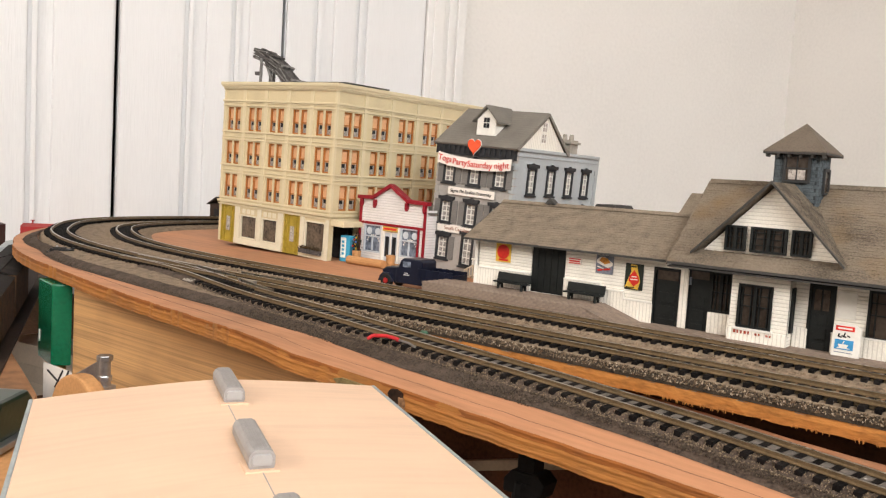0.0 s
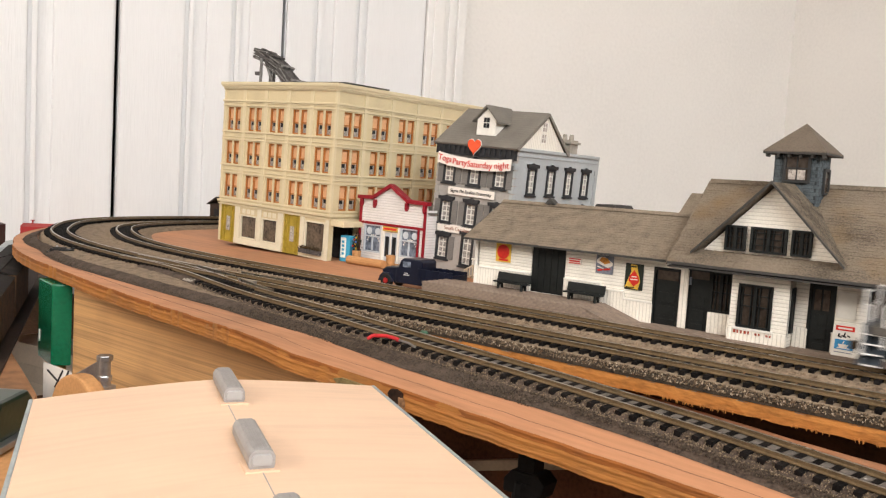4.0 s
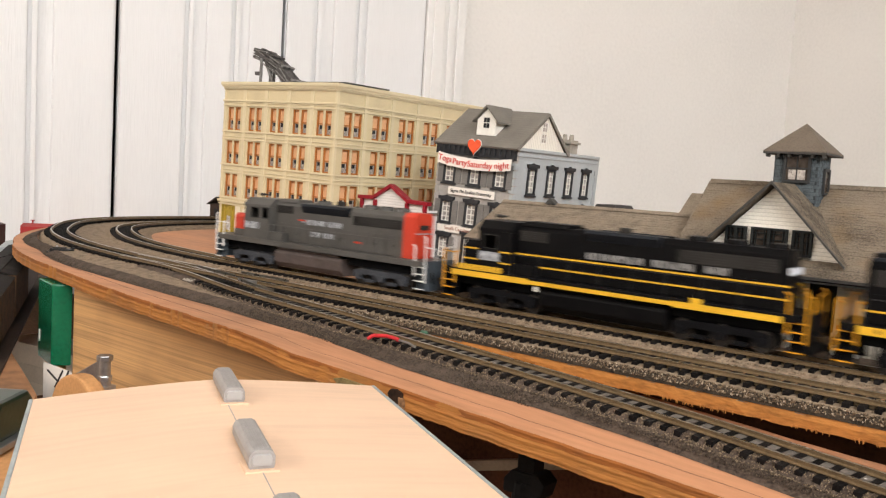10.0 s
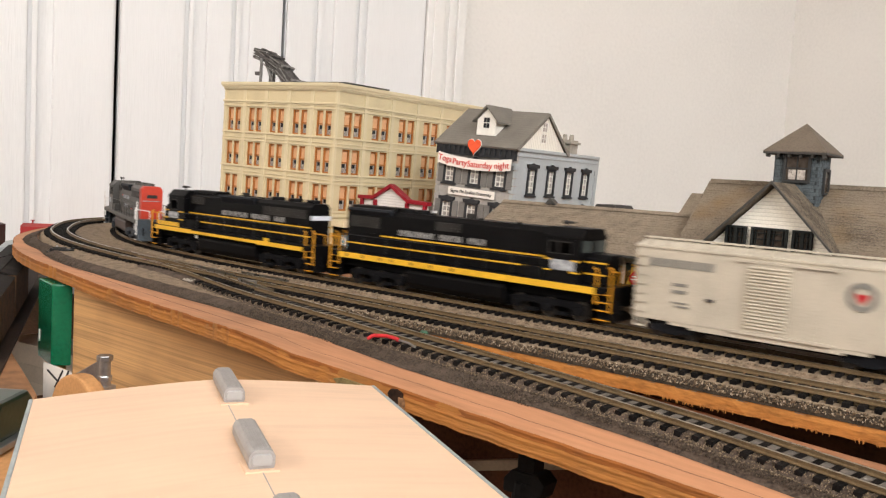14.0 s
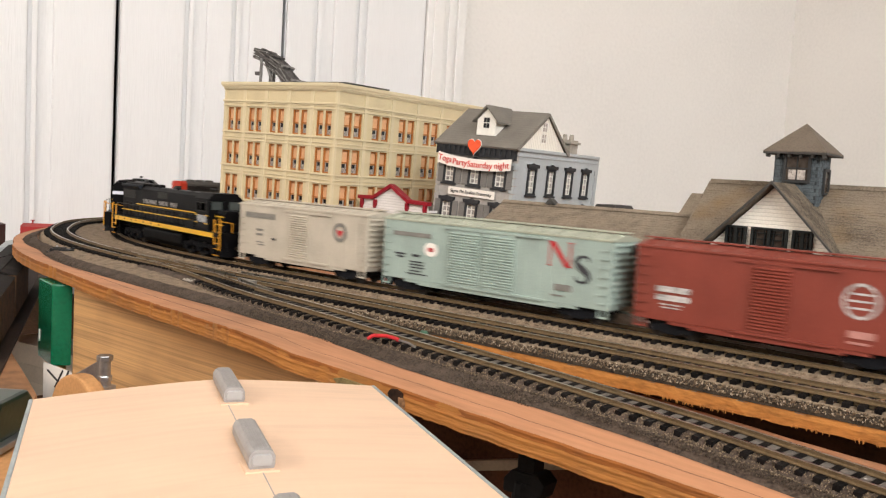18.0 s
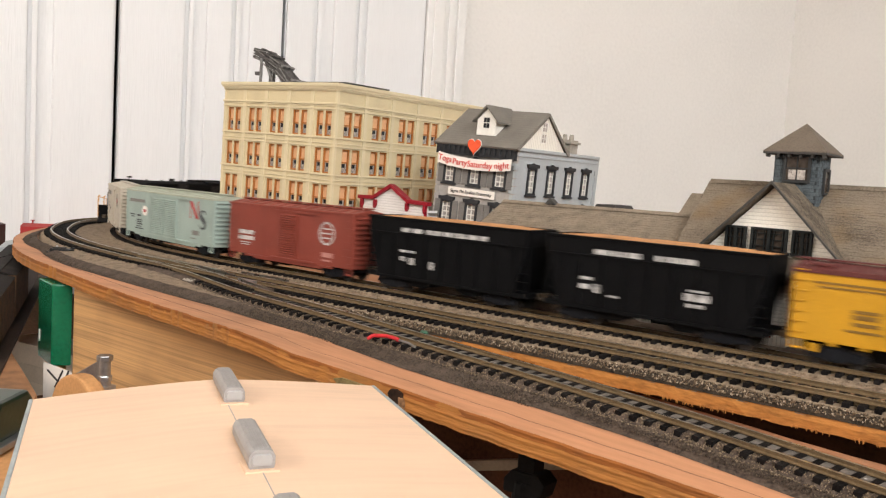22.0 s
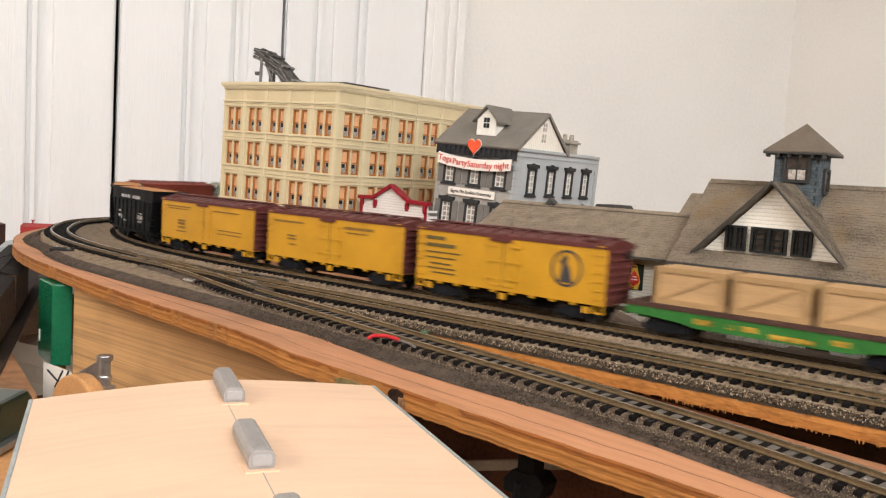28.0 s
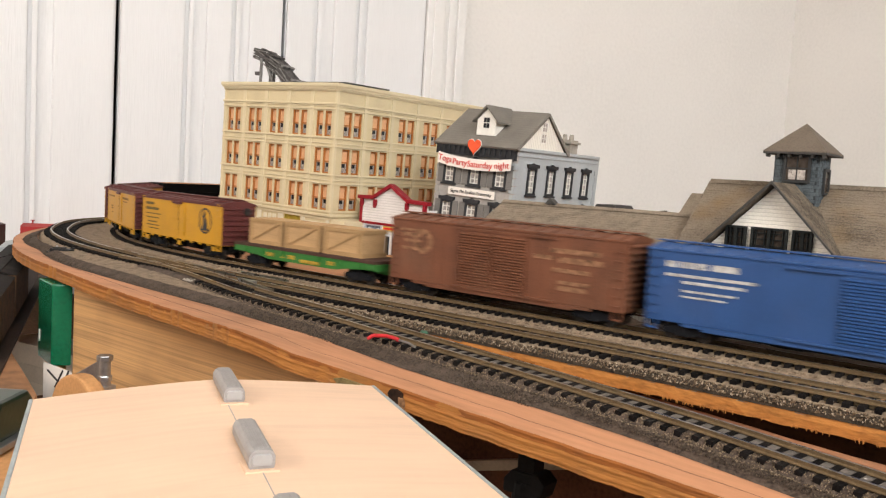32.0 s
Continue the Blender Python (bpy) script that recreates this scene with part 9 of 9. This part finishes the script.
yard_car("gondola", "pale blue-grey car on a further lower track", -1.09, 0.497, 150, 0.10, PALE, PALE, 0.0460)
yard_car("boxcar", "wine red boxcar standing beyond", -1.392, 0.580, 120, 0.07, WINE, WINE, 0.0470)
ca = yard_car("caboose", "bright red caboose on a further lower track", -1.312, 0.642, 52, 0.064, paintm("bright_red", (0.38, 0.03, 0.03), 0.4), paintm("bright_red_roof", (0.36, 0.04, 0.035), 0.5), 0.0500)
part("chimney", G().cyl(0.0012, 0.049, 0.056, 8, c=(-0.018, 0.0)).box(-0.021, -0.015, -0.003, 0.003, 0.0555, 0.0565), ca.children[0].data.materials[0], ca, bevel=0.0008)
blk = tagged(part("pine_block", G().box(-0.10, 0.08, -0.05, 0.05, LOW, -0.0545), ORW, None, "orange wooden block under the green locomotive", at=pose(-0.405, 0.133, 0.008, 0, 0, 38), bevel=0.001), category="block")
gl = thing("toy_locomotive", "dark green locomotive with silver trim on a block", "locomotive", pose(-0.4065, 0.1325, -0.0480, 0, 0, 38))
DGREEN = mat("dark_green_body", (0.008, 0.022, 0.013), 0.3, var=0.2, spec=0.4)
part("body", G().prism([(-0.0165, 0.006), (0.0165, 0.006), (0.0165, 0.018), (0.012, 0.0235), (-0.012, 0.0235), (-0.0165, 0.018)], -0.055, 0.055, "x"), DGREEN, gl, bevel=0.002)
part("cab_window", G().box(-0.0556, -0.0550, -0.011, 0.011, 0.0135, 0.0185), CABGLASS, gl)
part("side_window", G().box(-0.05, 0.05, -0.0169, -0.0164, 0.0125, 0.0175).box(-0.05, 0.05, 0.0164, 0.0169, 0.0125, 0.0175), CABGLASS, gl, "grey side windows")
part("frame", G().box(-0.058, 0.058, -0.0170, 0.0170, 0.0030, 0.0060), STEEL, gl, "silver frame", bevel=0.0005)
for k in range(8):
    part("wheel", G().cyl(0.0030, -0.0172, 0.0172, 12, axis="y", c=(-0.048 + k * 0.0137, 0.0030)), STEELWHEEL, gl)
for off in (0.0, 0.062):
    tr = thing("railway_track", "dark track of the lower yard", "railway track", group="tracks")
    p0, p1 = Vector((-0.60 - off * 0.49, 0.236 - off * 0.87, YARD)), Vector((-1.50 - off * 0.49, 0.745 - off * 0.87, YARD))
    d = (p1 - p0).normalized()
    nrm = Vector((-d.y, d.x, 0))
    part("bed", G().prism([tuple((p0 + nrm * 0.022).xy), tuple((p1 + nrm * 0.022).xy), tuple((p1 - nrm * 0.022).xy), tuple((p0 - nrm * 0.022).xy)], YARD - 0.0022, YARD - 0.0008, "z"), BROWN, tr)
    for s in (-0.0083, 0.0083):
        a, b = p0 + nrm * s, p1 + nrm * s
        part("rail", G().prism([tuple((a + nrm * 0.0006).xy), tuple((b + nrm * 0.0006).xy), tuple((b - nrm * 0.0006).xy), tuple((a - nrm * 0.0006).xy)], YARD - 0.0008, YARD, "z"), RAIL, tr)
# dark things under the open edge of the deck
ub = thing("clamp", "black clamp standing under the deck", "clamp", pose(-0.2575, 0.425, LOW))
part("stand", G().cyl(0.012, 0, 0.034, 16, r2=0.010).box(-0.006, 0.006, -0.006, 0.006, 0.022, 0.058), BLACK, ub, bevel=0.001)
part("jaw", G().prism([(-0.014, 0.026), (0.012, 0.026), (0.015, 0.036), (0.009, 0.041), (-0.009, 0.040), (-0.014, 0.034)], -0.008, 0.008, "y"), BLACK, ub, bevel=0.001)
part("grey_batten", G().prism([(-0.36, -0.1277), (-0.20, -0.0827), (-0.20, -0.0755), (-0.36, -0.1208)], 0.455, 0.460, "y"), mat("grey_batten_paint", (0.50, 0.39, 0.28), 0.7), None)
# dark panel added so that the space under the deck looks deep in shade
tagged(part("back_panel", G().box(-0.62, 0.40, 0.480, 0.492, LOW - 0.10, DECK - 0.0130), mat("under_deck_shade_brown", (0.15, 0.055, 0.027), 0.8, var=0.3, scale=30), None, "dark brown panel added under the deck to keep the space there dark"), category="board", kind="structure")
tagged(bpy.data.objects["grey_batten"], "grey painted batten under the deck", "batten", kind="structure")

# ---- how the train runs: where its front is, in metres along the inner track, at each time ----
RUN_T = [0.0, 5.5, 6.5, 7.5, 8.5, 11.5, 14.5, 17.0, 18.5, 19.0, 20.0, 21.5, 23.0, 25.0, 25.5, 27.5, 28.0, 30.0, 31.0, 32.0]
RUN_S = [-0.957, -0.5005, -0.418, -0.335, -0.2514, 0.0096, 0.2781, 0.5015, 0.6315, 0.677, 0.7665, 0.907, 1.055, 1.2480, 1.295, 1.4735, 1.5177, 1.6965, 1.784, 1.873]


def run(t):
    return float(np.interp(t, RUN_T, RUN_S))


def motions():
    times = [k * 0.5 for k in range(65)]
    for car, mid, half, trucks in TRAIN:
        rows, turns = [], [[] for _ in trucks]
        for t in times:
            s = run(t) - mid
            ax, ay, ah = on_loop(s + half)
            bx, by, bh = on_loop(s - half)
            # unbroken heading between the two trucks
            chord = math.atan2(ay - by, ax - bx)
            mean = (ah + bh) / 2
            while chord - mean > math.pi:
                chord -= 2 * math.pi
            while chord - mean < -math.pi:
                chord += 2 * math.pi
            rows.append((t, pose((ax + bx) / 2, (ay + by) / 2, (level(ax, ay) + level(bx, by)) / 2, 0, 0, math.degrees(chord))))
            for (tr, x), hd, out in zip(trucks, (ah, bh), turns):
                out.append((t, pose(x, 0, 0, 0, 0, math.degrees(hd - chord))))
        walk(car, rows)
        for (tr, x), out in zip(trucks, turns):
            walk(tr, out)


motions()
